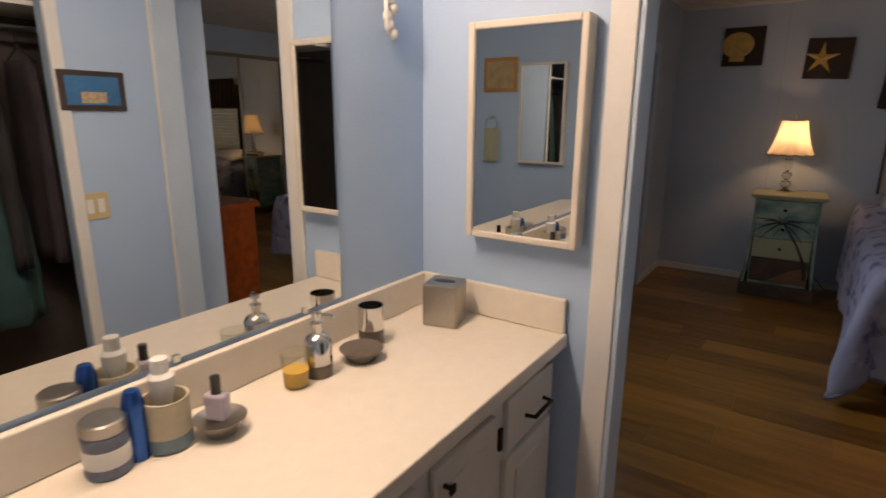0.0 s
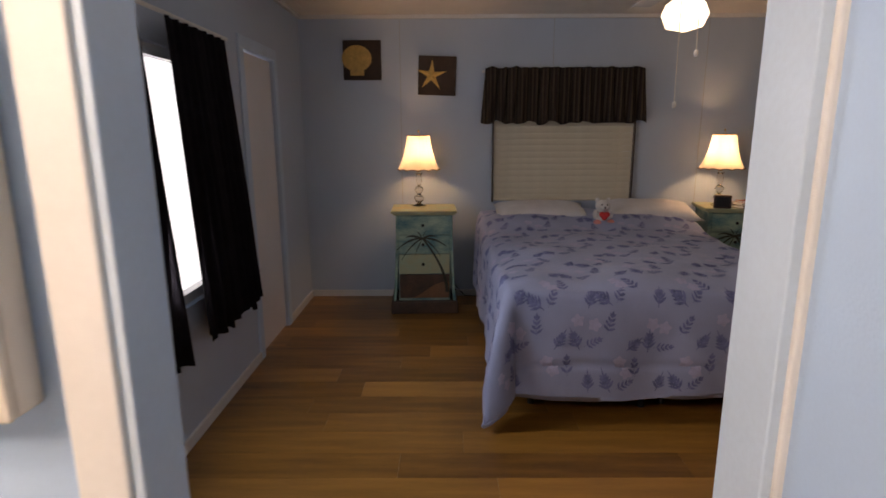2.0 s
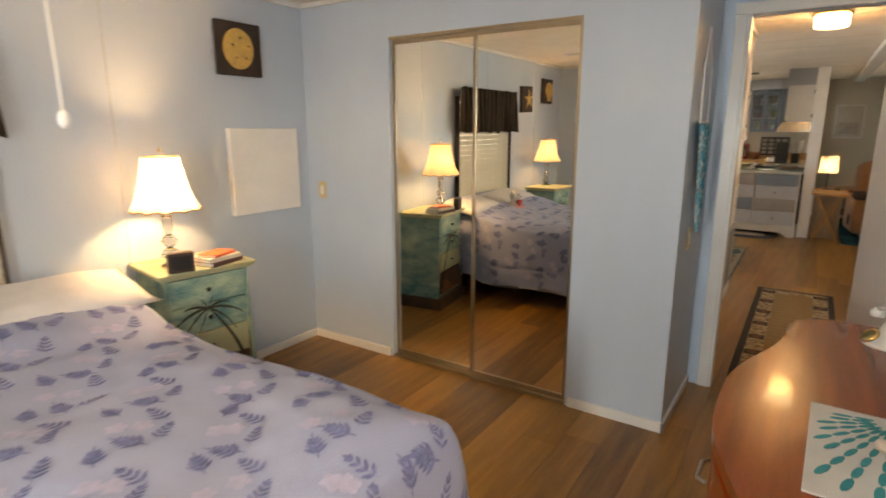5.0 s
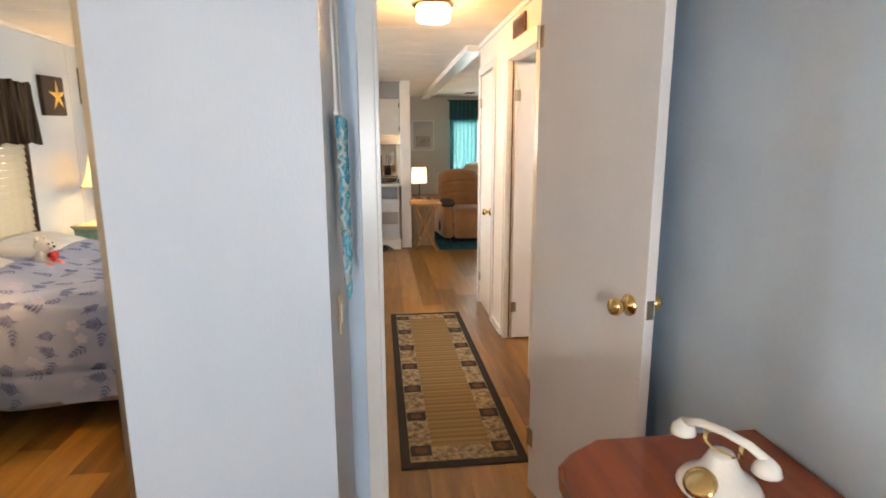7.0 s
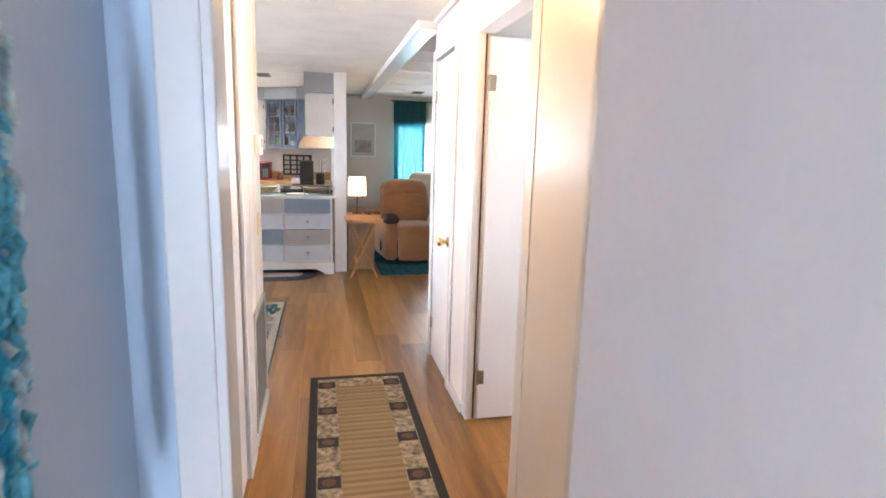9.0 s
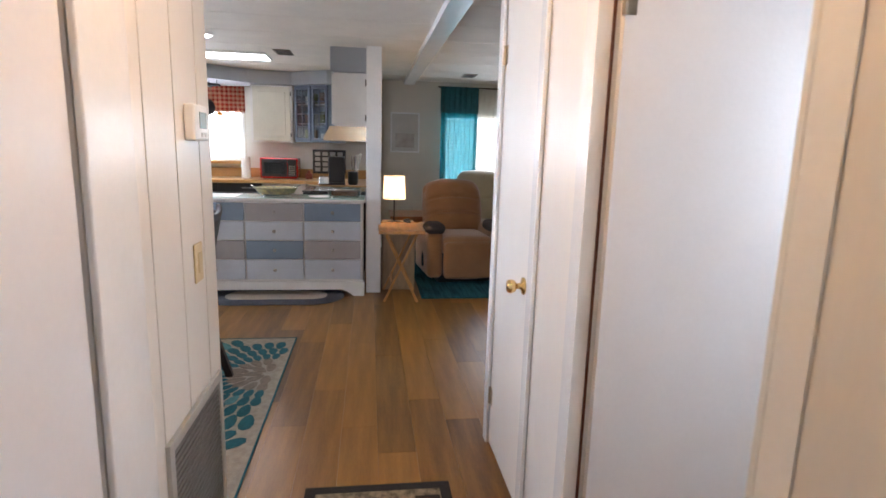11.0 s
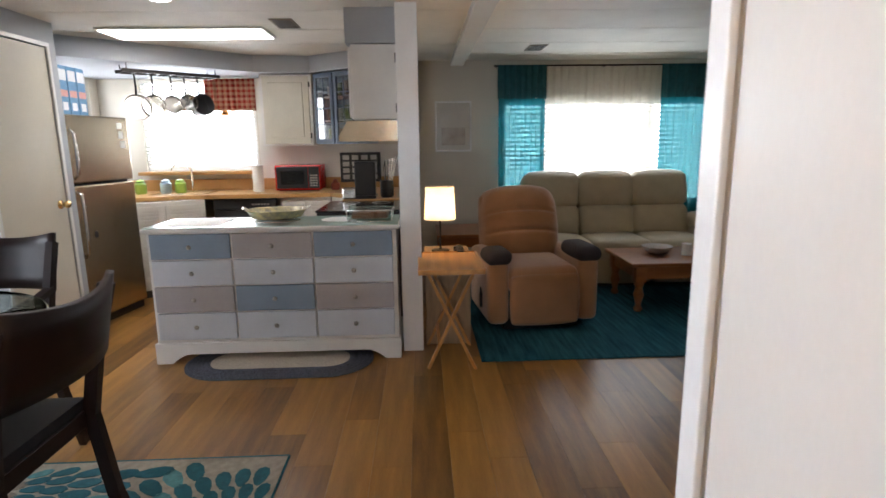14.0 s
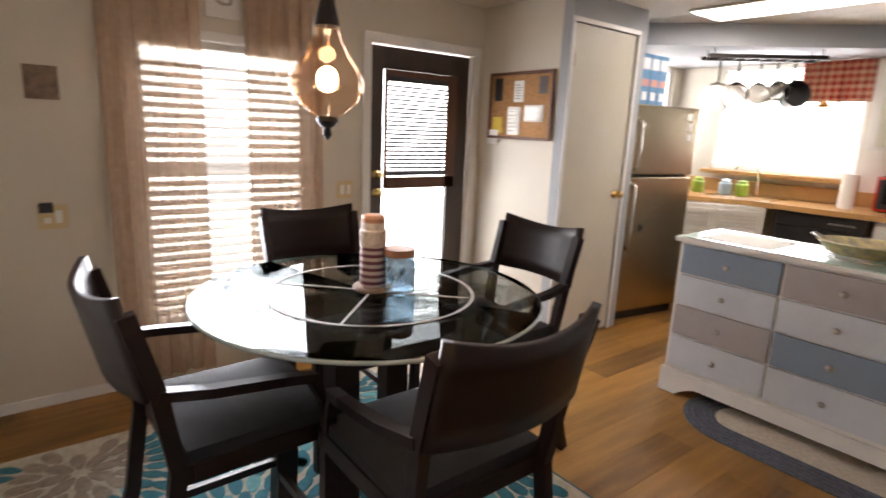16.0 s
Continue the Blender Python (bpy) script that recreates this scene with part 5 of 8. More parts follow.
# ---------------------------------------------------------------- bathroom things
van = thing("vanity_cabinet", "white painted vanity cabinet with dark pulls", "cabinet")
bm = bmesh.new()
box(bm, -0.915, -0.44, -1.2, 1.36, 0.08, 0.735)
box(bm, -0.915, -0.5, -1.2, 1.36, 0.0, 0.08)
part("body", bm, CAB_WHITE, van)
for k, (a, b) in enumerate(((1.06, 1.34), (0.74, 1.0), (0.4, 0.68), (0.06, 0.34), (-0.28, 0.0), (-0.62, -0.34))):
    bm = bmesh.new()
    box(bm, -0.44, -0.422, a, b, 0.12, 0.69 if k else 0.53, 0.004)
    box(bm, -0.424, -0.416, a + 0.05, b - 0.05, 0.17, (0.69 if k else 0.53) - 0.05, 0.003)
    dr = part("door", bm, CAB_WHITE, van)
    bm = bmesh.new()
    if k:
        tt = bmesh.new()
        lathe(tt, [(0.006, 0), (0.006, 0.015), (0.015, 0.022), (0.0001, 0.03)], 12)
        merge(bm, tt, Matrix.Translation((-0.422, a + 0.03, 0.64)) @ pose(0, 0, 0, 0, 90, 0))
    part("handle", bm, IRON, dr, "dark iron knob", True) if k else bm.free()
dr = bx("drawer", CAB_WHITE, van, -0.44, -0.422, 1.06, 1.34, 0.55, 0.70, 0.004)
bm = bmesh.new()
tube(bm, [(-0.422, 1.16, 0.615), (-0.395, 1.165, 0.615), (-0.395, 1.27, 0.615), (-0.422, 1.275, 0.615)], 0.006, 8)
part("handle", bm, IRON, dr, "dark iron bar pull", True)
for z in (0.2, 0.62):
    bx("hinge", IRON, van, -0.424, -0.414, 1.005, 1.02, z - 0.03, z + 0.03, 0.002)
    bx("hinge", IRON, van, -0.424, -0.414, 0.685, 0.70, z - 0.03, z + 0.03, 0.002)
bm = bmesh.new()
box(bm, -0.918, -0.40, -1.2, 1.378, 0.738, 0.78, 0.004)
top = tagged(part("countertop", bm, COUNTER_BATH), "cream laminate vanity countertop", "countertop")
bm = bmesh.new()
box(bm, -0.918, -0.898, -1.2, 1.358, 0.781, 0.885, 0.004)
box(bm, -0.918, -0.405, 1.358, 1.377, 0.781, 0.885, 0.004)
part("backsplash", bm, COUNTER_BATH, top)
bm = bmesh.new()
box(bm, -0.918, -0.913, -1.1, 0.985, 0.9, 1.95)
bigm = tagged(part("vanity_mirror", bm, MIRROR), "large frameless mirror on the bathroom wall", "mirror")
for y in (0.15, 0.85, 0.5):
    bx("clip", CHROME, bigm, -0.918, -0.908, y - 0.008, y + 0.008, 0.893, 0.91, 0.002)
# medicine cabinets
GOLDW = mat("cream_frame", (0.68, 0.63, 0.56), 0.4, var=0.05)


def medicine(label, at, rz, w, h, dp):
    t = thing("medicine_cabinet", label, "medicine cabinet", at, rz)
    bx("body", GOLDW, t, -w / 2, w / 2, -dp, 0, 0, h, 0.006)
    bm = bmesh.new()
    f = 0.02
    for x0, x1, z0, z1 in ((-w / 2, -w / 2 + f, 0, h), (w / 2 - f, w / 2, 0, h), (-w / 2 + f, w / 2 - f, 0, f), (-w / 2 + f, w / 2 - f, h - f, h)):
        box(bm, x0, x1, -dp - 0.012, -dp - 0.0005, z0, z1, 0.004)
    part("frame", bm, GOLDW, t, "cream moulded frame")
    bx("mirror", MIRROR, t, -w / 2 + f, w / 2 - f, -dp - 0.005, -dp - 0.001, f, h - f)
    return t


medicine("mirrored medicine cabinet in a cream frame", (-0.545, 1.378, 1.042), 0, 0.345, 0.6, 0.05)
medicine("second mirrored medicine cabinet on the far bathroom wall", (-0.05, -1.598, 1.0), 180, 0.4, 0.8, 0.06)
# small white wall ornament
bm = bmesh.new()
for k in range(5):
    ball(bm, (-0.90, 1.2 + 0.012 * math.sin(k * 2), 1.70 - k * 0.022), 0.017, (0.8, 1, 1), 10)
tube(bm, [(-0.90, 1.2, 1.74), (-0.895, 1.175, 1.70), (-0.895, 1.18, 1.65), (-0.90, 1.19, 1.61)], 0.006, 8)
tagged(part("seahorse_ornament", bm, WHITE_GLAZE, smooth=True), "small white ceramic wall ornament", "ornament")


def lathe_thing(name, label, category, at, profile, material, seg=24, group=""):
    bm = bmesh.new()
    lathe(bm, profile, seg)
    ob = part(name, bm, material, smooth="angle")
    ob.matrix_world = pose(*at)
    return tagged(ob, label, category, group)


Z = 0.781
tis = thing("tissue_box", "square brushed metal tissue box cover", "tissue box", (-0.745, 1.25, Z), 14)
tis.scale = (0.84, 0.84, 0.92)
bx("box", PEWTER, tis, -0.062, 0.062, -0.062, 0.062, 0, 0.14, 0.005)
bm = bmesh.new()
tt = bmesh.new()
slab(tt, [(0.04 * math.cos(a * 0.4), 0.018 * math.sin(a * 0.4)) for a in range(16)], 0.1402, 0.1415)
merge(bm, tt)
part("slot", bm, BLACK, tis, "dark oval opening")
GLASSJ = thin_pane("jar_glass", (0.92, 0.93, 0.9))
GREYB = mat("taupe_enamel", (0.12, 0.10, 0.085), 0.35, var=0.1)
tum = thing("tumbler", "two-tone chrome and taupe bathroom tumbler", "tumbler", (-0.82, 1.0, Z))
bm = bmesh.new()
lathe(bm, [(0.034, 0), (0.035, 0.045)], 24)
part("base", bm, GREYB, tum, "taupe base", "angle")
bm = bmesh.new()
lathe(bm, [(0.0355, 0.0452), (0.036, 0.11), (0.033, 0.11), (0.032, 0.05)], 24)
part("cup", bm, CHROME, tum, "chrome upper band", "angle")
lathe_thing("soap_dish", "oval taupe and chrome soap dish", "soap dish", (-0.775, 0.91, Z), [(0.036, 0), (0.04, 0.012), (0.055, 0.026), (0.057, 0.03), (0.047, 0.026), (0.0001, 0.018)], GREYB, 28)
sd = thing("soap_dispenser", "chrome and taupe soap pump bottle", "soap dispenser", (-0.80, 0.785, Z))
sd.scale = (0.86, 0.86, 0.72)
bm = bmesh.new()
lathe(bm, [(0.038, 0), (0.038, 0.045)], 24)
part("base", bm, GREYB, sd, "taupe base", "angle")
bm = bmesh.new()
lathe(bm, [(0.0385, 0.0452), (0.0385, 0.12), (0.03, 0.14), (0.014, 0.15), (0.014, 0.17)], 24)
part("bottle", bm, CHROME, sd, smooth="angle")
bm = bmesh.new()
lathe(bm, [(0.016, 0.17), (0.018, 0.185), (0.006, 0.19), (0.006, 0.205), (0.014, 0.208), (0.014, 0.222), (0.0001, 0.224)], 16)
tube(bm, [(0, 0, 0.214), (0.035, 0.02, 0.214), (0.042, 0.024, 0.205)], 0.005, 8)
part("pump", bm, CHROME, sd, smooth="angle")
can = thing("candle_glass", "small yellow candle in a clear glass", "candle", (-0.80, 0.715, Z))
bm = bmesh.new()
lathe(bm, [(0.028, 0), (0.034, 0.085), (0.032, 0.085), (0.027, 0.004)], 20)
part("glass", bm, GLASSJ, can, smooth="angle")
bm = bmesh.new()
lathe(bm, [(0.0265, 0.005), (0.0295, 0.042), (0.0001, 0.042)], 20)
part("wax", bm, mat("yellow_wax", (0.75, 0.45, 0.06), 0.4), can, "yellow wax", "angle")
lathe_thing("round_dish", "round pewter dish on the counter", "dish", (-0.775, 0.50, Z), [(0.03, 0), (0.034, 0.012), (0.049, 0.03), (0.051, 0.034), (0.043, 0.03), (0.0001, 0.02)], PEWTER, 28)
pb = thing("perfume_bottle", "small clear bottle with a black cap in the dish", "bottle", (-0.78, 0.50, Z + 0.028), 20)
bx("bottle", mat("lilac_glass", (0.45, 0.42, 0.52), 0.15), pb, -0.022, 0.022, -0.014, 0.014, 0, 0.055, 0.006)
bm = bmesh.new()
lathe(bm, [(0.010, 0.055), (0.010, 0.09), (0.0001, 0.092)], 14)
part("cap", bm, BLACK, pb, "black cap", "angle")
cup = thing("cream_mug", "cream ceramic cup with a blue shore band", "cup", (-0.82, 0.42, Z))
bm = bmesh.new()
lathe(bm, [(0.038, 0), (0.042, 0.02), (0.042, 0.10), (0.038, 0.10), (0.036, 0.02), (0.0001, 0.01)], 24)
part("cup", bm, mat("cream_stoneware", (0.58, 0.52, 0.38), 0.5, var=0.15), cup, smooth="angle")
bm = bmesh.new()
lathe(bm, [(0.0428, 0.004), (0.0430, 0.028), (0.0424, 0.03), (0.0424, 0.003)], 24)
part("band", bm, mat("blue_glaze", (0.12, 0.19, 0.24), 0.4), cup, "blue-grey glaze band", "angle")
tp = thing("toothpaste_tube", "white toothpaste tube standing in the cup", "toothpaste", (-0.825, 0.42, Z + 0.06), 10)
bm = bmesh.new()
lathe(bm, [(0.008, 0), (0.022, 0.05), (0.024, 0.08), (0.016, 0.088), (0.015, 0.115), (0.0001, 0.117)], 16)
part("tube", bm, PLASTIC_WHITE, tp, smooth="angle")
lathe_thing("spray_can", "slim metallic blue spray can", "bottle", (-0.825, 0.365, Z), [(0.019, 0), (0.019, 0.11), (0.016, 0.125), (0.012, 0.135), (0.0001, 0.138)], mat("metal_blue", (0.02, 0.09, 0.35), 0.25, 0.7), 20)
jar = thing("cream_jar", "round jar with dark lid and printed label", "jar", (-0.83, 0.315, Z))
jar.scale = (0.8, 0.8, 0.9)
bm = bmesh.new()
lathe(bm, [(0.045, 0), (0.047, 0.01), (0.047, 0.085), (0.04, 0.09)], 24)
part("jar", bm, mat("dusk_blue", (0.10, 0.13, 0.2), 0.35, var=0.3, scale=25), jar, smooth="angle")
bm = bmesh.new()
lathe(bm, [(0.0475, 0.025), (0.0477, 0.06), (0.0471, 0.061), (0.0471, 0.024)], 24)
part("label", bm, PAPER, jar, "pale paper label", "angle")
bm = bmesh.new()
lathe(bm, [(0.046, 0.09), (0.046, 0.112), (0.042, 0.115), (0.0001, 0.115)], 24)
part("lid", bm, PEWTER, jar, "metal lid", "angle")
# ship picture, robe, shelf seen in the mirror
pic = thing("ship_picture", "dark framed sailing ship picture on the blue wall", "picture", (0.597, 1.09, 1.40), 90 + 180)
bx("frame", DARK_WOOD, pic, -0.13, 0.13, -0.018, 0, 0, 0.16, 0.004)
bx("print", mat("sea_print", (0.03, 0.16, 0.36), 0.5, var=0.3), pic, -0.105, 0.105, -0.0195, -0.018, 0.022, 0.138)
bx("ship", mat("ship_tan", (0.5, 0.38, 0.24), 0.6, var=0.3, scale=60), pic, -0.05, 0.05, -0.0205, -0.0195, 0.03, 0.075)
pic = thing("bath_picture", "framed bathtub print on the far wall", "picture", (0.36, -1.597, 1.58), 180)
bx("frame", HONEY, pic, -0.16, 0.16, -0.02, 0, 0, 0.28, 0.005)
bx("print", mat("sepia_print", (0.45, 0.33, 0.18), 0.6, var=0.3, scale=15), pic, -0.13, 0.13, -0.0215, -0.02, 0.03, 0.25)
tw = thing("towel_ring", "chrome towel ring with pale green hand towel", "towel ring", (0.42, -1.597, 1.37), 180)
bm = bmesh.new()
tube(bm, [(0.055 * math.cos(a * 0.3142), -0.045, -0.055 + 0.055 * math.sin(a * 0.3142)) for a in range(21)], 0.004, 8)
tube(bm, [(0, 0, 0.005), (0, -0.045, 0.0)], 0.012, 10)
part("ring", bm, CHROME, tw, smooth=True)
bm = bmesh.new()
gathered(bm, -0.07, 0.07, -0.09, -0.38, 0.008, 3, -0.045, seed=4, nu=24, nv=10)
part("towel", bm, mat("sage_towel", (0.50, 0.53, 0.40), 0.95, bump=0.4, bscale=250), tw, "pale sage hand towel", True, solid=0.012)
robe = thing("bathrobe", "sea green bathrobe hanging in the closet", "bathrobe", (0.86, 0.62, 0))
bm = bmesh.new()
sheet(bm, 40, 16, lambda u, v: ((0.10 - 0.05 * v) * math.cos(2 * math.pi * u) + 0.02 * math.sin(14 * math.pi * u) * (1 - v), (0.26 - 0.14 * v ** 3) * math.sin(2 * math.pi * u), 0.5 + 1.1 * v))
# sea green darkened to carry the shade inside the closet
part("cloth", bm, mat("shaded_sea_green_terry", (0.02, 0.065, 0.07), 0.95, var=0.2, bump=0.5, bscale=200), robe, smooth=True, solid=0.01)
bm = bmesh.new()
tube(bm, [(0, -0.2, 1.58), (0, 0, 1.66), (0, 0.2, 1.58)], 0.006, 8)
tube(bm, [(0, 0, 1.66), (0, 0, 1.72), (0.02, 0, 1.745)], 0.003, 6)
part("hanger", bm, DARK_WOOD, robe)
bm = bmesh.new()
tube(bm, [(0.88, -0.05, 1.73), (0.88, 1.38, 1.73)], 0.014, 10)
tagged(part("closet_rod", bm, CHROME, smooth=True), "round metal closet rod", "closet rod")
bx("closet_shelf", TRIM, None, 0.7, 1.1, -0.05, 1.38, 1.80, 1.82, 0.003)
tagged(bpy.data.objects["closet_shelf"], "white painted closet shelf", "shelf")
# dark clothes, their colours lowered further for the closet's shade
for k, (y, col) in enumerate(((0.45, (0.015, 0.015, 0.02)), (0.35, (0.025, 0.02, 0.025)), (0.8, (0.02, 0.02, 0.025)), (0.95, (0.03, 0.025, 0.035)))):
    g = thing("hanging_clothes", "dark garment hanging in the closet, deepened for shade", "clothes", (0.88, y, 0), group="closet clothes")
    bm = bmesh.new()
    sheet(bm, 30, 12, lambda u, v: (0.17 * math.cos(2 * math.pi * u) * (1 - 0.3 * v ** 4), 0.035 * math.sin(2 * math.pi * u) + 0.012 * math.sin(16 * math.pi * u) * (1 - v), 0.75 + 0.85 * v))
    part("garment", bm, mat("dark_shaded_garment", col, 0.95, var=0.3), g, smooth=True, solid=0.006)
    bm = bmesh.new()
    tube(bm, [(-0.16, 0, 1.59), (0, 0, 1.66), (0.16, 0, 1.59)], 0.005, 6)
    tube(bm, [(0, 0, 1.66), (0, 0, 1.745)], 0.003, 6)
    part("hanger", bm, BLACK, g)
bath_light = thing("vanity_light", "white strip light over the bathroom mirror", "vanity light")
bx("housing", PLASTIC_WHITE, bath_light, -0.918, -0.83, 0.0, 0.95, 2.06, 2.16, 0.005)
bx("diffuser", DIFFUSER, bath_light, -0.828, -0.815, 0.02, 0.93, 2.07, 2.15, 0.003)

# ---------------------------------------------------------------- hallway things
run = thing("hall_runner", "tan woven runner rug with black geometric border", "rug", (0, 0, 0))
RUN_BLK = mat("rug_black", (0.02, 0.016, 0.014), 0.95, var=0.3, scale=50, bump=0.4, bscale=300)
RUN_TAN = banded("rug_tan_rib", [(0.24, 0.165, 0.08), (0.20, 0.135, 0.065), (0.26, 0.185, 0.095), (0.18, 0.12, 0.055)], 0, 0.09)
RUN_GOLD = mat("rug_gold", (0.13, 0.09, 0.045), 0.95, var=0.6, scale=35, bump=0.4, bscale=300, col2=(0.30, 0.23, 0.14))
RUN_BRN = mat("rug_brown", (0.10, 0.045, 0.02), 0.95, var=0.3, scale=50, bump=0.4, bscale=300)
RX0, RX1, RY0, RY1 = 4.42, 6.74, 2.07, 2.665
bx("backing", RUN_BLK, run, RX0, RX1, RY0, RY1, 0.0, 0.007, 0.002)
bx("border", RUN_GOLD, run, RX0 + 0.05, RX1 - 0.05, RY0 + 0.045, RY1 - 0.045, 0.007, 0.0085)
bx("field", RUN_TAN, run, RX0 + 0.17, RX1 - 0.17, RY0 + 0.155, RY1 - 0.155, 0.0085, 0.010)
for yy in (RY0 + 0.10, RY1 - 0.10):
    k = RX0 + 0.14
    while k < RX1 - 0.08:
        bm = bmesh.new()
        box(bm, k - 0.045, k + 0.045, yy - 0.05, yy + 0.05, 0.0086, 0.0094)
        pm2 = part("motif", bm, RUN_BLK, run)
        bm = bmesh.new()
        slab(bm, [(k + 0.03 * math.cos(a * 0.785), yy + 0.033 * math.sin(a * 0.785)) for a in range(8)], 0.0095, 0.0102)
        part("medallion", bm, RUN_BRN, pm2)
        k += 0.34
hl = thing("hall_ceiling_light", "lit drum ceiling light in the hallway", "ceiling light", (5.73, 2.38, 0))
bm = bmesh.new()
lathe(bm, [(0.12, 2.289), (0.125, 2.275), (0.11, 2.27)], 28)
part("base", bm, BRASS, hl, smooth="angle")
bm = bmesh.new()
lathe(bm, [(0.0001, 2.185), (0.095, 2.19), (0.105, 2.2), (0.105, 2.27)], 28)
g = part("glass", bm, glow("lit_frosted_glass", (1.0, 0.75, 0.42), 9), hl, "glowing frosted glass drum", "angle")
g.visible_shadow = False
th = thing("thermostat", "white wall thermostat with small display", "thermostat", (6.31, 2.909, 1.40))
bx("case", PLASTIC_WHITE, th, -0.06, 0.06, -0.03, 0, 0, 0.10, 0.006)
bx("display", mat("lcd_grey", (0.22, 0.27, 0.24), 0.25), th, -0.02, 0.045, -0.0315, -0.03, 0.035, 0.08)
for x in (0.0, 0.03):
    bx("button", TRIM, th, x - 0.008, x + 0.008, -0.033, -0.03, 0.012, 0.024, 0.001)
gr = thing("return_air_grille", "grey metal return air grille low on the wall", "air grille", (0, 2.91, 0))
bm = bmesh.new()
for x0, x1, z0, z1 in ((5.97, 6.0, 0.06, 0.65), (6.43, 6.46, 0.06, 0.65), (6.0, 6.43, 0.06, 0.09), (6.0, 6.43, 0.62, 0.65)):
    box(bm, x0, x1, -0.014, -0.001, z0, z1, 0.002)
part("frame", bm, mat("grille_grey", (0.42, 0.42, 0.40), 0.45), gr)
# dark sheet added in place of the shade behind the slats
bx("backing", GAP, gr, 6.0, 6.43, -0.002, -0.0006, 0.09, 0.62)
GRILLE_SLAT = mat("grille_slat", (0.15, 0.15, 0.145), 0.5)
for k in range(28):
    bm = bmesh.new()
    box(bm, 6.0, 6.43, -0.009, -0.002, 0.10 + k * 0.0185, 0.112 + k * 0.0185)
    part("slat", bm, GRILLE_SLAT, gr)
hv = thing("wall_vent", "brown register vent high on the hallway wall", "vent", (5.72, 1.835, 2.12))
bx("frame", RED_WOOD, hv, -0.15, 0.15, 0.0, 0.012, 0, 0.11, 0.003)
for k in range(6):
    bx("slat", DARK_WOOD, hv, -0.13, 0.13, 0.012, 0.016, 0.014 + k * 0.014, 0.022 + k * 0.014)
dc = lathe_thing("smoke_detector", "round brass door chime on the hallway wall", "door chime", (5.05, 2.88, 2.02), [(0.05, 0), (0.06, 0.02), (0.05, 0.05), (0.0001, 0.055)], BRASS)
dc.rotation_mode = "XYZ"
dc.rotation_euler = (radians(90), 0, 0)
dc.location = (5.6, 2.909, 2.13)

# ---------------------------------------------------------------- kitchen
D_BLUE = mat("slate_blue_paint", (0.20, 0.26, 0.34), 0.45, var=0.07, scale=5, bump=0.04)
D_TAUPE = mat("taupe_paint", (0.36, 0.34, 0.35), 0.45, var=0.07, scale=5, bump=0.04)
D_PALE = mat("pale_blue_grey_paint", (0.52, 0.56, 0.62), 0.45, var=0.06, scale=5, bump=0.04)
D_WHITE = mat("chalk_white_paint", (0.68, 0.67, 0.65), 0.5, var=0.06, scale=6, bump=0.05)
D_TOP = mat("sea_green_glass_top", (0.42, 0.56, 0.50), 0.12, var=0.08, scale=8, bump=0)
isl = thing("painted_dresser", "twelve-drawer dresser painted in patchwork blues and greys", "dresser", (9.755, 3.265, 0), -90)
# local x runs along the front (towards the living room), local y into the piece
W2 = 0.80
bm = bmesh.new()
box(bm, -W2, W2, 0.012, 0.46, 0.13, 0.885)
part("carcass", bm, D_WHITE, isl)
bm = bmesh.new()
box(bm, -W2 - 0.025, W2 + 0.025, -0.02, 0.48, 0.885, 0.91, 0.006)
part("top", bm, D_WHITE, isl)
bx("glass_top", D_TOP, isl, -W2 - 0.015, W2 + 0.015, -0.012, 0.472, 0.9102, 0.916, 0.002, "pale green glass sheet")
bm = bmesh.new()


def arch(x):
    """Height of the base's cut-out at x: bracket feet at both ends, a straight rail between."""
    e = W2 + 0.012 - abs(x)
    return 0.0 if e < 0.11 else 0.065 * min(1, ((e - 0.11) / 0.10)) ** 0.6


xs = [-W2 - 0.012 + (2 * W2 + 0.024) * k / 64 for k in range(65)]
for x0, x1 in zip(xs, xs[1:]):
    v = [bm.verts.new((x, y, z)) for y in (-0.012, 0.02) for x, z in ((x0, arch(x0)), (x1, arch(x1)), (x1, 0.14), (x0, 0.14))]
    for f in ((0, 1, 2, 3), (7, 6, 5, 4), (0, 4, 5, 1), (3, 2, 6, 7)):
        bm.faces.new([v[k] for k in f])
bmesh.ops.remove_doubles(bm, verts=bm.verts[:], dist=0.0002)
for sx in (-1, 1):
    a, b = sorted((sx * (W2 - 0.03), sx * (W2 + 0.012)))
    box(bm, a, b, 0.02, 0.46, 0, 0.14)
part("bracket_base", bm, D_WHITE, isl)
COLS = [[D_BLUE, D_TAUPE, D_BLUE], [D_PALE, D_PALE, D_PALE], [D_TAUPE, D_BLUE, D_TAUPE], [D_PALE, D_PALE, D_PALE]]
rows_z = [(0.71, 0.872), (0.535, 0.70), (0.355, 0.525), (0.165, 0.345)]
for r in range(4):
    for c in range(3):
        x0 = -W2 + 0.022 + c * 0.522
        dr = bx("drawer", COLS[r][c], isl, x0, x0 + 0.508, -0.008, 0.012, *rows_z[r], 0.004)
        bm = bmesh.new()
        tt = bmesh.new()
        lathe(tt, [(0.007, 0), (0.007, 0.012), (0.016, 0.02), (0.012, 0.028), (0.0001, 0.03)], 12)
        merge(bm, tt, Matrix.Translation((x0 + 0.254, -0.008, sum(rows_z[r]) / 2)) @ pose(0, 0, 0, 90))
        part("knob", bm, PEWTER, dr, "pewter knob", True)

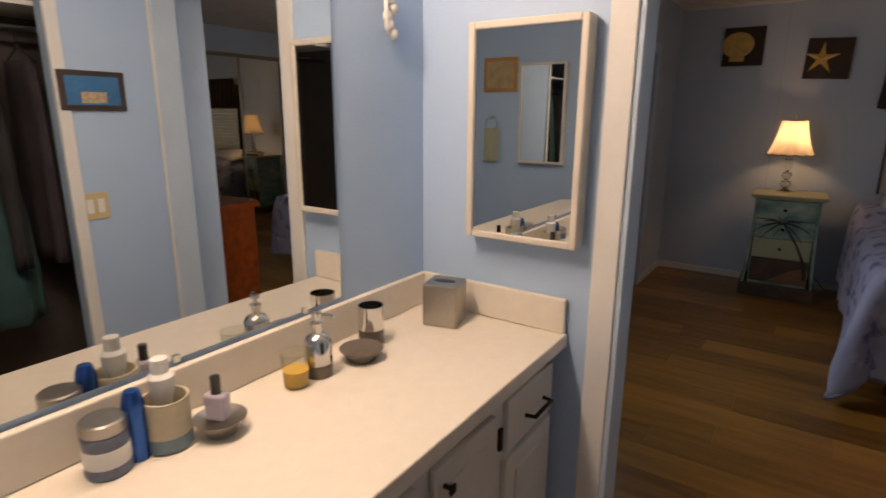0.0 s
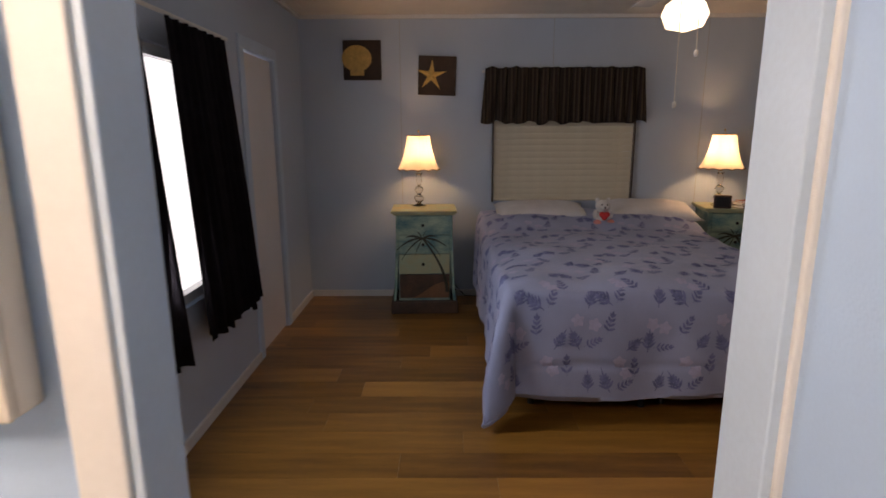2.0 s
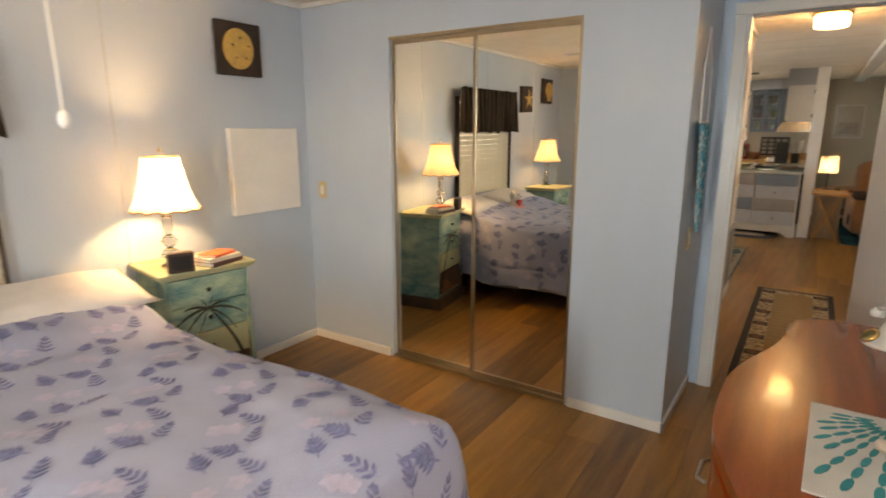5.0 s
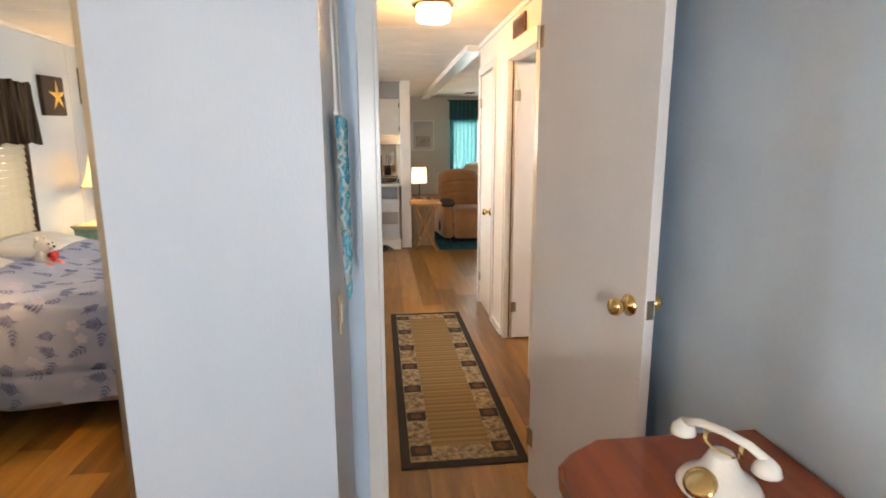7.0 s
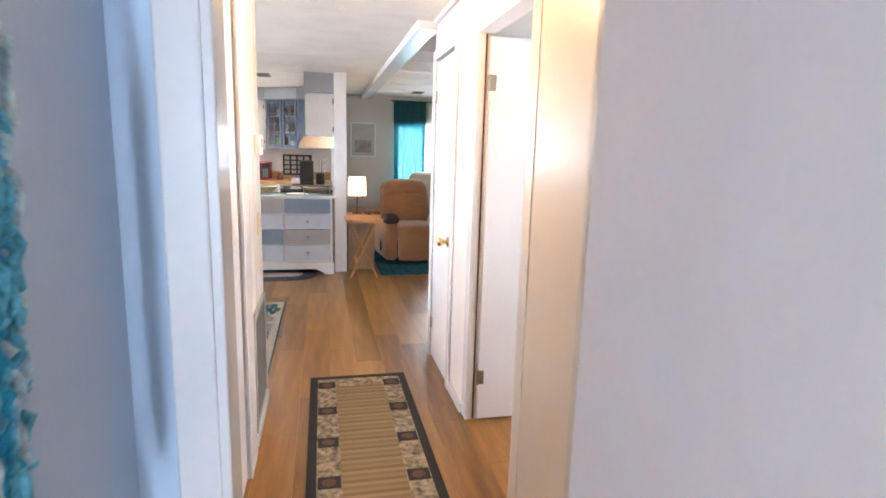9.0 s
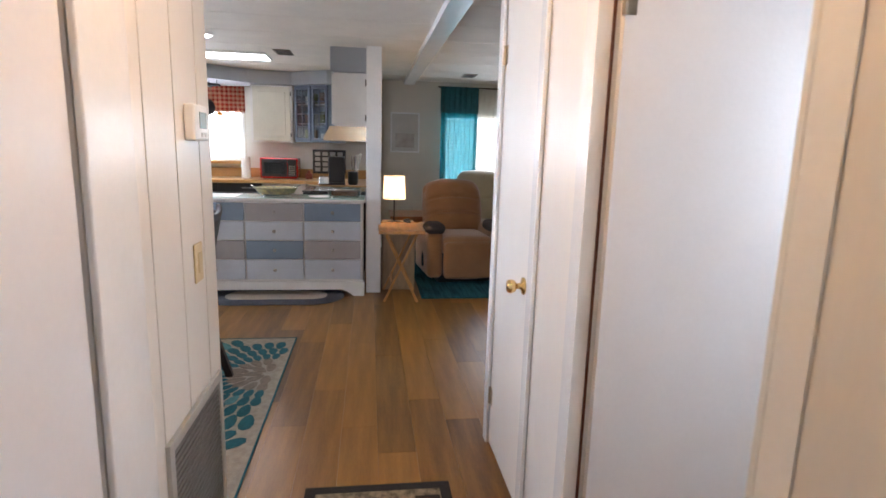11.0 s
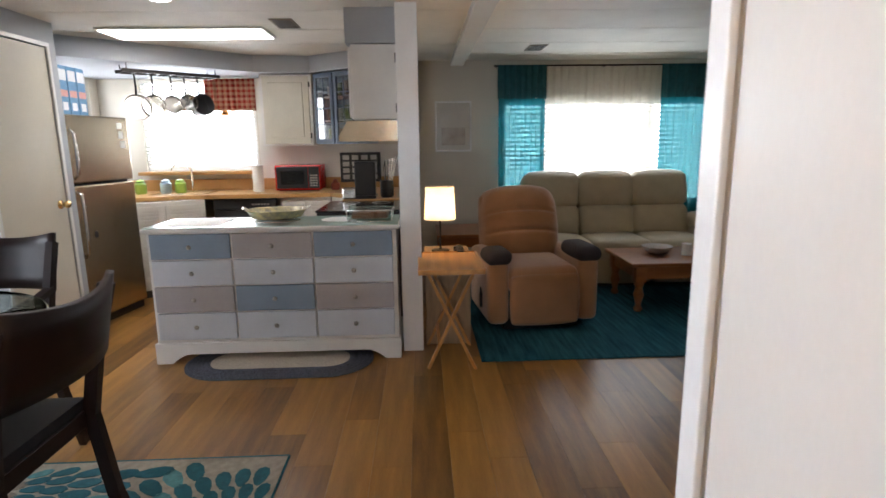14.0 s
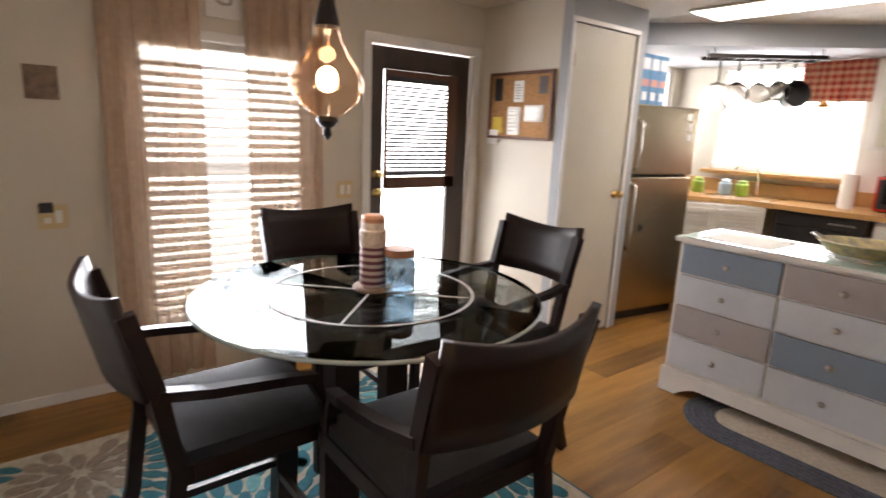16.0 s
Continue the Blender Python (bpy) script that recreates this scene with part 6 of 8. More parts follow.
# things on the dresser
dish = thing("casserole_dish", "floral ceramic baking dish with handles on a wire stand", "baking dish", (9.98, 3.28, 0.917), -80)
bm = bmesh.new()
lathe(bm, [(0.10, 0.02), (0.13, 0.03), (0.155, 0.075), (0.165, 0.078), (0.16, 0.085), (0.145, 0.075), (0.12, 0.035), (0.0001, 0.028)], 28, wave=lambda r, z, a: (r * (1.12 if abs(math.cos(a)) > 0 else 1) * (1 + 0.12 * math.cos(2 * a)), z))
part("dish", bm, mat("floral_glaze", (0.62, 0.58, 0.48), 0.25, var=0.5, scale=28, col2=(0.5, 0.42, 0.2), bump=0.02), dish, smooth=True)
bm = bmesh.new()
for sx in (-1, 1):
    tube(bm, [(sx * 0.17, -0.04, 0.075), (sx * 0.22, -0.03, 0.10), (sx * 0.22, 0.03, 0.10), (sx * 0.17, 0.04, 0.075)], 0.005, 8)
tube(bm, [(0.15 * math.cos(a * 0.2618), 0.11 * math.sin(a * 0.2618), 0.004) for a in range(25)], 0.004, 6)
for a in (0.6, 2.5, 3.8, 5.6):
    tube(bm, [(0.15 * math.cos(a), 0.11 * math.sin(a), 0.004), (0.13 * math.cos(a), 0.1 * math.sin(a), 0.03)], 0.003, 6)
part("wire_stand", bm, CHROME, dish, "chrome wire stand with handles", True)
dish = thing("glass_baking_dish", "rectangular glass dish with brown food on a trivet", "baking dish", (9.93, 2.64, 0.917), -90)
bm = bmesh.new()
box(bm, -0.12, 0.12, -0.08, 0.08, 0.02, 0.065, 0.015)
part("food", bm, mat("baked_brown", (0.22, 0.08, 0.03), 0.6, var=0.35, scale=40, bump=0.3, bscale=60), dish, "browned food")
bm = bmesh.new()
box(bm, -0.135, 0.135, -0.095, 0.095, 0.012, 0.018, 0.002)
for x0, x1, y0, y1 in ((-0.14, 0.14, -0.1, -0.094), (-0.14, 0.14, 0.094, 0.1), (-0.14, -0.134, -0.094, 0.094), (0.134, 0.14, -0.094, 0.094)):
    box(bm, x0, x1, y0, y1, 0.018, 0.095, 0.002)
g = part("glass", bm, thin_pane("dish_glass", (0.85, 0.9, 0.88)), dish)
bm = bmesh.new()
for zz, e in ((0.004, 0.0), (0.08, 0.008)):
    tube(bm, [((0.142 + e) * sx, (0.102 + e) * sy, zz) for sx, sy in ((-1, -1), (1, -1), (1, 1), (-1, 1), (-1, -1))], 0.004, 6)
for sx in (-1, 1):
    for sy in (-1, 1):
        tube(bm, [(0.142 * sx, 0.102 * sy, 0.004), (0.15 * sx, 0.11 * sy, 0.08)], 0.003, 6)
part("wire_stand", bm, CHROME, dish, "chrome wire stand", True)
bm = bmesh.new()
lathe(bm, [(0.0001, 0), (0.12, 0), (0.125, 0.003), (0.0001, 0.004)], 30, wave=lambda r, z, a: (r * (1 + 0.03 * math.cos(18 * a)), z))
doily = tagged(part("doily", bm, PAPER, smooth=False), "round white lace doily on the glass top", "doily")
doily.matrix_world = pose(10.0, 2.86, 0.917)
tagged(bx("paper_sheet", PAPER, None, 9.80, 10.15, 3.62, 3.98, 0.9165, 0.918), "white paper sheet lying on the dresser", "paper")

# refrigerator: faces -y
fr = thing("refrigerator", "stainless top-freezer refrigerator with black sides", "refrigerator", (10.44, 4.94, 0), -9)
bx("body", BLACK, fr, 0.0, 0.76, 0.06, 0.74, 0.02, 1.68, 0.008)
for z0, z1 in ((0.07, 1.14), (1.155, 1.675)):
    dr = bx("door", STEEL, fr, 0.03, 0.76, 0.0, 0.055, z0, z1, 0.012)
    bm = bmesh.new()
    if z0 > 1:
        tube(bm, [(0.09, 0.0, z0 + 0.04), (0.085, -0.045, z0 + 0.07), (0.085, -0.05, z0 + 0.25), (0.09, -0.04, z0 + 0.38), (0.095, 0.0, z0 + 0.42)], 0.012, 10)
    else:
        tube(bm, [(0.09, 0.0, z1 - 0.04), (0.085, -0.045, z1 - 0.07), (0.085, -0.05, z1 - 0.35), (0.09, -0.04, z1 - 0.52), (0.095, 0.0, z1 - 0.56)], 0.012, 10)
    part("handle", bm, CHROME, dr, "curved steel handle", True)
bx("kick_plate", BLACK, fr, 0.02, 0.74, 0.03, 0.06, 0.0, 0.065)
for x in (0.05, 0.7):
    bx("foot", BLACK, fr, x - 0.02, x + 0.02, 0.6, 0.65, 0, 0.02)
fr_m = pose(10.44, 4.94, 0, 0, 0, -9)
for k, (x, z, w, h) in enumerate(((0.62, 1.58, 0.06, 0.05), (0.63, 1.5, 0.05, 0.06), (0.64, 1.42, 0.06, 0.06), (0.22, 0.72, 0.035, 0.05))):
    bm = bmesh.new()
    box(bm, x, x + w, -0.0035, -0.0005, z, z + h, 0.0008)
    ob = part("magnet", bm, PAPER if k < 3 else BLACK)
    ob.matrix_world = fr_m
    tagged(ob, "small paper note held on the refrigerator" if k < 3 else "small black magnet on the refrigerator", "magnet", "fridge magnets")
CART = mat("carton_blue", (0.10, 0.24, 0.42), 0.5, var=0.25, scale=20)
CART2 = mat("carton_white", (0.70, 0.72, 0.74), 0.5)
CART3 = mat("carton_pink", (0.6, 0.3, 0.25), 0.5, var=0.3)
for k in range(4):
    c = thing("drink_carton", "tall blue and white printed carton on the refrigerator", "carton", (10.52 + k * 0.115, 5.02, 1.681), group="cartons on the refrigerator")
    bx("carton", CART, c, -0.052, 0.052, -0.04, 0.04, 0, 0.36, 0.002)
    bx("label", CART2, c, -0.045, 0.045, -0.0412, -0.0402, 0.25, 0.33)
    bx("label", CART3, c, -0.045, 0.045, -0.0412, -0.0402, 0.13, 0.18)
    bx("label", CART2, c, -0.03, 0.03, -0.0412, -0.0402, 0.03, 0.09)
flush_door("door_6", "closed white pantry door with brass knob", (9.662, 4.895, 0), 0, 0.655, 2.11, knob_x=0.585, knob_z=1.03, material=mat("pantry_cream", (0.60, 0.56, 0.47), 0.4, var=0.05, scale=3, bump=0.03), both=False)
casing("door_casing", wall_pantry, "y", 4.872, 9.665, 10.32, 2.115, 0.03, -0.01, TRIM)

# counters and lower cabinets
LAM = mat("butcher_block_laminate", (0.50, 0.28, 0.10), 0.3, var=0.2, scale=5, bump=0.02, stretch=(6, 0.8, 1))
CT = 0.955
top_out = [(11.26, 5.67), (11.26, 5.02), (11.5, 4.98), (11.70, 4.6), (11.72, 3.2), (11.50, 2.98), (11.02, 2.98), (11.02, 2.44), (12.34, 2.44), (12.34, 5.67)]
bm = bmesh.new()
slab(bm, top_out, CT - 0.04, CT)
bmesh.ops.triangulate(bm, faces=[f for f in bm.faces if len(f.verts) > 4])
ktop = tagged(part("kitchen_countertop", bm, LAM), "butcher block laminate kitchen countertop", "countertop")
bm = bmesh.new()
box(bm, 12.325, 12.345, 2.45, 5.66, CT, CT + 0.12, 0.003)
box(bm, 11.27, 12.32, 5.655, 5.675, CT, CT + 0.12, 0.003)
part("backsplash", bm, LAM, ktop)


def louver_cab(label, x0, y0, x1, y1, doors=2, vertical=False):
    """A base cabinet on the line (x0, y0) to (x1, y1), seen with its doors louvred."""
    L = math.hypot(x1 - x0, y1 - y0)
    ang = math.degrees(math.atan2(y1 - y0, x1 - x0))
    t = thing("base_cabinet", label, "cabinet", (x0, y0, 0), ang, group="kitchen base cabinets")
    bx("body", CAB_WHITE, t, 0, L, 0.02, 0.5, 0.08, CT - 0.045)
    bx("plinth", BLACK, t, 0, L, 0.06, 0.5, 0, 0.08)
    for k in range(doors):
        a, b = 0.015 + k * L / doors, (k + 1) * L / doors - 0.015
        bm = bmesh.new()
        for p, q, z0, z1 in ((a, a + 0.04, 0.12, CT - 0.08), (b - 0.04, b, 0.12, CT - 0.08), (a + 0.04, b - 0.04, 0.12, 0.16), (a + 0.04, b - 0.04, CT - 0.12, CT - 0.08)):
            box(bm, p, q, 0.0, 0.02, z0, z1, 0.002)
        dr = part("door", bm, CAB_WHITE, t)
        n = 22
        for j in range(n):
            z = 0.17 + (CT - 0.30) * j / (n - 1)
            s = bx("slat", CAB_WHITE, dr, a + 0.04, b - 0.04, 0.004, 0.016, z, z + 0.022, 0.002)
    return t


louver_cab("white louvred base cabinet under the sink", 11.28, 5.04, 11.70, 4.42, 2)
louver_cab("white louvred base cabinet beside the dishwasher", 11.74, 3.70, 11.74, 3.2, 2)
louver_cab("white louvred corner base cabinet", 11.72, 3.2, 11.5, 3.0, 1)
dw = thing("dishwasher", "black built-in dishwasher under the counter", "dishwasher", (11.74, 4.36, 0), -90)
bx("door", BLACK, dw, 0, 0.62, 0.0, 0.05, 0.1, CT - 0.16, 0.005)
bx("control_panel", BLACK, dw, 0, 0.62, -0.006, 0.05, CT - 0.155, CT - 0.045, 0.004)
bx("plinth", BLACK, dw, 0, 0.62, 0.06, 0.5, 0.0, 0.1)
bm = bmesh.new()
for k in range(6):
    box(bm, 0.38 + k * 0.03, 0.40 + k * 0.03, -0.0075, -0.006, CT - 0.11, CT - 0.095)
part("button_row", bm, PEWTER, dw, kind="stuff")
st = thing("kitchen_range", "black glass-top electric range", "stove", (10.28, 2.45, 0))
bx("body", BLACK, st, 0.0, 0.72, 0.0, 0.62, 0.02, 0.93, 0.006)
bx("cooktop", mat("black_ceramic_glass", (0.01, 0.01, 0.012), 0.06), st, -0.005, 0.725, 0.0, 0.63, 0.931, 0.945, 0.004)
bx("feet", BLACK, st, 0.03, 0.69, 0.03, 0.58, 0, 0.02)
for cx, cy, r in ((0.18, 0.18, 0.09), (0.53, 0.18, 0.075), (0.18, 0.45, 0.075), (0.53, 0.45, 0.09)):
    bm = bmesh.new()
    tube(bm, [(cx + r * math.cos(a * 0.2618), cy + r * math.sin(a * 0.2618), 0.9455) for a in range(25)], 0.002, 5)
    part("burner_ring", bm, PEWTER, st)
# hood and upper cabinets
uc = thing("upper_cabinet", "white upper cabinet over the range hood", "cabinet", (10.0, 2.44, 0))
bx("body", D_WHITE, uc, 0, 0.75, 0, 0.30, 1.585, 2.065, 0.004)
for k in range(2):
    bx("door", D_WHITE, uc, 0.01 + k * 0.37, 0.365 + k * 0.37, 0.30, 0.32, 1.6, 2.05, 0.004)
for z in (1.66, 1.98):
    bx("hinge", IRON, uc, -0.004, 0.0, 0.0, 0.012, z - 0.03, z + 0.03)
wall("wall_soffit_range", WALL_GREY, [(9.99, 12.0, 2.43, 2.77, 2.07, H_CEIL)], "grey painted soffit over the range")
hood = thing("range_hood", "stainless under-cabinet range hood", "range hood", (10.0, 2.44, 0))
bm = bmesh.new()
pts = [(0.0, 1.58), (0.34, 1.58), (0.40, 1.47), (0.40, 1.445), (0.0, 1.445)]
a1 = [bm.verts.new((0, y, z)) for y, z in pts]
a2 = [bm.verts.new((0.75, y, z)) for y, z in pts]
bm.faces.new(a1)
bm.faces.new(a2[::-1])
for k in range(5):
    bm.faces.new((a1[k], a1[(k + 1) % 5], a2[(k + 1) % 5], a2[k]))
part("canopy", bm, STEEL, hood)
# white panel behind the counters
WHITE_PANEL = mat("white_wall_panel", (0.70, 0.68, 0.63), 0.3, var=0.04, scale=4, bump=0.02)
bx("backsplash_panel", WHITE_PANEL, wall_far, 12.342, 12.349, 2.445, 4.03, CT + 0.121, 1.42)
bx("backsplash_panel", WHITE_PANEL, wall_far, 12.342, 12.349, 3.905, 4.03, 1.421, 2.125)
bx("backsplash_panel", WHITE_PANEL, wall_part, 10.76, 12.32, 2.4325, 2.438, CT + 0.001, 2.065)
# soffit round the kitchen
bm = bmesh.new()
so = [(10.42, 5.1), (10.78, 5.1), (11.86, 3.9), (11.95, 3.38), (11.62, 2.92), (11.62, 2.775), (12.345, 2.775), (12.345, 5.675), (10.42, 5.675)]
slab(bm, so, 2.13, H_CEIL - 0.001)
bmesh.ops.triangulate(bm, faces=[f for f in bm.faces if len(f.verts) > 4])
tagged(part("wall_soffit", bm, WALL_GREY), "grey painted angled kitchen soffit", "wall", kind="structure")


def raised_cab(label, at, rz, w, z0, z1, dp, material, glass=False):
    t = thing("wall_cabinet", label, "cabinet", at, rz, group="kitchen wall cabinets")
    if glass:
        bm = bmesh.new()
        for b in ((0, 0.018, 0.02, dp, z0, z1), (w - 0.018, w, 0.02, dp, z0, z1), (0.018, w - 0.018, dp - 0.012, dp, z0, z1),
                  (0.018, w - 0.018, 0.02, dp - 0.012, z0, z0 + 0.018), (0.018, w - 0.018, 0.02, dp - 0.012, z1 - 0.018, z1)):
            box(bm, *b)
        part("body", bm, material, t)
        for k in (1, 2):
            bx("shelf", TRIM, t, 0.02, w - 0.02, 0.05, dp - 0.014, z0 + k * (z1 - z0) / 3 - 0.007, z0 + k * (z1 - z0) / 3 + 0.007)
    else:
        bx("body", material, t, 0, w, 0.02, dp, z0, z1, 0.003)
    if not glass:
        bm = bmesh.new()
        box(bm, 0.03, w - 0.03, 0.0, 0.02, z0 + 0.02, z1 - 0.02, 0.004)
        box(bm, 0.09, w - 0.09, -0.008, 0.002, z0 + 0.08, z1 - 0.08, 0.006)
        dr = part("door", bm, mat("cream_cabinet_door", (0.60, 0.57, 0.48), 0.4, var=0.05), t)
        for z in (z0 + 0.1, z1 - 0.1):
            bx("hinge", IRON, dr, w - 0.03, w - 0.018, -0.003, 0.02, z - 0.025, z + 0.025, 0.001)
    else:
        n = 2
        for k in range(n):
            a, b = 0.01 + k * w / n, (k + 1) * w / n - 0.01
            bm = bmesh.new()
            for p, q, y0, y1 in ((a, a + 0.035, z0 + 0.01, z1 - 0.01), (b - 0.035, b, z0 + 0.01, z1 - 0.01), (a + 0.035, b - 0.035, z0 + 0.01, z0 + 0.05), (a + 0.035, b - 0.035, z1 - 0.05, z1 - 0.01)):
                box(bm, p, q, -0.004, 0.018, y0, y1, 0.002)
            dr = part("door", bm, mat("navy_door", (0.05, 0.07, 0.11), 0.4), t, "dark blue framed glass door")
            g = bx("pane", thin_pane("cabinet_glass", (0.82, 0.86, 0.86), 0.16), dr, a + 0.035, b - 0.035, 0.004, 0.007, z0 + 0.05, z1 - 0.05)
            g.visible_shadow = False
            bm = bmesh.new()
            box(bm, (a + b) / 2 - 0.005, (a + b) / 2 + 0.005, -0.002, 0.003, z0 + 0.05, z1 - 0.05)
            for j in (1, 2, 3):
                zc = z0 + 0.05 + j * (z1 - z0 - 0.1) / 4
                box(bm, a + 0.035, b - 0.035, -0.0025, 0.0035, zc - 0.005, zc + 0.005)
            part("muntin", bm, bpy.data.materials["navy_door"], dr, "dark blue glazing bars")
    return t


raised_cab("cream raised-panel wall cabinet", (12.0, 3.90, 0), -90, 0.52, 1.42, 2.125, 0.33, D_WHITE)
raised_cab("dark blue glass-fronted corner wall cabinet", (11.98, 3.36, 0), -127, 0.56, 1.43, 2.125, 0.33, D_BLUE, True)
WARES = [mat("olive_glass", (0.16, 0.20, 0.05), 0.12), mat("brown_stoneware", (0.25, 0.13, 0.06), 0.35), WHITE_GLAZE]
cab_m = pose(11.98, 3.36, 0, 0, 0, -127)
rnd = random.Random(17)
for k in range(3):
    for j in range(4):
        at = cab_m @ Vector((0.09 + 0.125 * j + rnd.uniform(-0.01, 0.01), 0.15, 1.43 + k * 0.2317 + (0.0185 if k == 0 else 0.0075)))
        hh, rr = rnd.uniform(0.09, 0.15), rnd.uniform(0.03, 0.042)
        lathe_thing("glass_tumbler", ("olive green glass tumbler on a cabinet shelf", "brown stoneware cup on a cabinet shelf", "white ceramic cup on a cabinet shelf")[(k + j) % 3], "glassware", at,
                    [(rr * 0.8, 0), (rr, hh), (rr * 0.92, hh), (rr * 0.72, 0.008), (0.0001, 0.008)], WARES[(k + j) % 3], 16, group="glassware in the cabinet")
# counter things
mw = thing("microwave", "red and black countertop microwave", "microwave", (11.98, 3.80, CT), -90)
REDP = mat("red_enamel", (0.50, 0.015, 0.012), 0.25)
bx("case", REDP, mw, 0, 0.47, 0.0, 0.32, 0.01, 0.27, 0.012)
bx("door", BLACK, mw, 0.02, 0.34, -0.008, 0.001, 0.03, 0.25, 0.004)
bx("window", mat("smoked_glass", (0.01, 0.01, 0.01), 0.05), mw, 0.06, 0.30, -0.0095, -0.008, 0.07, 0.21)
bx("keypad", BLACK, mw, 0.345, 0.455, -0.008, 0.001, 0.03, 0.25, 0.003)
for r in range(5):
    for c in range(3):
        bx("key", PEWTER, mw, 0.362 + c * 0.028, 0.382 + c * 0.028, -0.0095, -0.008, 0.05 + r * 0.026, 0.066 + r * 0.026)
bx("feet", BLACK, mw, 0.03, 0.44, 0.03, 0.29, 0, 0.01)
lathe_thing("paper_towel_roll", "white paper towel roll standing on the counter", "paper towel", (12.02, 3.98, CT), [(0.055, 0), (0.055, 0.27), (0.018, 0.27), (0.018, 0.2)], PAPER)
lathe_thing("cookie_jar", "small red-brown jar with lid", "jar", (12.1, 3.2, CT), [(0.04, 0), (0.05, 0.03), (0.045, 0.07), (0.025, 0.085), (0.025, 0.1), (0.0001, 0.115)], mat("red_clay", (0.22, 0.05, 0.03), 0.3))
wh = thing("wall_rack", "black wooden wall rack with square panels", "rack", (12.32, 2.95, 1.02), -90)
bx("frame", BLACK, wh, -0.22, 0.22, -0.02, 0.0, 0, 0.32, 0.004)
for r in range(4):
    for c in range(4):
        bx("panel", PEWTER, wh, -0.19 + c * 0.1, -0.12 + c * 0.1, -0.024, -0.02, 0.03 + r * 0.07, 0.08 + r * 0.07, 0.002)
cr = thing("utensil_crock", "dark crock filled with kitchen utensils", "utensil holder", (11.16, 2.6, CT))
bm = bmesh.new()
lathe(bm, [(0.05, 0), (0.06, 0.02), (0.06, 0.15), (0.052, 0.15), (0.05, 0.02)], 20)
part("crock", bm, BLACK, cr, smooth="angle")
rnd = random.Random(5)
for k in range(8):
    bm = bmesh.new()
    a = rnd.uniform(0, 6.28)
    e = (0.09 * math.cos(a), 0.09 * math.sin(a), rnd.uniform(0.26, 0.34))
    tube(bm, [(0.02 * math.cos(a), 0.02 * math.sin(a), 0.02), e], 0.005, 6)
    ball(bm, e, 0.026, (0.8, 0.3, 1.3), 8)
    part("utensil", bm, BLACK if k % 2 else CHROME, cr, smooth=True)
cm = thing("coffee_maker", "black coffee maker beside the range", "coffee maker", (11.12, 2.78, CT), 90)
bx("base", BLACK, cm, -0.09, 0.09, -0.12, 0.1, 0, 0.03, 0.005)
bx("column", BLACK, cm, -0.09, 0.09, 0.02, 0.1, 0.03, 0.32, 0.01)
bx("head", BLACK, cm, -0.09, 0.09, -0.12, 0.02, 0.22, 0.32, 0.01)
tagged(bx("toaster", CHROME, None, 11.0, 11.1, 2.86, 2.98, CT, CT + 0.1, 0.015), "small chrome appliance on the counter", "toaster")
GREENG = mat("lime_glaze", (0.33, 0.50, 0.08), 0.3)
for k, (x, y, m) in enumerate(((11.95, 5.15, GREENG), (12.0, 4.92, mat("pale_blue_glaze", (0.35, 0.48, 0.6), 0.3)), (12.02, 4.78, GREENG))):
    lathe_thing("canister", "green ceramic canister by the sink" if m is GREENG else "pale blue ceramic canister by the sink", "canister", (x, y, CT), [(0.045, 0), (0.055, 0.02), (0.055, 0.1), (0.04, 0.115), (0.042, 0.13), (0.015, 0.145), (0.0001, 0.15)], m, group="sink canisters")
sink = thing("kitchen_sink", "steel sink basin with arched chrome faucet", "sink", (11.98, 4.72, CT))
bm = bmesh.new()
for x0, x1, y0, y1 in ((-0.2, 0.18, -0.28, -0.25), (-0.2, 0.18, 0.25, 0.28), (-0.2, -0.17, -0.25, 0.25), (0.15, 0.18, -0.25, 0.25)):
    box(bm, x0, x1, y0, y1, 0.0, 0.006, 0.002)
part("rim", bm, CHROME, sink)
bm = bmesh.new()
tube(bm, [(0.2, 0.0, 0.0), (0.2, 0.0, 0.22), (0.19, 0.03, 0.29), (0.16, 0.09, 0.31), (0.12, 0.15, 0.28), (0.11, 0.17, 0.23)], 0.011, 10)
part("faucet", bm, CHROME, sink, "arched chrome faucet", True)
bm = bmesh.new()
box(bm, 12.19, 12.345, 4.02, 5.28, 1.13, 1.165, 0.004)
tagged(part("window_shelf", bm, LAM), "wooden sill shelf under the kitchen window", "sill", kind="structure")
# check valances and pot rack
CHECK = banded("red_check_cloth", [(0.36, 0.04, 0.03), (0.55, 0.36, 0.24), (0.30, 0.03, 0.025), (0.50, 0.30, 0.2)], 1, 0.11, check=(2, 0.11, [(0.36, 0.05, 0.035), (0.55, 0.40, 0.28), (0.28, 0.035, 0.03), (0.5, 0.32, 0.22)]), through_amount=0.3)
CHECKX = banded("red_check_cloth_x", [(0.36, 0.04, 0.03), (0.55, 0.36, 0.24), (0.30, 0.03, 0.025), (0.50, 0.30, 0.2)], 0, 0.11, check=(2, 0.11, [(0.36, 0.05, 0.035), (0.55, 0.40, 0.28), (0.28, 0.035, 0.03), (0.5, 0.32, 0.22)]), through_amount=0.3)
kv = thing("check_valance", "red and cream checked kitchen valance", "valance")
bm = bmesh.new()
gathered(bm, 4.02, 4.54, 2.12, 1.79, 0.018, 8, 12.29, "x", seed=3, nu=60)
part("cloth", bm, CHECK, kv, smooth=True, solid=0.003)
kv = thing("check_valance", "red and cream checked valance at the side window", "valance")
bm = bmesh.new()
gathered(bm, 11.3, 11.62, 2.12, 1.7, 0.018, 6, 5.62, "y", seed=6, nu=40)
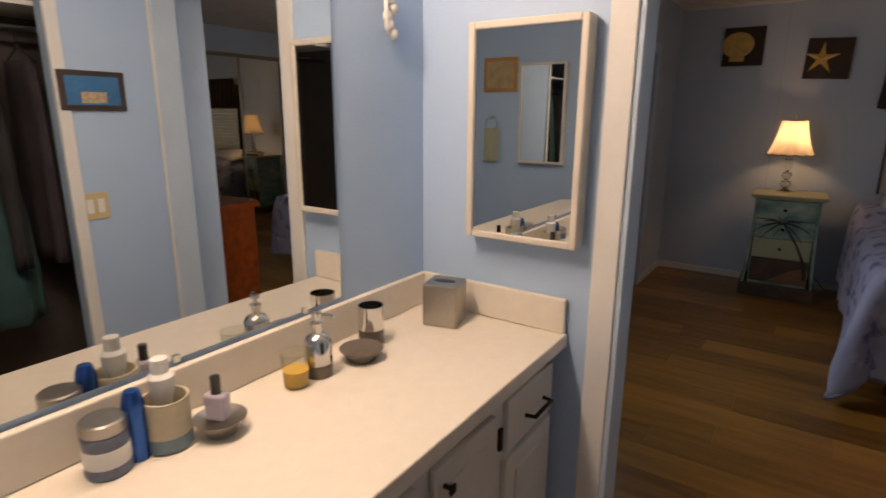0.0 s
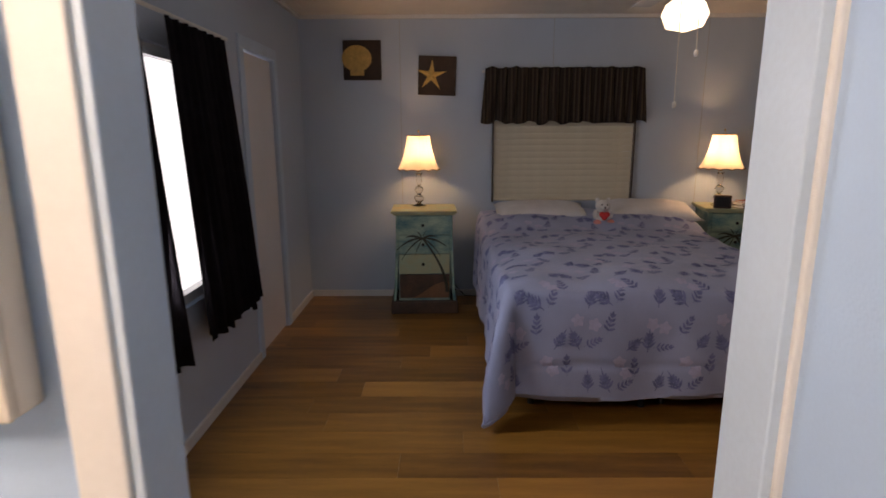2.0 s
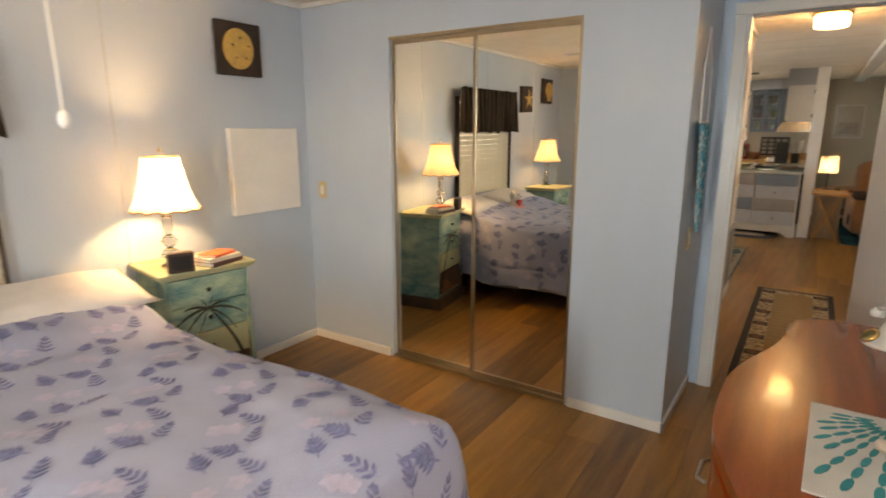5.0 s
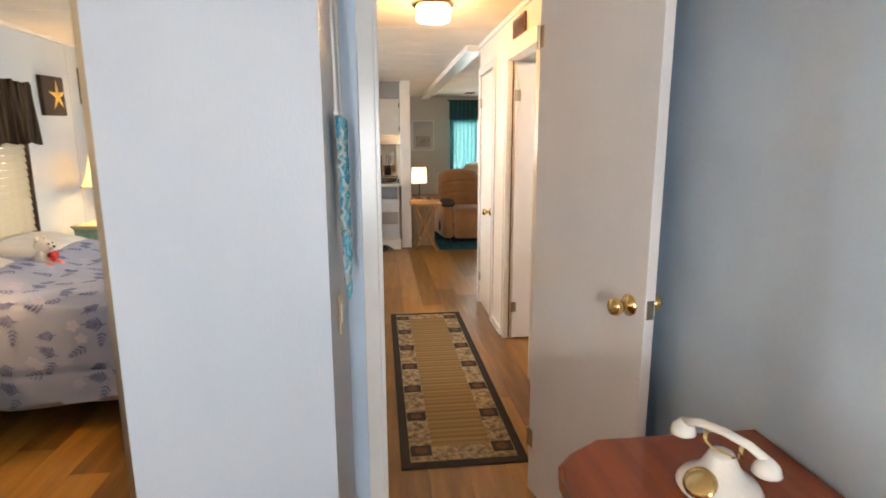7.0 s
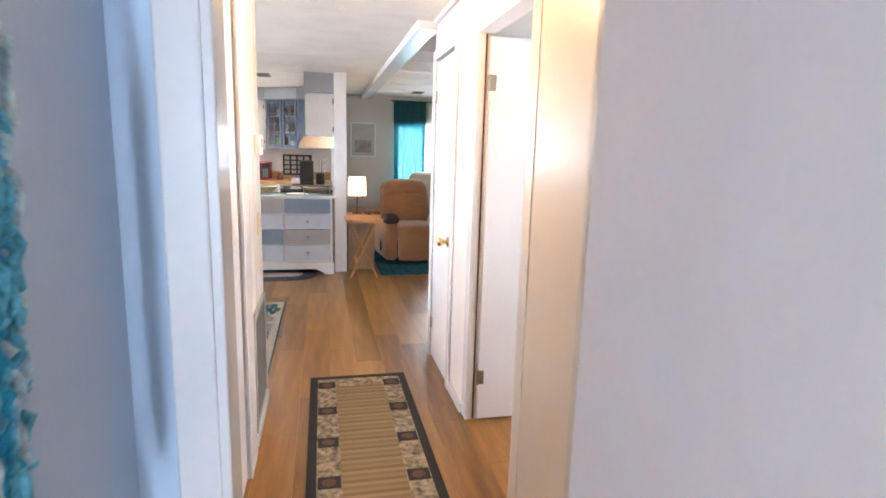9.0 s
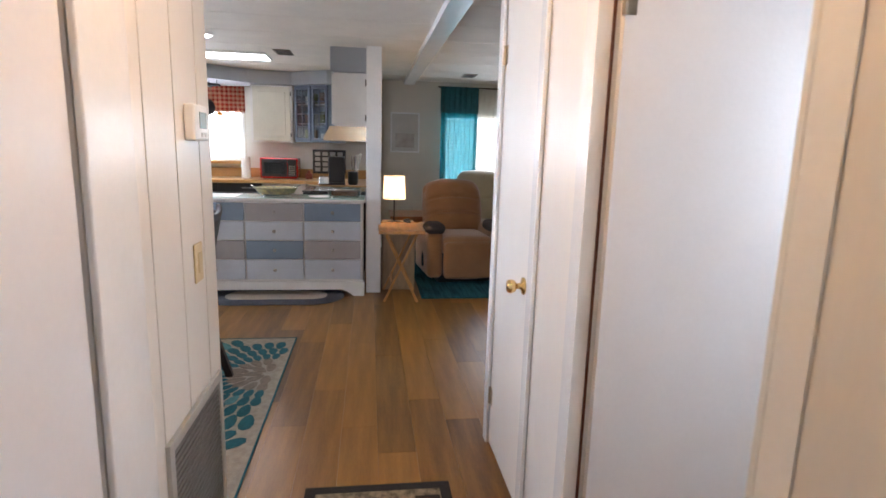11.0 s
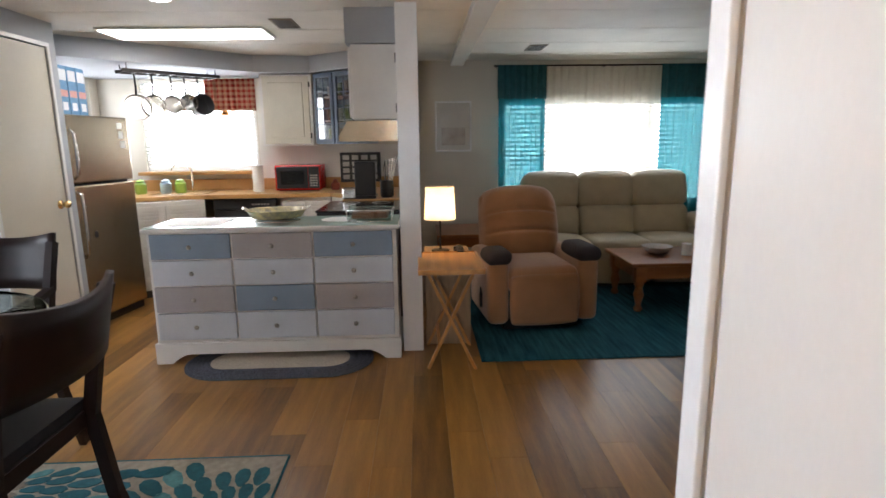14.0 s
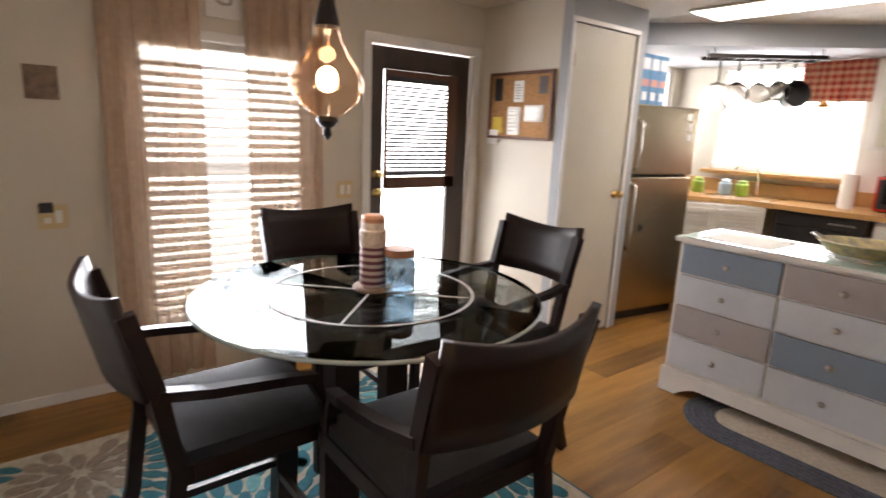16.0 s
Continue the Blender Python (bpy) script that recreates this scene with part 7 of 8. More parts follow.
part("cloth", bm, CHECKX, kv, smooth=True, solid=0.003)
bm = bmesh.new()
lathe(bm, [(0.05, 0), (0.035, 0.03), (0.03, 0.045), (0.0001, 0.05)], 16)
bt = bmesh.new()
tube(bt, [(0, 0, 0.05), (0.05, 0, 0.39)], 0.0015, 5)
merge(bm, bt)
tagged(part("hanging_bell", bm, mat("amber_glass", (0.6, 0.25, 0.05), 0.2), smooth=True), "small amber bell hanging at the valance", "bell").matrix_world = pose(12.2, 4.32, 1.74)
rk = thing("pot_rack", "dark hanging pot rack under the soffit", "pot rack", (11.5, 4.55, 0), -47)
bm = bmesh.new()
for y in (-0.09, 0.09):
    box(bm, -0.42, 0.42, y - 0.01, y + 0.01, 2.055, 2.085, 0.003)
for k in range(9):
    box(bm, -0.4 + k * 0.1, -0.39 + k * 0.1, -0.09, 0.09, 2.06, 2.07)
part("frame", bm, IRON, rk)
for x in (-0.38, 0.38):
    for y in (-0.09, 0.09):
        bm = bmesh.new()
        tube(bm, [(x, y, 2.085), (x, y, 2.135)], 0.004, 6)
        part("hanger", bm, IRON, rk)
PANS = [(-0.3, 0.12, 0.03, PEWTER), (-0.16, 0.10, 0.03, CHROME), (0.0, 0.085, 0.03, PEWTER), (0.12, 0.08, 0.09, CHROME), (0.24, 0.10, 0.12, BLACK)]
for k, (x, r, h, m) in enumerate(PANS):
    pn = thing("hanging_pan", "dark saucepan hanging from the rack" if m is BLACK else "metal pan hanging by its handle from the rack", "pan", group="hanging pans")
    pn.matrix_world = rk.matrix_world @ pose(x, 0.0, 2.055)
    zc = -0.17 - r
    bm = bmesh.new()
    tt = bmesh.new()
    lathe(tt, [(r * 0.9, 0), (r, h), (r * 0.96, h), (r * 0.87, 0.004), (0.0001, 0.004)], 22)
    merge(bm, tt, Matrix.Translation((0, 0.01, zc)) @ pose(0, 0, 0, 78))
    part("bowl", bm, m, pn, smooth="angle")
    bm = bmesh.new()
    tube(bm, [(0, 0.0, zc + r - 0.01), (0, -0.012, zc + r + 0.05), (0, 0, -0.01)], 0.008, 8)
    part("handle", bm, IRON, pn, "dark handle", True)
# ceiling panel light and vents
kl = thing("kitchen_ceiling_light", "lit rectangular fluorescent ceiling panel", "ceiling light", (10.75, 4.05, 0))
bx("frame", PLASTIC_WHITE, kl, -0.2, 0.2, -0.61, 0.61, 2.272, 2.289, 0.004)
bx("diffuser", DIFFUSER, kl, -0.18, 0.18, -0.59, 0.59, 2.265, 2.272, 0.002)


rl = thing("round_ceiling_light", "small round flush ceiling light, lit", "ceiling light", (9.68, 3.79, 0))
bm = bmesh.new()
lathe(bm, [(0.085, 2.2895), (0.09, 2.28), (0.075, 2.272), (0.07, 2.272)], 28)
part("rim", bm, PLASTIC_WHITE, rl, smooth="angle")
bm = bmesh.new()
lathe(bm, [(0.07, 2.2725), (0.055, 2.262), (0.0001, 2.256)], 24)
part("lens", bm, DIFFUSER, rl, "glowing frosted lens", True)


def ceiling_vent(label, x, y, w, dp):
    t = thing("ceiling_vent", label, "vent", (x, y, 2.289))
    bx("frame", mat("vent_brown", (0.22, 0.17, 0.12), 0.5), t, -w / 2, w / 2, -dp / 2, dp / 2, -0.008, 0, 0.002)
    for k in range(7):
        bx("slat", GAP, t, -w / 2 + 0.02, w / 2 - 0.02, -dp / 2 + 0.015 + k * (dp - 0.03) / 7, -dp / 2 + 0.015 + (k + 0.55) * (dp - 0.03) / 7, -0.011, -0.008)


ceiling_vent("brown metal ceiling register in the kitchen", 10.45, 3.25, 0.3, 0.16)
ceiling_vent("brown metal ceiling register in the living room", 11.55, 1.2, 0.3, 0.16)
ceiling_vent("brown metal ceiling register in the bedroom", 2.2, 2.4, 0.3, 0.16)
# oval rug
rg = thing("oval_rug", "small oval braided rug, grey-blue with cream centre", "rug", (9.75, 3.26, 0))
bm = bmesh.new()


def stadium(a, b, n=40):
    return [(min(b, 9) * math.cos(2 * math.pi * k / n), (a - b) * (1 if math.sin(2 * math.pi * k / n) > 0 else -1) + b * math.sin(2 * math.pi * k / n)) for k in range(n)]


slab(bm, stadium(0.62, 0.30), 0, 0.009)
part("border", bm, mat("braid_slate", (0.09, 0.10, 0.13), 0.95, var=0.4, scale=70, bump=0.6, bscale=120), rg)
bm = bmesh.new()
slab(bm, stadium(0.46, 0.16), 0.009, 0.011)
part("center", bm, mat("braid_cream", (0.50, 0.44, 0.36), 0.95, var=0.2, scale=70, bump=0.6, bscale=120), rg, "cream braided centre")
for k in range(5):
    bm = bmesh.new()
    o = stadium(0.60 - 0.03 * k, 0.28 - 0.03 * k, 60)
    tube(bm, [(x, y, 0.009) for x, y in o + o[:1]], 0.008, 5)
    part("braid", bm, bpy.data.materials["braid_slate"], rg)

# ---------------------------------------------------------------- dining
TC = (7.775, 4.06)
tab = thing("dining_table", "round glass-topped counter-height dining table", "table", (*TC, 0))
bm = bmesh.new()
lathe(bm, [(0.0001, 0.892), (0.566, 0.892)], 72)
bmesh.ops.recalc_face_normals(bm, faces=bm.faces[:])
if bm.faces[:][0].normal.z < 0:
    bmesh.ops.reverse_faces(bm, faces=bm.faces[:])
g = part("glass_top", bm, TABLE_GLASS, tab, "clear bevelled glass top", "angle")
bm = bmesh.new()
ring = [(0.566 * math.cos(k * math.pi / 48), 0.566 * math.sin(k * math.pi / 48), 0.885) for k in range(97)]
tube(bm, ring, 0.006, 6)
part("glass_edge", bm, mat("glass_edge", (0.34, 0.40, 0.39), 0.08, spec=0.8), tab, "polished greenish glass rim", True)
ETCH = mat("frosted_etching", (0.28, 0.27, 0.26), 0.55, var=0.08, scale=40)
bm = bmesh.new()
sheet(bm, 72, 1, lambda u, v: ((0.335 + 0.011 * v) * math.cos(2 * math.pi * u), (0.335 + 0.011 * v) * math.sin(2 * math.pi * u), 0.8942))
part("etched_ring", bm, ETCH, tab, "frosted ring on the glass", solid=0.0016)
for k in range(4):
    a = radians(45 + 90 * k)
    bm = bmesh.new()
    bar(bm, [(0.02 * math.cos(a), 0.02 * math.sin(a), 0.8942), (0.335 * math.cos(a), 0.335 * math.sin(a), 0.8942)], 0.008, 0.0014)
    part("etched_line", bm, ETCH, tab)
    bm = bmesh.new()
    c, s = 0.33 * math.cos(a), 0.33 * math.sin(a)
    bar(bm, [(c, s, 0.0), (c * 0.96, s * 0.96, 0.4), (c, s, 0.852)], 0.075, 0.075)
    part("leg", bm, ESPRESSO, tab)
    bm = bmesh.new()
    a2 = radians(135 + 90 * k)
    bar(bm, [(c, s, 0.79), (0.33 * math.cos(a2), 0.33 * math.sin(a2), 0.79)], 0.03, 0.09)
    part("apron", bm, ESPRESSO, tab)


def dining_chair():
    """Counter-height chair; local front is -y side of the sitter facing +y, back at y = -0.25."""
    t = thing("dining_chair", "espresso wood counter-height chair with black seat", "chair", group="chairs round the table")
    bm = bmesh.new()
    sheet(bm, 14, 12, lambda u, v: ((2 * u - 1) * 0.22, -0.18 + 0.42 * v, 0.63 + 0.035 * ((1 - abs(2 * u - 1) ** 3) * (1 - abs(2 * v - 1) ** 3))))
    sheet(bm, 1, 1, lambda u, v: ((2 * u - 1) * 0.22, -0.18 + 0.42 * v, 0.59))
    bmesh.ops.bridge_loops(bm, edges=[e for e in bm.edges if e.is_boundary])
    part("seat", bm, BLACK_CLOTH, t, "black upholstered seat", "angle")
    bm = bmesh.new()
    for x0, x1, y0, y1 in ((-0.225, 0.225, -0.19, -0.165), (-0.225, 0.225, 0.225, 0.25), (-0.225, -0.2, -0.165, 0.225), (0.2, 0.225, -0.165, 0.225)):
        box(bm, x0, x1, y0, y1, 0.54, 0.595, 0.003)
    part("seat_frame", bm, ESPRESSO, t)
    # curved back panel
    bm = bmesh.new()

    def back(u, v):
        a = 2 * u - 1
        return (a * 0.23, -0.255 - 0.05 * v - 0.05 * (1 - a * a), 0.79 + 0.225 * v + 0.03 * a * a * v)
    sheet(bm, 16, 4, back)
    part("backrest", bm, ESPRESSO, t, "curved slab backrest", True, solid=0.022)
    for sx in (-1, 1):
        bm = bmesh.new()
        bar(bm, [(sx * 0.215, -0.33, 0.0), (sx * 0.212, -0.24, 0.3), (sx * 0.21, -0.20, 0.58), (sx * 0.222, -0.235, 0.80), (sx * 0.228, -0.29, 1.005)], 0.032, 0.04)
        part("rear_leg", bm, ESPRESSO, t)
        bm = bmesh.new()
        bar(bm, [(sx * 0.205, 0.235, 0.0), (sx * 0.205, 0.225, 0.58)], 0.036, 0.036)
        part("front_leg", bm, ESPRESSO, t)
        bm = bmesh.new()
        bar(bm, [(sx * 0.21, -0.255, 0.22), (sx * 0.205, 0.23, 0.22)], 0.02, 0.028)
        part("stretcher", bm, ESPRESSO, t)
        bm = bmesh.new()
        bar(bm, [(sx * 0.226, -0.235, 0.80), (sx * 0.245, -0.12, 0.785), (sx * 0.245, 0.06, 0.765), (sx * 0.225, 0.16, 0.74)], 0.034, 0.026)
        bar(bm, [(sx * 0.225, 0.15, 0.735), (sx * 0.215, 0.19, 0.66), (sx * 0.21, 0.21, 0.58)], 0.028, 0.028)
        part("armrest", bm, ESPRESSO, t)
    bm = bmesh.new()
    bar(bm, [(-0.205, 0.23, 0.17), (0.205, 0.23, 0.17)], 0.022, 0.03)
    part("footrest", bm, ESPRESSO, t)
    return t


chair = dining_chair()
places = [(7.69, 3.57, 0), (8.43, 4.19, 89), (7.955, 4.66, 180), (7.30, 4.06, -88)]
chair.matrix_world = pose(places[0][0], places[0][1], 0.008, 0, 0, places[0][2])
for x, y, r in places[1:]:
    copy_thing(chair, pose(x, y, 0.008, 0, 0, r))
# jars on the table
jr = thing("lantern_candle", "striped glass candle lantern with a wooden lid on a coaster", "candle", (7.79, 4.08, 0.893))
jr.scale = (0.86, 0.86, 0.93)
bm = bmesh.new()
lathe(bm, [(0.075, 0), (0.08, 0.008), (0.075, 0.016), (0.0001, 0.016)], 24)
part("coaster", bm, mat("taupe_wood", (0.25, 0.16, 0.11), 0.6, var=0.3), jr, "turned wooden coaster", "angle")
bm = bmesh.new()
lathe(bm, [(0.048, 0.016), (0.05, 0.03), (0.05, 0.15), (0.046, 0.16)], 24)
part("jar", bm, banded("plum_bands", [(0.16, 0.06, 0.08), (0.55, 0.45, 0.4), (0.14, 0.05, 0.07), (0.5, 0.42, 0.4)], 2, 0.05, 0.3), jr, smooth="angle")
bm = bmesh.new()
lathe(bm, [(0.046, 0.16), (0.052, 0.165), (0.052, 0.22), (0.045, 0.225), (0.045, 0.25)], 24)
part("collar", bm, mat("whitewash", (0.60, 0.52, 0.45), 0.6, var=0.3, scale=40), jr, "whitewashed collar", "angle")
bm = bmesh.new()
lathe(bm, [(0.045, 0.25), (0.047, 0.265), (0.04, 0.275), (0.0001, 0.276)], 24)
part("lid", bm, mat("copper_lid", (0.50, 0.24, 0.13), 0.45), jr, "copper-coloured lid", "angle")
jr = thing("glass_canister", "clear glass canister with a wooden lid", "jar", (7.85, 4.01, 0.893))
bm = bmesh.new()
lathe(bm, [(0.05, 0), (0.056, 0.01), (0.056, 0.10), (0.046, 0.125), (0.043, 0.125), (0.053, 0.098), (0.053, 0.012), (0.0001, 0.008)], 24)
part("glass", bm, thin_pane("blue_jar_glass", (0.80, 0.87, 0.92), 0.1), jr, smooth="angle")
bm = bmesh.new()
lathe(bm, [(0.052, 0.126), (0.054, 0.132), (0.052, 0.15), (0.0001, 0.152)], 24)
part("lid", bm, mat("copper_wood", (0.42, 0.19, 0.10), 0.45, var=0.25, scale=30), jr, "reddish wooden lid", "angle")

# dining rug with leaf pattern
RUGB = mat("rug_beige", (0.40, 0.36, 0.29), 0.95, var=0.2, scale=30, bump=0.4, bscale=250)
RUGT = [mat("rug_teal", (0.015, 0.12, 0.16), 0.95, var=0.25, scale=40, bump=0.4, bscale=250), mat("rug_aqua", (0.10, 0.28, 0.30), 0.95, var=0.25, scale=40, bump=0.4, bscale=250), mat("rug_taupe", (0.24, 0.20, 0.16), 0.95, var=0.25, scale=40, bump=0.4, bscale=250)]
rug = thing("dining_rug", "beige rug with teal dahlia petals under the dining table", "rug")
GX0, GX1, GY0, GY1 = 6.62, 8.575, 2.935, 5.2
bx("rug_body", RUGB, rug, GX0, GX1, GY0, GY1, 0, 0.008, 0.003)
bm = bmesh.new()
for a, b in (((GX0, GY0), (GX1, GY0)), ((GX1, GY0), (GX1, GY1)), ((GX0, GY0), (GX0, GY1))):
    tube(bm, [(*a, 0.005), (*b, 0.005)], 0.006, 6)
part("binding", bm, RUGT[0], rug, "teal bound edge")
pb = [bmesh.new() for _ in range(3)]
rnd = random.Random(11)


def petal(bm, cx, cy, ang, r0, r1, w):
    c, s = math.cos(ang), math.sin(ang)
    pts = []
    for k in range(10):
        a = 2 * math.pi * k / 10
        rr = (r0 + r1) / 2 + (r1 - r0) / 2 * math.cos(a)
        q = w / 2 * math.sin(a) * (1 + 0.25 * math.cos(a))
        x, y = cx + c * rr - s * q, cy + s * rr + c * q
        if not (GX0 + 0.02 < x < GX1 - 0.02 and GY0 + 0.02 < y < GY1 - 0.02):
            return
        pts.append((x, y))
    slab(bm, pts, 0.0078, 0.0105)


BLOOMS = ((7.93, 3.02), (7.35, 4.15), (8.35, 4.25), (6.75, 3.55), (7.9, 5.0), (6.95, 4.95))
for cx, cy in BLOOMS:
    r, j = 0.03, 0
    while r < 0.95:
        ln = 0.055 + 0.20 * min(r, 0.6) if r > 0.20 else 0.12
        w = 0.030 + 0.085 * min(r, 0.6) if r > 0.20 else 0.06
        n = max(6, int(2 * math.pi * (r + ln * 0.6) / (w * 1.22)))
        for k in range(n):
            a = 2 * math.pi * (k + 0.5 * (j % 2)) / n
            mx, my = cx + (r + ln / 2) * math.cos(a), cy + (r + ln / 2) * math.sin(a)
            own = math.hypot(mx - cx, my - cy)
            if all(math.hypot(mx - p, my - q) > own - 0.03 for p, q in BLOOMS if (p, q) != (cx, cy)):
                petal(pb[2 if r < 0.20 else (1 if (j + k) % 9 == 0 else 0)], cx, cy, a, r, r + ln, w)
        r += ln * 0.84
        j += 1
for k in range(3):
    part("petal_pattern", pb[k], RUGT[k], rug, kind="stuff")

# pendant over the table
pd = thing("pendant_lamp", "onion-shaped amber glass pendant lamp", "pendant lamp", (7.585, 4.0, 0))
bm = bmesh.new()
lathe(bm, [(0.05, 2.289), (0.05, 2.27), (0.01, 2.25)], 16)
for k in range(11):
    z = 1.86 + k * 0.037
    tube(bm, [(0.008 * math.cos(a * 0.785) * (1 if k % 2 else 0.2), 0.008 * math.cos(a * 0.785) * (0.2 if k % 2 else 1), z + 0.022 * math.sin(a * 0.785)) for a in range(9)], 0.0025, 5)
part("chain", bm, IRON, pd, smooth=True)
bm = bmesh.new()
lathe(bm, [(0.012, 1.87), (0.018, 1.85), (0.008, 1.84), (0.012, 1.825), (0.035, 1.82), (0.037, 1.815), (0.018, 1.81), (0.022, 1.76), (0.036, 1.70)], 18)
part("cap", bm, IRON, pd, "dark iron cap", "angle")
bm = bmesh.new()
lathe(bm, [(0.034, 1.70), (0.041, 1.67), (0.062, 1.63), (0.092, 1.59), (0.107, 1.555), (0.103, 1.53), (0.082, 1.495), (0.05, 1.468), (0.03, 1.455)], 28)
AMB = thin_pane("amber_pendant_glass", (1.0, 0.86, 0.74), 0.07)
g = part("glass_globe", bm, AMB, pd, "clear amber glass globe", True)
g.visible_shadow = False
bm = bmesh.new()
for k in range(6):
    a = k * math.pi / 3
    tube(bm, [(r * math.cos(a), r * math.sin(a), z) for r, z in ((0.035, 1.70), (0.042, 1.67), (0.063, 1.63), (0.093, 1.59), (0.108, 1.555), (0.104, 1.53), (0.083, 1.495), (0.051, 1.468), (0.03, 1.455))], 0.0014, 5)
part("rib", bm, BRONZE, pd)
bm = bmesh.new()
lathe(bm, [(0.028, 1.458), (0.032, 1.445), (0.02, 1.43), (0.01, 1.425), (0.013, 1.405), (0.0001, 1.39)], 14)
part("finial", bm, IRON, pd, "dark iron finial", "angle")
bm = bmesh.new()
ball(bm, (0, 0, 1.56), 0.030, (1, 1, 1.2), 14)
g = part("bulb", bm, glow("amber_bulb", (1.0, 0.66, 0.32), 22), pd, smooth=True)
g.visible_shadow = False

# dining curtains
NET = sheer("beige_sheer", (0.50, 0.37, 0.28), 0.16, 0.10, (1.0, 0.93, 0.85))
dc2 = thing("sheer_curtains", "pair of beige sheer curtains at the dining window", "curtains")
for a, b, sd in ((7.20, 7.66, 1), (7.88, 8.33, 4)):
    bm = bmesh.new()
    gathered(bm, a, b, 2.2, 0.06, 0.022, 6, 5.60, seed=sd, nu=70, nv=20)
    part("panel", bm, NET, dc2, smooth=True)
bm = bmesh.new()
tube(bm, [(7.1, 5.61, 2.2), (8.45, 5.61, 2.2)], 0.011, 10)
for x in (7.15, 8.4):
    tube(bm, [(x, 5.61, 2.2), (x, 5.68, 2.2)], 0.008, 8)
part("rod", bm, IRON, dc2)
casing("window_casing", wall_dining, "y", 5.678, 7.36, 8.28, 1.83, 0.05, -0.012, TRIM)
mono = thing("letter_plaque", "small white plaque with letter G above the window", "plaque", (7.80, 5.676, 1.97))
bx("board", TRIM, mono, -0.09, 0.09, -0.015, 0, -0.02, 0.22, 0.004)
cu = bpy.data.curves.new("letter", "FONT")
cu.body, cu.size, cu.extrude, cu.align_x = "G", 0.16, 0.003, "CENTER"
lt = new("letter", cu)
dg = bpy.context.evaluated_depsgraph_get()
me = bpy.data.meshes.new_from_object(lt.evaluated_get(dg))
bpy.data.objects.remove(lt)
me.materials.clear()
me.materials.append(PEWTER)
lt = new("letter", me)
lt.parent = mono
lt.matrix_basis = pose(0, -0.018, 0.045, 90)
# entry door
ed = thing("door_7", "dark brown entry door with half blind and bright storm panel", "door", (8.70, 5.70, 0), kind="structure")
bm = bmesh.new()
for x0, x1, z0, z1 in ((0.01, 0.11, 0.01, 1.94), (0.66, 0.83, 0.01, 1.94), (0.11, 0.66, 1.80, 1.94), (0.11, 0.66, 0.01, 0.25)):
    box(bm, x0, x1, 0, 0.04, z0, z1, 0.004)
part("leaf", bm, DARK_WOOD, ed)
bm = bmesh.new()
for x0, x1, z0, z1 in ((0.112, 0.14, 1.02, 1.798), (0.63, 0.72, 1.02, 1.798), (0.14, 0.63, 1.76, 1.798), (0.112, 0.72, 1.02, 1.10)):
    box(bm, x0, x1, -0.012, -0.001, z0, z1, 0.003)
part("blind_frame", bm, RED_WOOD, ed, "red-brown wooden frame")
bm = bmesh.new()
box(bm, 0.112, 0.658, 0.018, 0.022, 0.255, 1.79)
g = part("pane", bm, PANE, ed)
g.visible_shadow = False
# near-black slat colour stands in for white slats against bright daylight
t_bl = blind("door_blind", "white mini blind on the entry door, slats darkened as backlit", "y", 5.692, 8.84, 9.33, 1.11, 1.76, mat("mini_blind_backlit", (0.05, 0.05, 0.06), 0.6), pitch=0.028, tilt=40, depth=0.024)
bm = bmesh.new()
knob(bm, (0.06, 0.0, 1.0), (0, -1, 0), 0.025)
part("door_knob", bm, BRASS, ed, "brass knob", True)
bm = bmesh.new()
knob(bm, (0.06, 0.0, 1.12), (0, -1, 0), 0.02)
part("deadbolt", bm, BRASS, ed, "brass deadbolt", True)
# cork board
cb = thing("cork_board", "framed cork board with pinned notes", "cork board", (9.636, 5.27, 1.385), -90)
# local x runs towards -y
bx("cork", mat("cork", (0.42, 0.22, 0.09), 0.9, var=0.3, scale=60, bump=0.4, bscale=120), cb, -0.28, 0.28, -0.012, -0.002, 0.02, 0.43)
bm = bmesh.new()
for x0, x1, z0, z1 in ((-0.3, -0.28, 0, 0.45), (0.28, 0.3, 0, 0.45), (-0.28, 0.28, 0, 0.02), (-0.28, 0.28, 0.43, 0.45)):
    box(bm, x0, x1, -0.02, 0, z0, z1, 0.003)
part("frame", bm, RED_WOOD, cb)
YEL = mat("yellow_paper", (0.75, 0.55, 0.08), 0.7)
for k, (x, z, w, h, m) in enumerate(((-0.24, 0.26, 0.07, 0.15, BLACK), (-0.05, 0.25, 0.09, 0.14, PAPER), (0.18, 0.30, 0.07, 0.11, DARK_WOOD), (-0.1, 0.03, 0.12, 0.19, PAPER), (0.06, 0.12, 0.17, 0.11, PAPER), (-0.25, 0.04, 0.10, 0.11, YEL), (-0.29, -0.04, 0.1, 0.1, PAPER))):
    nt_ = bx("note", m, cb, x, x + w, -0.0155 - 0.0004 * k, -0.013 - 0.0004 * k, z, z + h)
    if m is PAPER and k != 6:
        bm = bmesh.new()
        text_bars(bm, x + 0.012, x + w - 0.012, z + 0.015, z + h - 0.02, 6, -0.0163 - 0.0004 * k, k)
        part("writing", bm, PEWTER, nt_, kind="stuff")
# small wall pieces by the dining window
pp = thing("small_photo", "small unframed brown photo print on the wall", "photo", (6.99, 5.678, 1.49))
bx("print", mat("brown_photo", (0.20, 0.14, 0.10), 0.5, var=0.5, scale=25), pp, -0.065, 0.065, -0.006, 0, 0, 0.15)
wall_plate("cream double wall plate with a dark remote", pose(6.98, 5.678, 0.95), w=0.12, toggles=2)
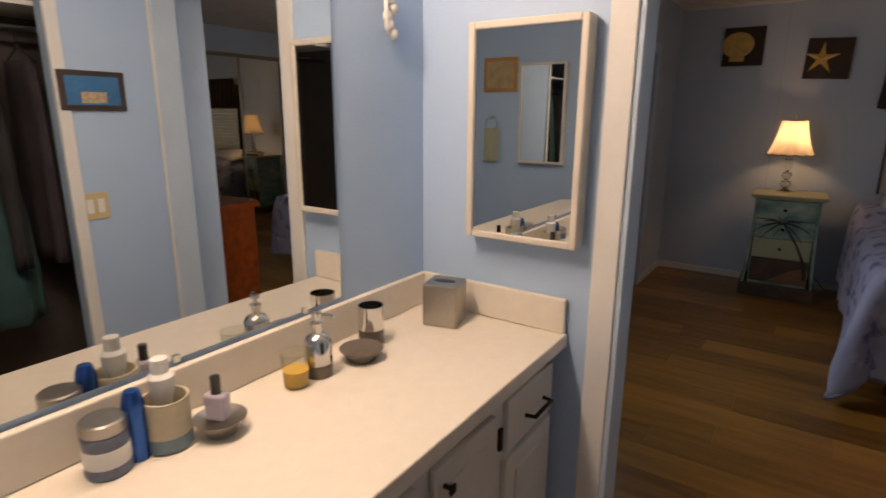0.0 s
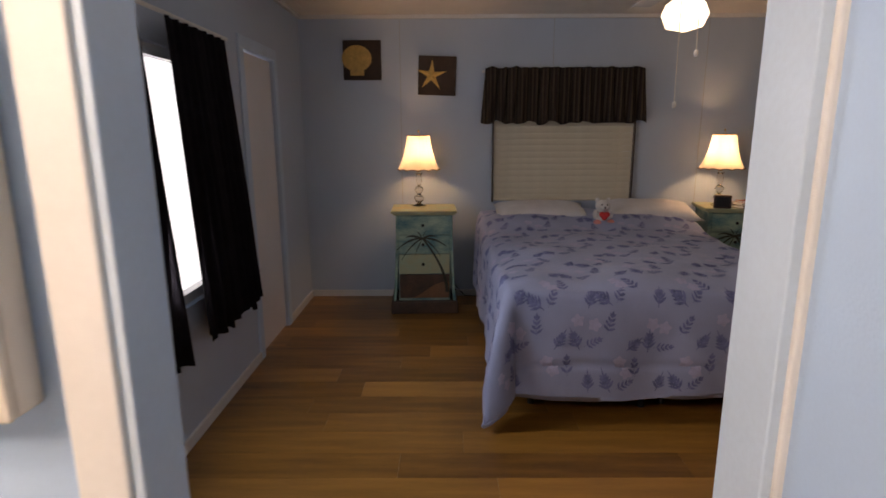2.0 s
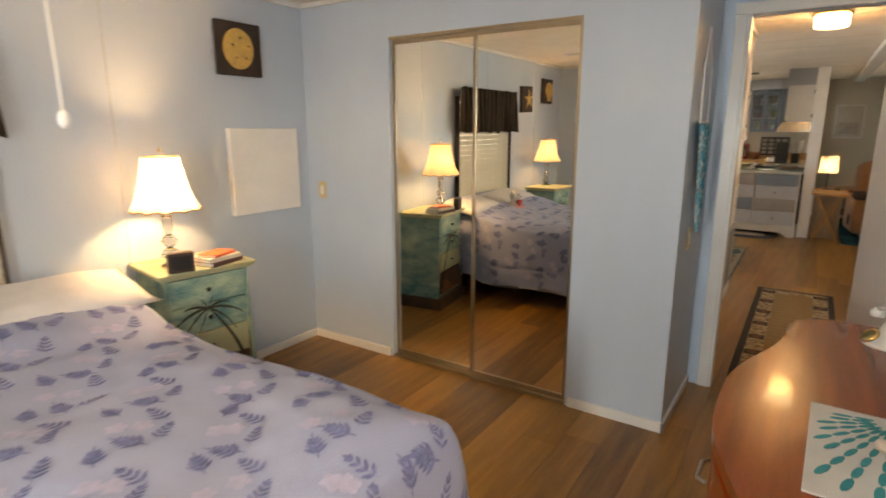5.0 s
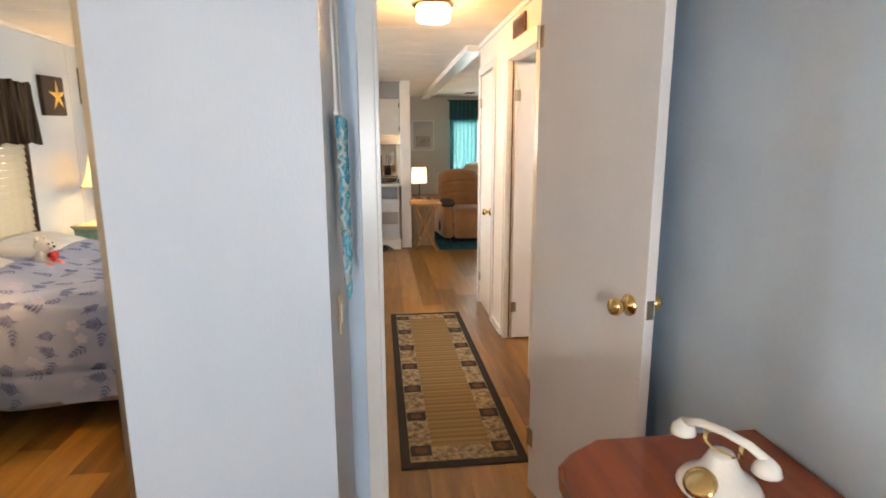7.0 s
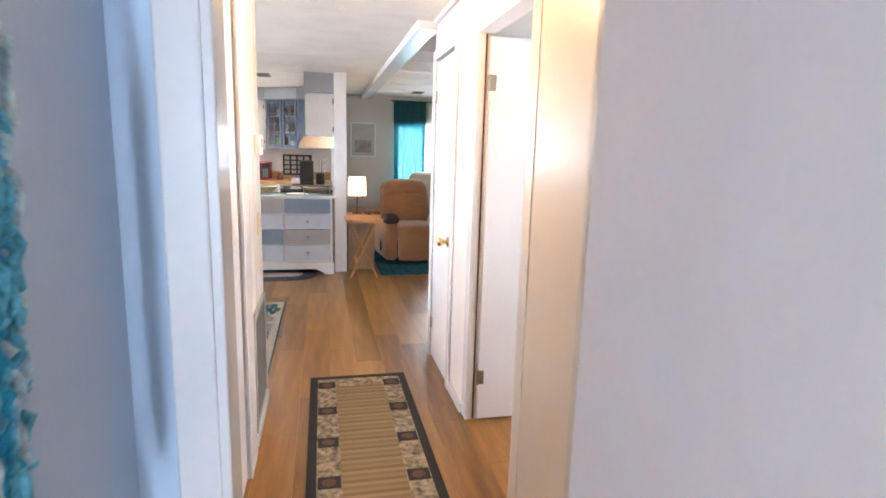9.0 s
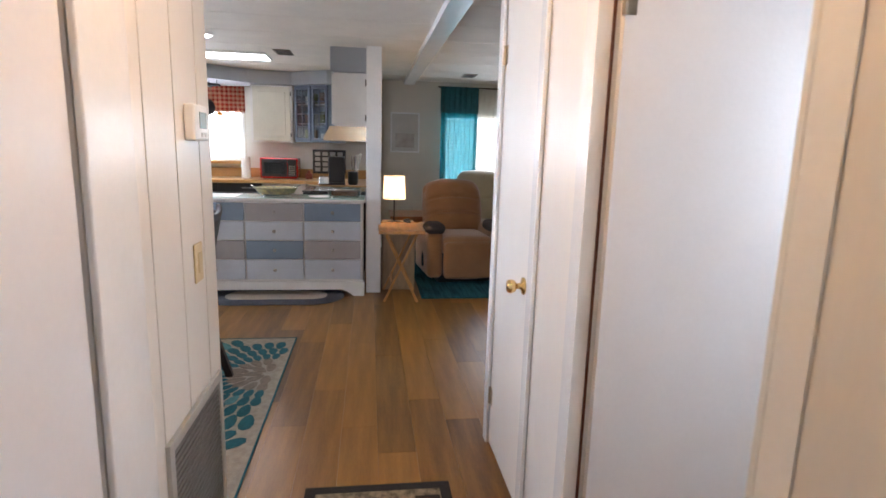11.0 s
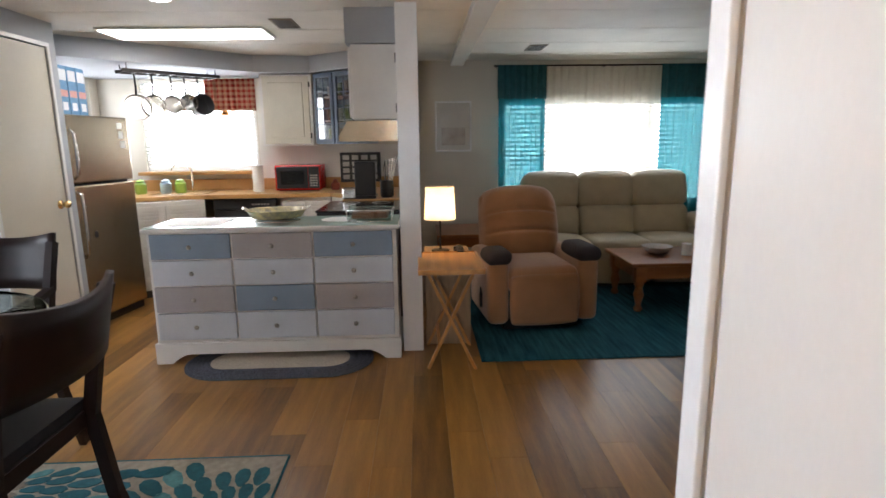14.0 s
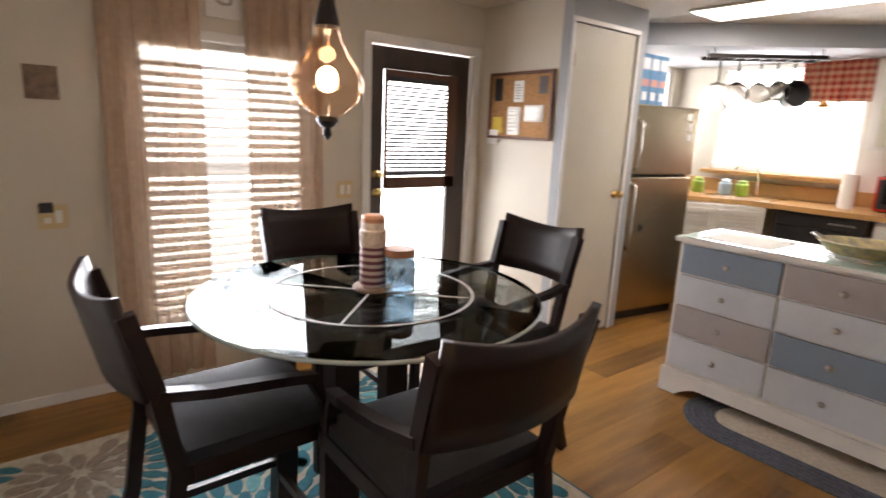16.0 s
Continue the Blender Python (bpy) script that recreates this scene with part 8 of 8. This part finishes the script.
tagged(bx("wall_register", PLASTIC_CREAM, None, 8.32, 8.46, 5.67, 5.679, 2.14, 2.22, 0.003), "cream wall chime box above the door", "chime box")

rm = thing("wall_remote", "small black remote in a holder on the wall plate", "remote", (6.955, 5.672, 0.985))
bx("body", BLACK, rm, -0.028, 0.028, -0.022, -0.004, -0.03, 0.035, 0.004)
bx("holder", PLASTIC_CREAM, rm, -0.03, 0.03, -0.025, -0.0225, -0.035, -0.012, 0.001)

# ---------------------------------------------------------------- living room
MIC = mat("tan_microsuede", (0.34, 0.165, 0.070), 0.85, var=0.15, scale=5, bump=0.15, bscale=200, sheen=0.5)
MIC_DK = mat("dark_arm_cover", (0.03, 0.024, 0.026), 0.9, var=0.2, bump=0.2, bscale=200)
LEA = mat("cream_leather", (0.43, 0.36, 0.24), 0.45, var=0.1, scale=6, bump=0.1, bscale=120)


def cushion(bm, x0, x1, y0, y1, z0, z1, r=0.05, puff=0.02, m=None):
    """A padded block with rounded edges and swollen faces."""
    t = bmesh.new()
    box(t, x0, x1, y0, y1, z0, z1, r, 4)
    bmesh.ops.subdivide_edges(t, edges=[e for e in t.edges if e.calc_length() > 0.12], cuts=3, use_grid_fill=True)
    cx, cy, cz = (x0 + x1) / 2, (y0 + y1) / 2, (z0 + z1) / 2
    for v in t.verts:
        a, b, c = (v.co.x - cx) / (x1 - x0) * 2, (v.co.y - cy) / (y1 - y0) * 2, (v.co.z - cz) / (z1 - z0) * 2
        f = puff * noise.noise((v.co.x * 4, v.co.y * 4, v.co.z * 4)) * 0.6
        v.co += Vector((a * (1 - b * b) * (1 - c * c), b * (1 - a * a) * (1 - c * c), c * (1 - a * a) * (1 - b * b))) * puff + Vector((f, f, f)) * 0.3
    merge(bm, t, m)


# recliner: faces -x, turned a little
rc = thing("recliner", "tan microsuede recliner with dark arm covers", "recliner", (10.52, 1.42, 0.012), -84)
# local: front -y, x to the sitter's left in view
bm = bmesh.new()
cushion(bm, -0.27, 0.27, -0.36, 0.28, 0.30, 0.49, 0.06, 0.02)
part("seat", bm, MIC, rc, smooth=True)
bm = bmesh.new()
cushion(bm, -0.26, 0.26, -0.39, -0.33, 0.06, 0.44, 0.03, 0.012)
part("footrest", bm, MIC, rc, smooth=True)
tilt_b = Matrix.Translation((0, 0.2, 0.42)) @ Matrix.Rotation(radians(-14), 4, 'X')


def padded_back(u, v):
    """One deep pad with two sewn tucks across it and a rounded head."""
    a, b = 2 * u - 1, 2 * v - 1
    full = ((1 - abs(a) ** 4) * (1 - abs(b) ** 6)) ** 0.42
    tuck = sum(0.030 * math.exp(-((v - c + 0.02 * a * a) / 0.022) ** 2) * (1 - a ** 4) for c in (0.40, 0.66))
    y = 0.14 - 0.19 * full - 0.025 * math.sin(3.1 * v) * full + tuck + 0.006 * noise.noise((a * 3, b * 4, 1))
    return tilt_b @ Vector((a * (0.345 - 0.05 * max(0, b) ** 3), y, 0.67 * v - 0.055 * abs(a) ** 3 * v))


bm = bmesh.new()
sheet(bm, 36, 60, padded_back)
part("back_cushion", bm, MIC, rc, smooth=True)
bm = bmesh.new()
cushion(bm, -0.33, 0.33, 0.08, 0.22, -0.1, 0.6, 0.05, 0.01, tilt_b)
part("back_shell", bm, MIC, rc, smooth=True)
for sx in (-1, 1):
    bm = bmesh.new()
    a, b = sorted((sx * 0.27, sx * 0.43))
    cushion(bm, a, b, -0.35, 0.36, 0.06, 0.56, 0.05, 0.012)
    arm = part("arm", bm, MIC, rc, smooth=True)
    bm = bmesh.new()
    cushion(bm, a - 0.015, b + 0.015, -0.37, 0.05 if sx > 0 else -0.1, 0.52, 0.63, 0.05, 0.012)
    part("arm_cover", bm, MIC_DK, arm, "dark brown arm cover", True)
bx("base", BLACK, rc, -0.3, 0.3, -0.28, 0.3, 0.0, 0.08, 0.01)
bm = bmesh.new()
tube(bm, [(-0.435, -0.12, 0.30), (-0.45, -0.16, 0.26), (-0.45, -0.17, 0.16)], 0.012, 8)
part("lever", bm, BLACK, rc, "dark recliner lever", True)

# sofa along the far window: faces -x
so_ = thing("sofa", "cream leather three-seat reclining sofa", "sofa", (11.72, 0.36, 0.012), -90)
SW = 1.05
for k in range(3):
    x0 = -0.86 + k * 0.573
    bm = bmesh.new()
    cushion(bm, x0 + 0.004, x0 + 0.569, -0.42, 0.15, 0.26, 0.47, 0.06, 0.025)
    part("seat_cushion", bm, LEA, so_, smooth=True)
    tb = Matrix.Translation((0, 0.12, 0.42)) @ Matrix.Rotation(radians(-12), 4, 'X')
    for z0, z1, th in ((0.0, 0.34, 0.16), (0.32, 0.68, 0.19)):
        bm = bmesh.new()
        cushion(bm, x0 + 0.004, x0 + 0.569, -0.07, th, z0, z1, 0.07, 0.035, tb)
        part("back_cushion", bm, LEA, so_, smooth=True)
    bm = bmesh.new()
    cushion(bm, x0 + 0.004, x0 + 0.569, -0.43, -0.36, 0.06, 0.30, 0.03, 0.01)
    part("footrest", bm, LEA, so_, smooth=True)
for sx in (-1, 1):
    a, b = sorted((sx * 0.865, sx * 1.08))
    bm = bmesh.new()
    cushion(bm, a, b, -0.40, 0.36, 0.05, 0.54, 0.05, 0.015)
    arm = part("arm", bm, LEA, so_, smooth=True)
    bm = bmesh.new()
    cushion(bm, a - 0.01, b + 0.02, -0.44, 0.25, 0.50, 0.66, 0.07, 0.02)
    part("arm_pad", bm, LEA, arm, smooth=True)
bx("frame", BLACK, so_, -0.85, 0.85, -0.3, 0.4, 0.0, 0.25, 0.01)

# coffee table
cf = thing("coffee_table", "honey pine coffee table with turned legs", "table", (10.88, -0.17, 0.012), 0)
bx("top", ORANGE_WOOD, cf, -0.35, 0.35, -0.75, 0.75, 0.39, 0.42, 0.008)
bm = bmesh.new()
for x0, x1, y0, y1 in ((-0.3, 0.3, -0.69, -0.665), (-0.3, 0.3, 0.665, 0.69), (-0.31, -0.285, -0.66, 0.66), (0.285, 0.31, -0.66, 0.66)):
    box(bm, x0, x1, y0, y1, 0.28, 0.39, 0.003)
part("apron", bm, ORANGE_WOOD, cf)
for sx in (-1, 1):
    for sy in (-1, 1):
        bm = bmesh.new()
        lathe(bm, [(0.028, 0), (0.036, 0.02), (0.022, 0.05), (0.03, 0.09), (0.045, 0.14), (0.03, 0.2), (0.04, 0.225), (0.04, 0.25)], 16, center=(sx * 0.28, sy * 0.66))
        box(bm, sx * 0.28 - 0.045, sx * 0.28 + 0.045, sy * 0.66 - 0.045, sy * 0.66 + 0.045, 0.25, 0.388, 0.004)
        part("leg", bm, ORANGE_WOOD, cf, smooth="angle")
lathe_thing("candy_bowl", "cut glass bowl on the coffee table", "bowl", (10.95, 0.2, 0.433), [(0.06, 0), (0.10, 0.02), (0.13, 0.06), (0.135, 0.065), (0.12, 0.055), (0.09, 0.02), (0.0001, 0.01)], mat("milky_glass", (0.55, 0.52, 0.48), 0.2), 28)
lathe_thing("white_candle", "white pillar candle on the coffee table", "candle", (10.85, -0.02, 0.433), [(0.04, 0), (0.04, 0.10), (0.0001, 0.098)], WHITE_GLAZE)
lathe_thing("yellow_bowl", "small yellow dish on the coffee table", "dish", (10.95, -0.25, 0.433), [(0.05, 0), (0.09, 0.03), (0.095, 0.035), (0.06, 0.02), (0.0001, 0.015)], mat("yellow_glaze", (0.6, 0.45, 0.05), 0.3))
# end table at the sofa's far end and a low chest behind the recliner
for nm, lab, x0, x1, y0, y1, zt in (("end_table", "dark wooden end table beside the sofa", 11.75, 12.2, -1.45, -0.82, 0.52), ("low_chest", "honey wooden side table behind the recliner", 11.45, 12.2, 1.55, 2.15, 0.55)):
    et = thing(nm, lab, "table", ((x0 + x1) / 2, (y0 + y1) / 2, 0))
    hx, hy = (x1 - x0) / 2, (y1 - y0) / 2
    bx("top", ORANGE_WOOD, et, -hx, hx, -hy, hy, zt - 0.03, zt, 0.006)
    bx("shelf", ORANGE_WOOD, et, -hx + 0.03, hx - 0.03, -hy + 0.03, hy - 0.03, 0.15, 0.17, 0.003)
    bx("apron", ORANGE_WOOD, et, -hx + 0.03, hx - 0.03, -hy + 0.03, hy - 0.03, zt - 0.13, zt - 0.031, 0.003)
    for sx in (-1, 1):
        for sy in (-1, 1):
            bx("leg", ORANGE_WOOD, et, sx * (hx - 0.045) - 0.025, sx * (hx - 0.045) + 0.025, sy * (hy - 0.045) - 0.025, sy * (hy - 0.045) + 0.025, 0, zt - 0.131, 0.004)
# teal rug
TEALR = mat("teal_streaked_rug", (0.012, 0.070, 0.105), 0.95, var=0.3, scale=3, bump=0.4, bscale=120, stretch=(1, 9, 1), col2=(0.035, 0.135, 0.175), spec=0.1)
lr = thing("living_rug", "deep teal streaked living room rug", "rug")
bx("rug_body", TEALR, lr, 9.62, 12.1, -2.1, 1.92, 0, 0.012, 0.004)
# folding tray table
tt_ = thing("tray_table", "honey wooden folding tray table", "tray table", (9.74, 2.12, 0), 0)
bx("top", HONEY, tt_, -0.29, 0.29, -0.20, 0.20, 0.645, 0.665, 0.005)
bm = bmesh.new()
for x0, x1, y0, y1 in ((-0.295, 0.295, -0.205, -0.192), (-0.295, 0.295, 0.192, 0.205), (-0.295, -0.282, -0.192, 0.192), (0.282, 0.295, -0.192, 0.192)):
    box(bm, x0, x1, y0, y1, 0.64, 0.672, 0.002)
part("rim", bm, HONEY, tt_)
for x in (-0.2, 0.22):
    for s in (-1, 1):
        bm = bmesh.new()
        bar(bm, [(x + 0.014 * s, s * 0.15, 0.0), (x + 0.014 * s, -s * 0.15, 0.645)], 0.024, 0.02)
        part("leg", bm, HONEY, tt_)
bm = bmesh.new()
bar(bm, [(-0.2, 0.08, 0.16), (0.22, 0.08, 0.16)], 0.02, 0.02)
part("stretcher", bm, HONEY, tt_)
tagged(bx("side_cabinet", mat("tan_board", (0.30, 0.20, 0.11), 0.5, var=0.2, stretch=(6, 6, 1)), None, 9.98, 10.3, 1.96, 2.28, 0.0, 0.66, 0.004), "narrow tan side cabinet behind the tray table", "cabinet")
l3 = thing("accent_lamp", "small lit lamp with a white drum shade", "table lamp", (10.1, 2.165, 0.661))
bm = bmesh.new()
lathe(bm, [(0.065, 0), (0.065, 0.012), (0.012, 0.02), (0.006, 0.03), (0.006, 0.30)], 18)
part("base", bm, IRON, l3, "dark iron stem base", "angle")
bm = bmesh.new()
lathe(bm, [(0.112, 0.235), (0.10, 0.46)], 32)
bm.faces.ensure_lookup_table()
bmesh.ops.delete(bm, geom=[f for f in bm.faces if len(f.verts) > 4], context="FACES")
part("shade", bm, cloth("white_drum_shade", (0.92, 0.80, 0.62), 0.6, var=0.03), l3, "glowing white drum shade", True)
bm = bmesh.new()
ball(bm, (0, 0, 0.34), 0.024, (1, 1, 1.2), 12)
g = part("bulb", bm, BULB, l3, smooth=True)
g.visible_shadow = False
bm = bmesh.new()
rnd = random.Random(3)
for k in range(5):
    box(bm, 10.02 + 0.03 * k, 10.05 + 0.03 * k, 2.0, 2.05 + 0.02 * (k % 2), 0.661, 0.675 + 0.004 * k, 0.003)
tagged(part("remote_controls", bm, BLACK, kind="stuff"), "small dark remotes lying by the lamp", "remote")
# picture on the far wall
pf = thing("framed_print", "white framed beach print on the far wall", "picture", (12.347, 1.93, 1.33), -90)
bm = bmesh.new()
for x0, x1, z0, z1 in ((-0.2, -0.18, 0, 0.54), (0.18, 0.2, 0, 0.54), (-0.18, 0.18, 0, 0.02), (-0.18, 0.18, 0.52, 0.54)):
    box(bm, x0, x1, -0.022, 0, z0, z1, 0.003)
part("frame", bm, TRIM, pf)
bx("mat_board", mat("print_ground", (0.50, 0.48, 0.44), 0.12, var=0.1), pf, -0.18, 0.18, -0.012, -0.004, 0.02, 0.52)
bx("print", mat("beach_print", (0.36, 0.32, 0.27), 0.15, var=0.35, scale=9), pf, -0.13, 0.13, -0.0135, -0.012, 0.07, 0.26)
# living room curtains
TEALC = sheer("teal_sheer", (0.02, 0.20, 0.26), 0.12, 0.3, (0.35, 0.75, 0.78))
TEALD = mat("teal_heading", (0.012, 0.085, 0.10), 0.9, var=0.2, scale=20, bump=0.1)
IVORY = sheer("ivory_sheer", (0.80, 0.76, 0.66), 0.35, 0.6)
lc = thing("living_curtains", "teal and ivory sheer curtains at the living room window", "curtains")
for a, b, m, zt, nm in ((0.95, 1.45, TEALC, 1.88, "teal_panel"), (-1.0, -0.30, TEALC, 1.88, "teal_panel")):
    bm = bmesh.new()
    gathered(bm, a, b, zt, 0.35, 0.016, 7, 12.20, "x", seed=a, nu=70, nv=14)
    part("panel", bm, m, lc, "teal sheer panel", True)
    bm = bmesh.new()
    gathered(bm, a - 0.01, b + 0.01, 2.22, 1.875, 0.016, 7, 12.19, "x", seed=a, nu=70, nv=6)
    part("heading", bm, TEALD, lc, "dark teal valance band", True)
bm = bmesh.new()
gathered(bm, -0.30, 0.95, 2.2, 0.35, 0.014, 14, 12.24, "x", seed=2, nu=110, nv=14)
part("panel", bm, IVORY, lc, "ivory sheer panel", True)
bm = bmesh.new()
tube(bm, [(12.22, -1.1, 2.215), (12.22, 1.5, 2.215)], 0.009, 8)
for y in (-1.05, 0.3, 1.46):
    tube(bm, [(12.22, y, 2.215), (12.35, y, 2.215)], 0.007, 8)
part("rod", bm, IRON, lc)
# living room fan
lf = thing("living_fan", "dark ceiling fan in the living room", "ceiling fan", (10.3, -0.75, 0))
bm = bmesh.new()
lathe(bm, [(0.06, 2.289), (0.06, 2.25), (0.09, 2.24), (0.1, 2.17), (0.05, 2.13)], 20)
part("motor", bm, IRON, lf, smooth="angle")
for k in range(5):
    bm = bmesh.new()
    box(bm, 0.15, 0.62, -0.06, 0.06, 2.185, 2.192, 0.002)
    bl = part("blade", bm, ESPRESSO, lf)
    bl.rotation_euler.z = radians(72 * k + 62)

# ---------------------------------------------------------------- floor boards
PLANK = mat("vinyl_plank", (0.115, 0.047, 0.0085), 0.3, var=0.22, scale=2.6, bump=0.02, bscale=34, stretch=(0.7, 7, 1), rnd=0.5, col2=(0.37, 0.18, 0.036))
PW, PL = 0.178, 1.22
bm = bmesh.new()
box(bm, 0.0004, PL - 0.0004, 0.0004, PW - 0.0004, -0.008, 0.0, 0.0004, 1)
pm_ = bpy.data.meshes.new("plank")
bm.to_mesh(pm_)
bm.free()
pm_.materials.append(PLANK)
rest_v, rest_f = [], []
rnd = random.Random(21)
row = 0
y = -2.62
n_parts = 0
while y < 5.75:
    x = -1.12 - rnd.uniform(0, PL - 0.05)
    while x < 12.4:
        near = (x > -1.05 and x < 10.6 and y > 0.9 and y < 4.9) and n_parts < 300
        if near:
            o = new("plank", pm_)
            o.parent = floor
            o.location = (x, y, 0)
            n_parts += 1
        else:
            b = len(rest_v)
            xa, xb = max(x, -1.1) + 0.0004, min(x + PL, 12.45) - 0.0004
            for zz in (-0.008, 0.0):
                rest_v += [(xa, y + 0.0004, zz), (xb, y + 0.0004, zz), (xb, y + PW - 0.0004, zz), (xa, y + PW - 0.0004, zz)]
            rest_f += [(b + 4, b + 5, b + 6, b + 7)] + [(b + k, b + (k + 1) % 4, b + 4 + (k + 1) % 4, b + 4 + k) for k in range(4)]
        x += PL
    y += PW
    row += 1
me = bpy.data.meshes.new("plank_rest")
me.from_pydata(rest_v, [], rest_f)
me.materials.append(PLANK)
ob = new("far_planks", me)
ob.parent = floor
tagged(ob, kind="stuff")
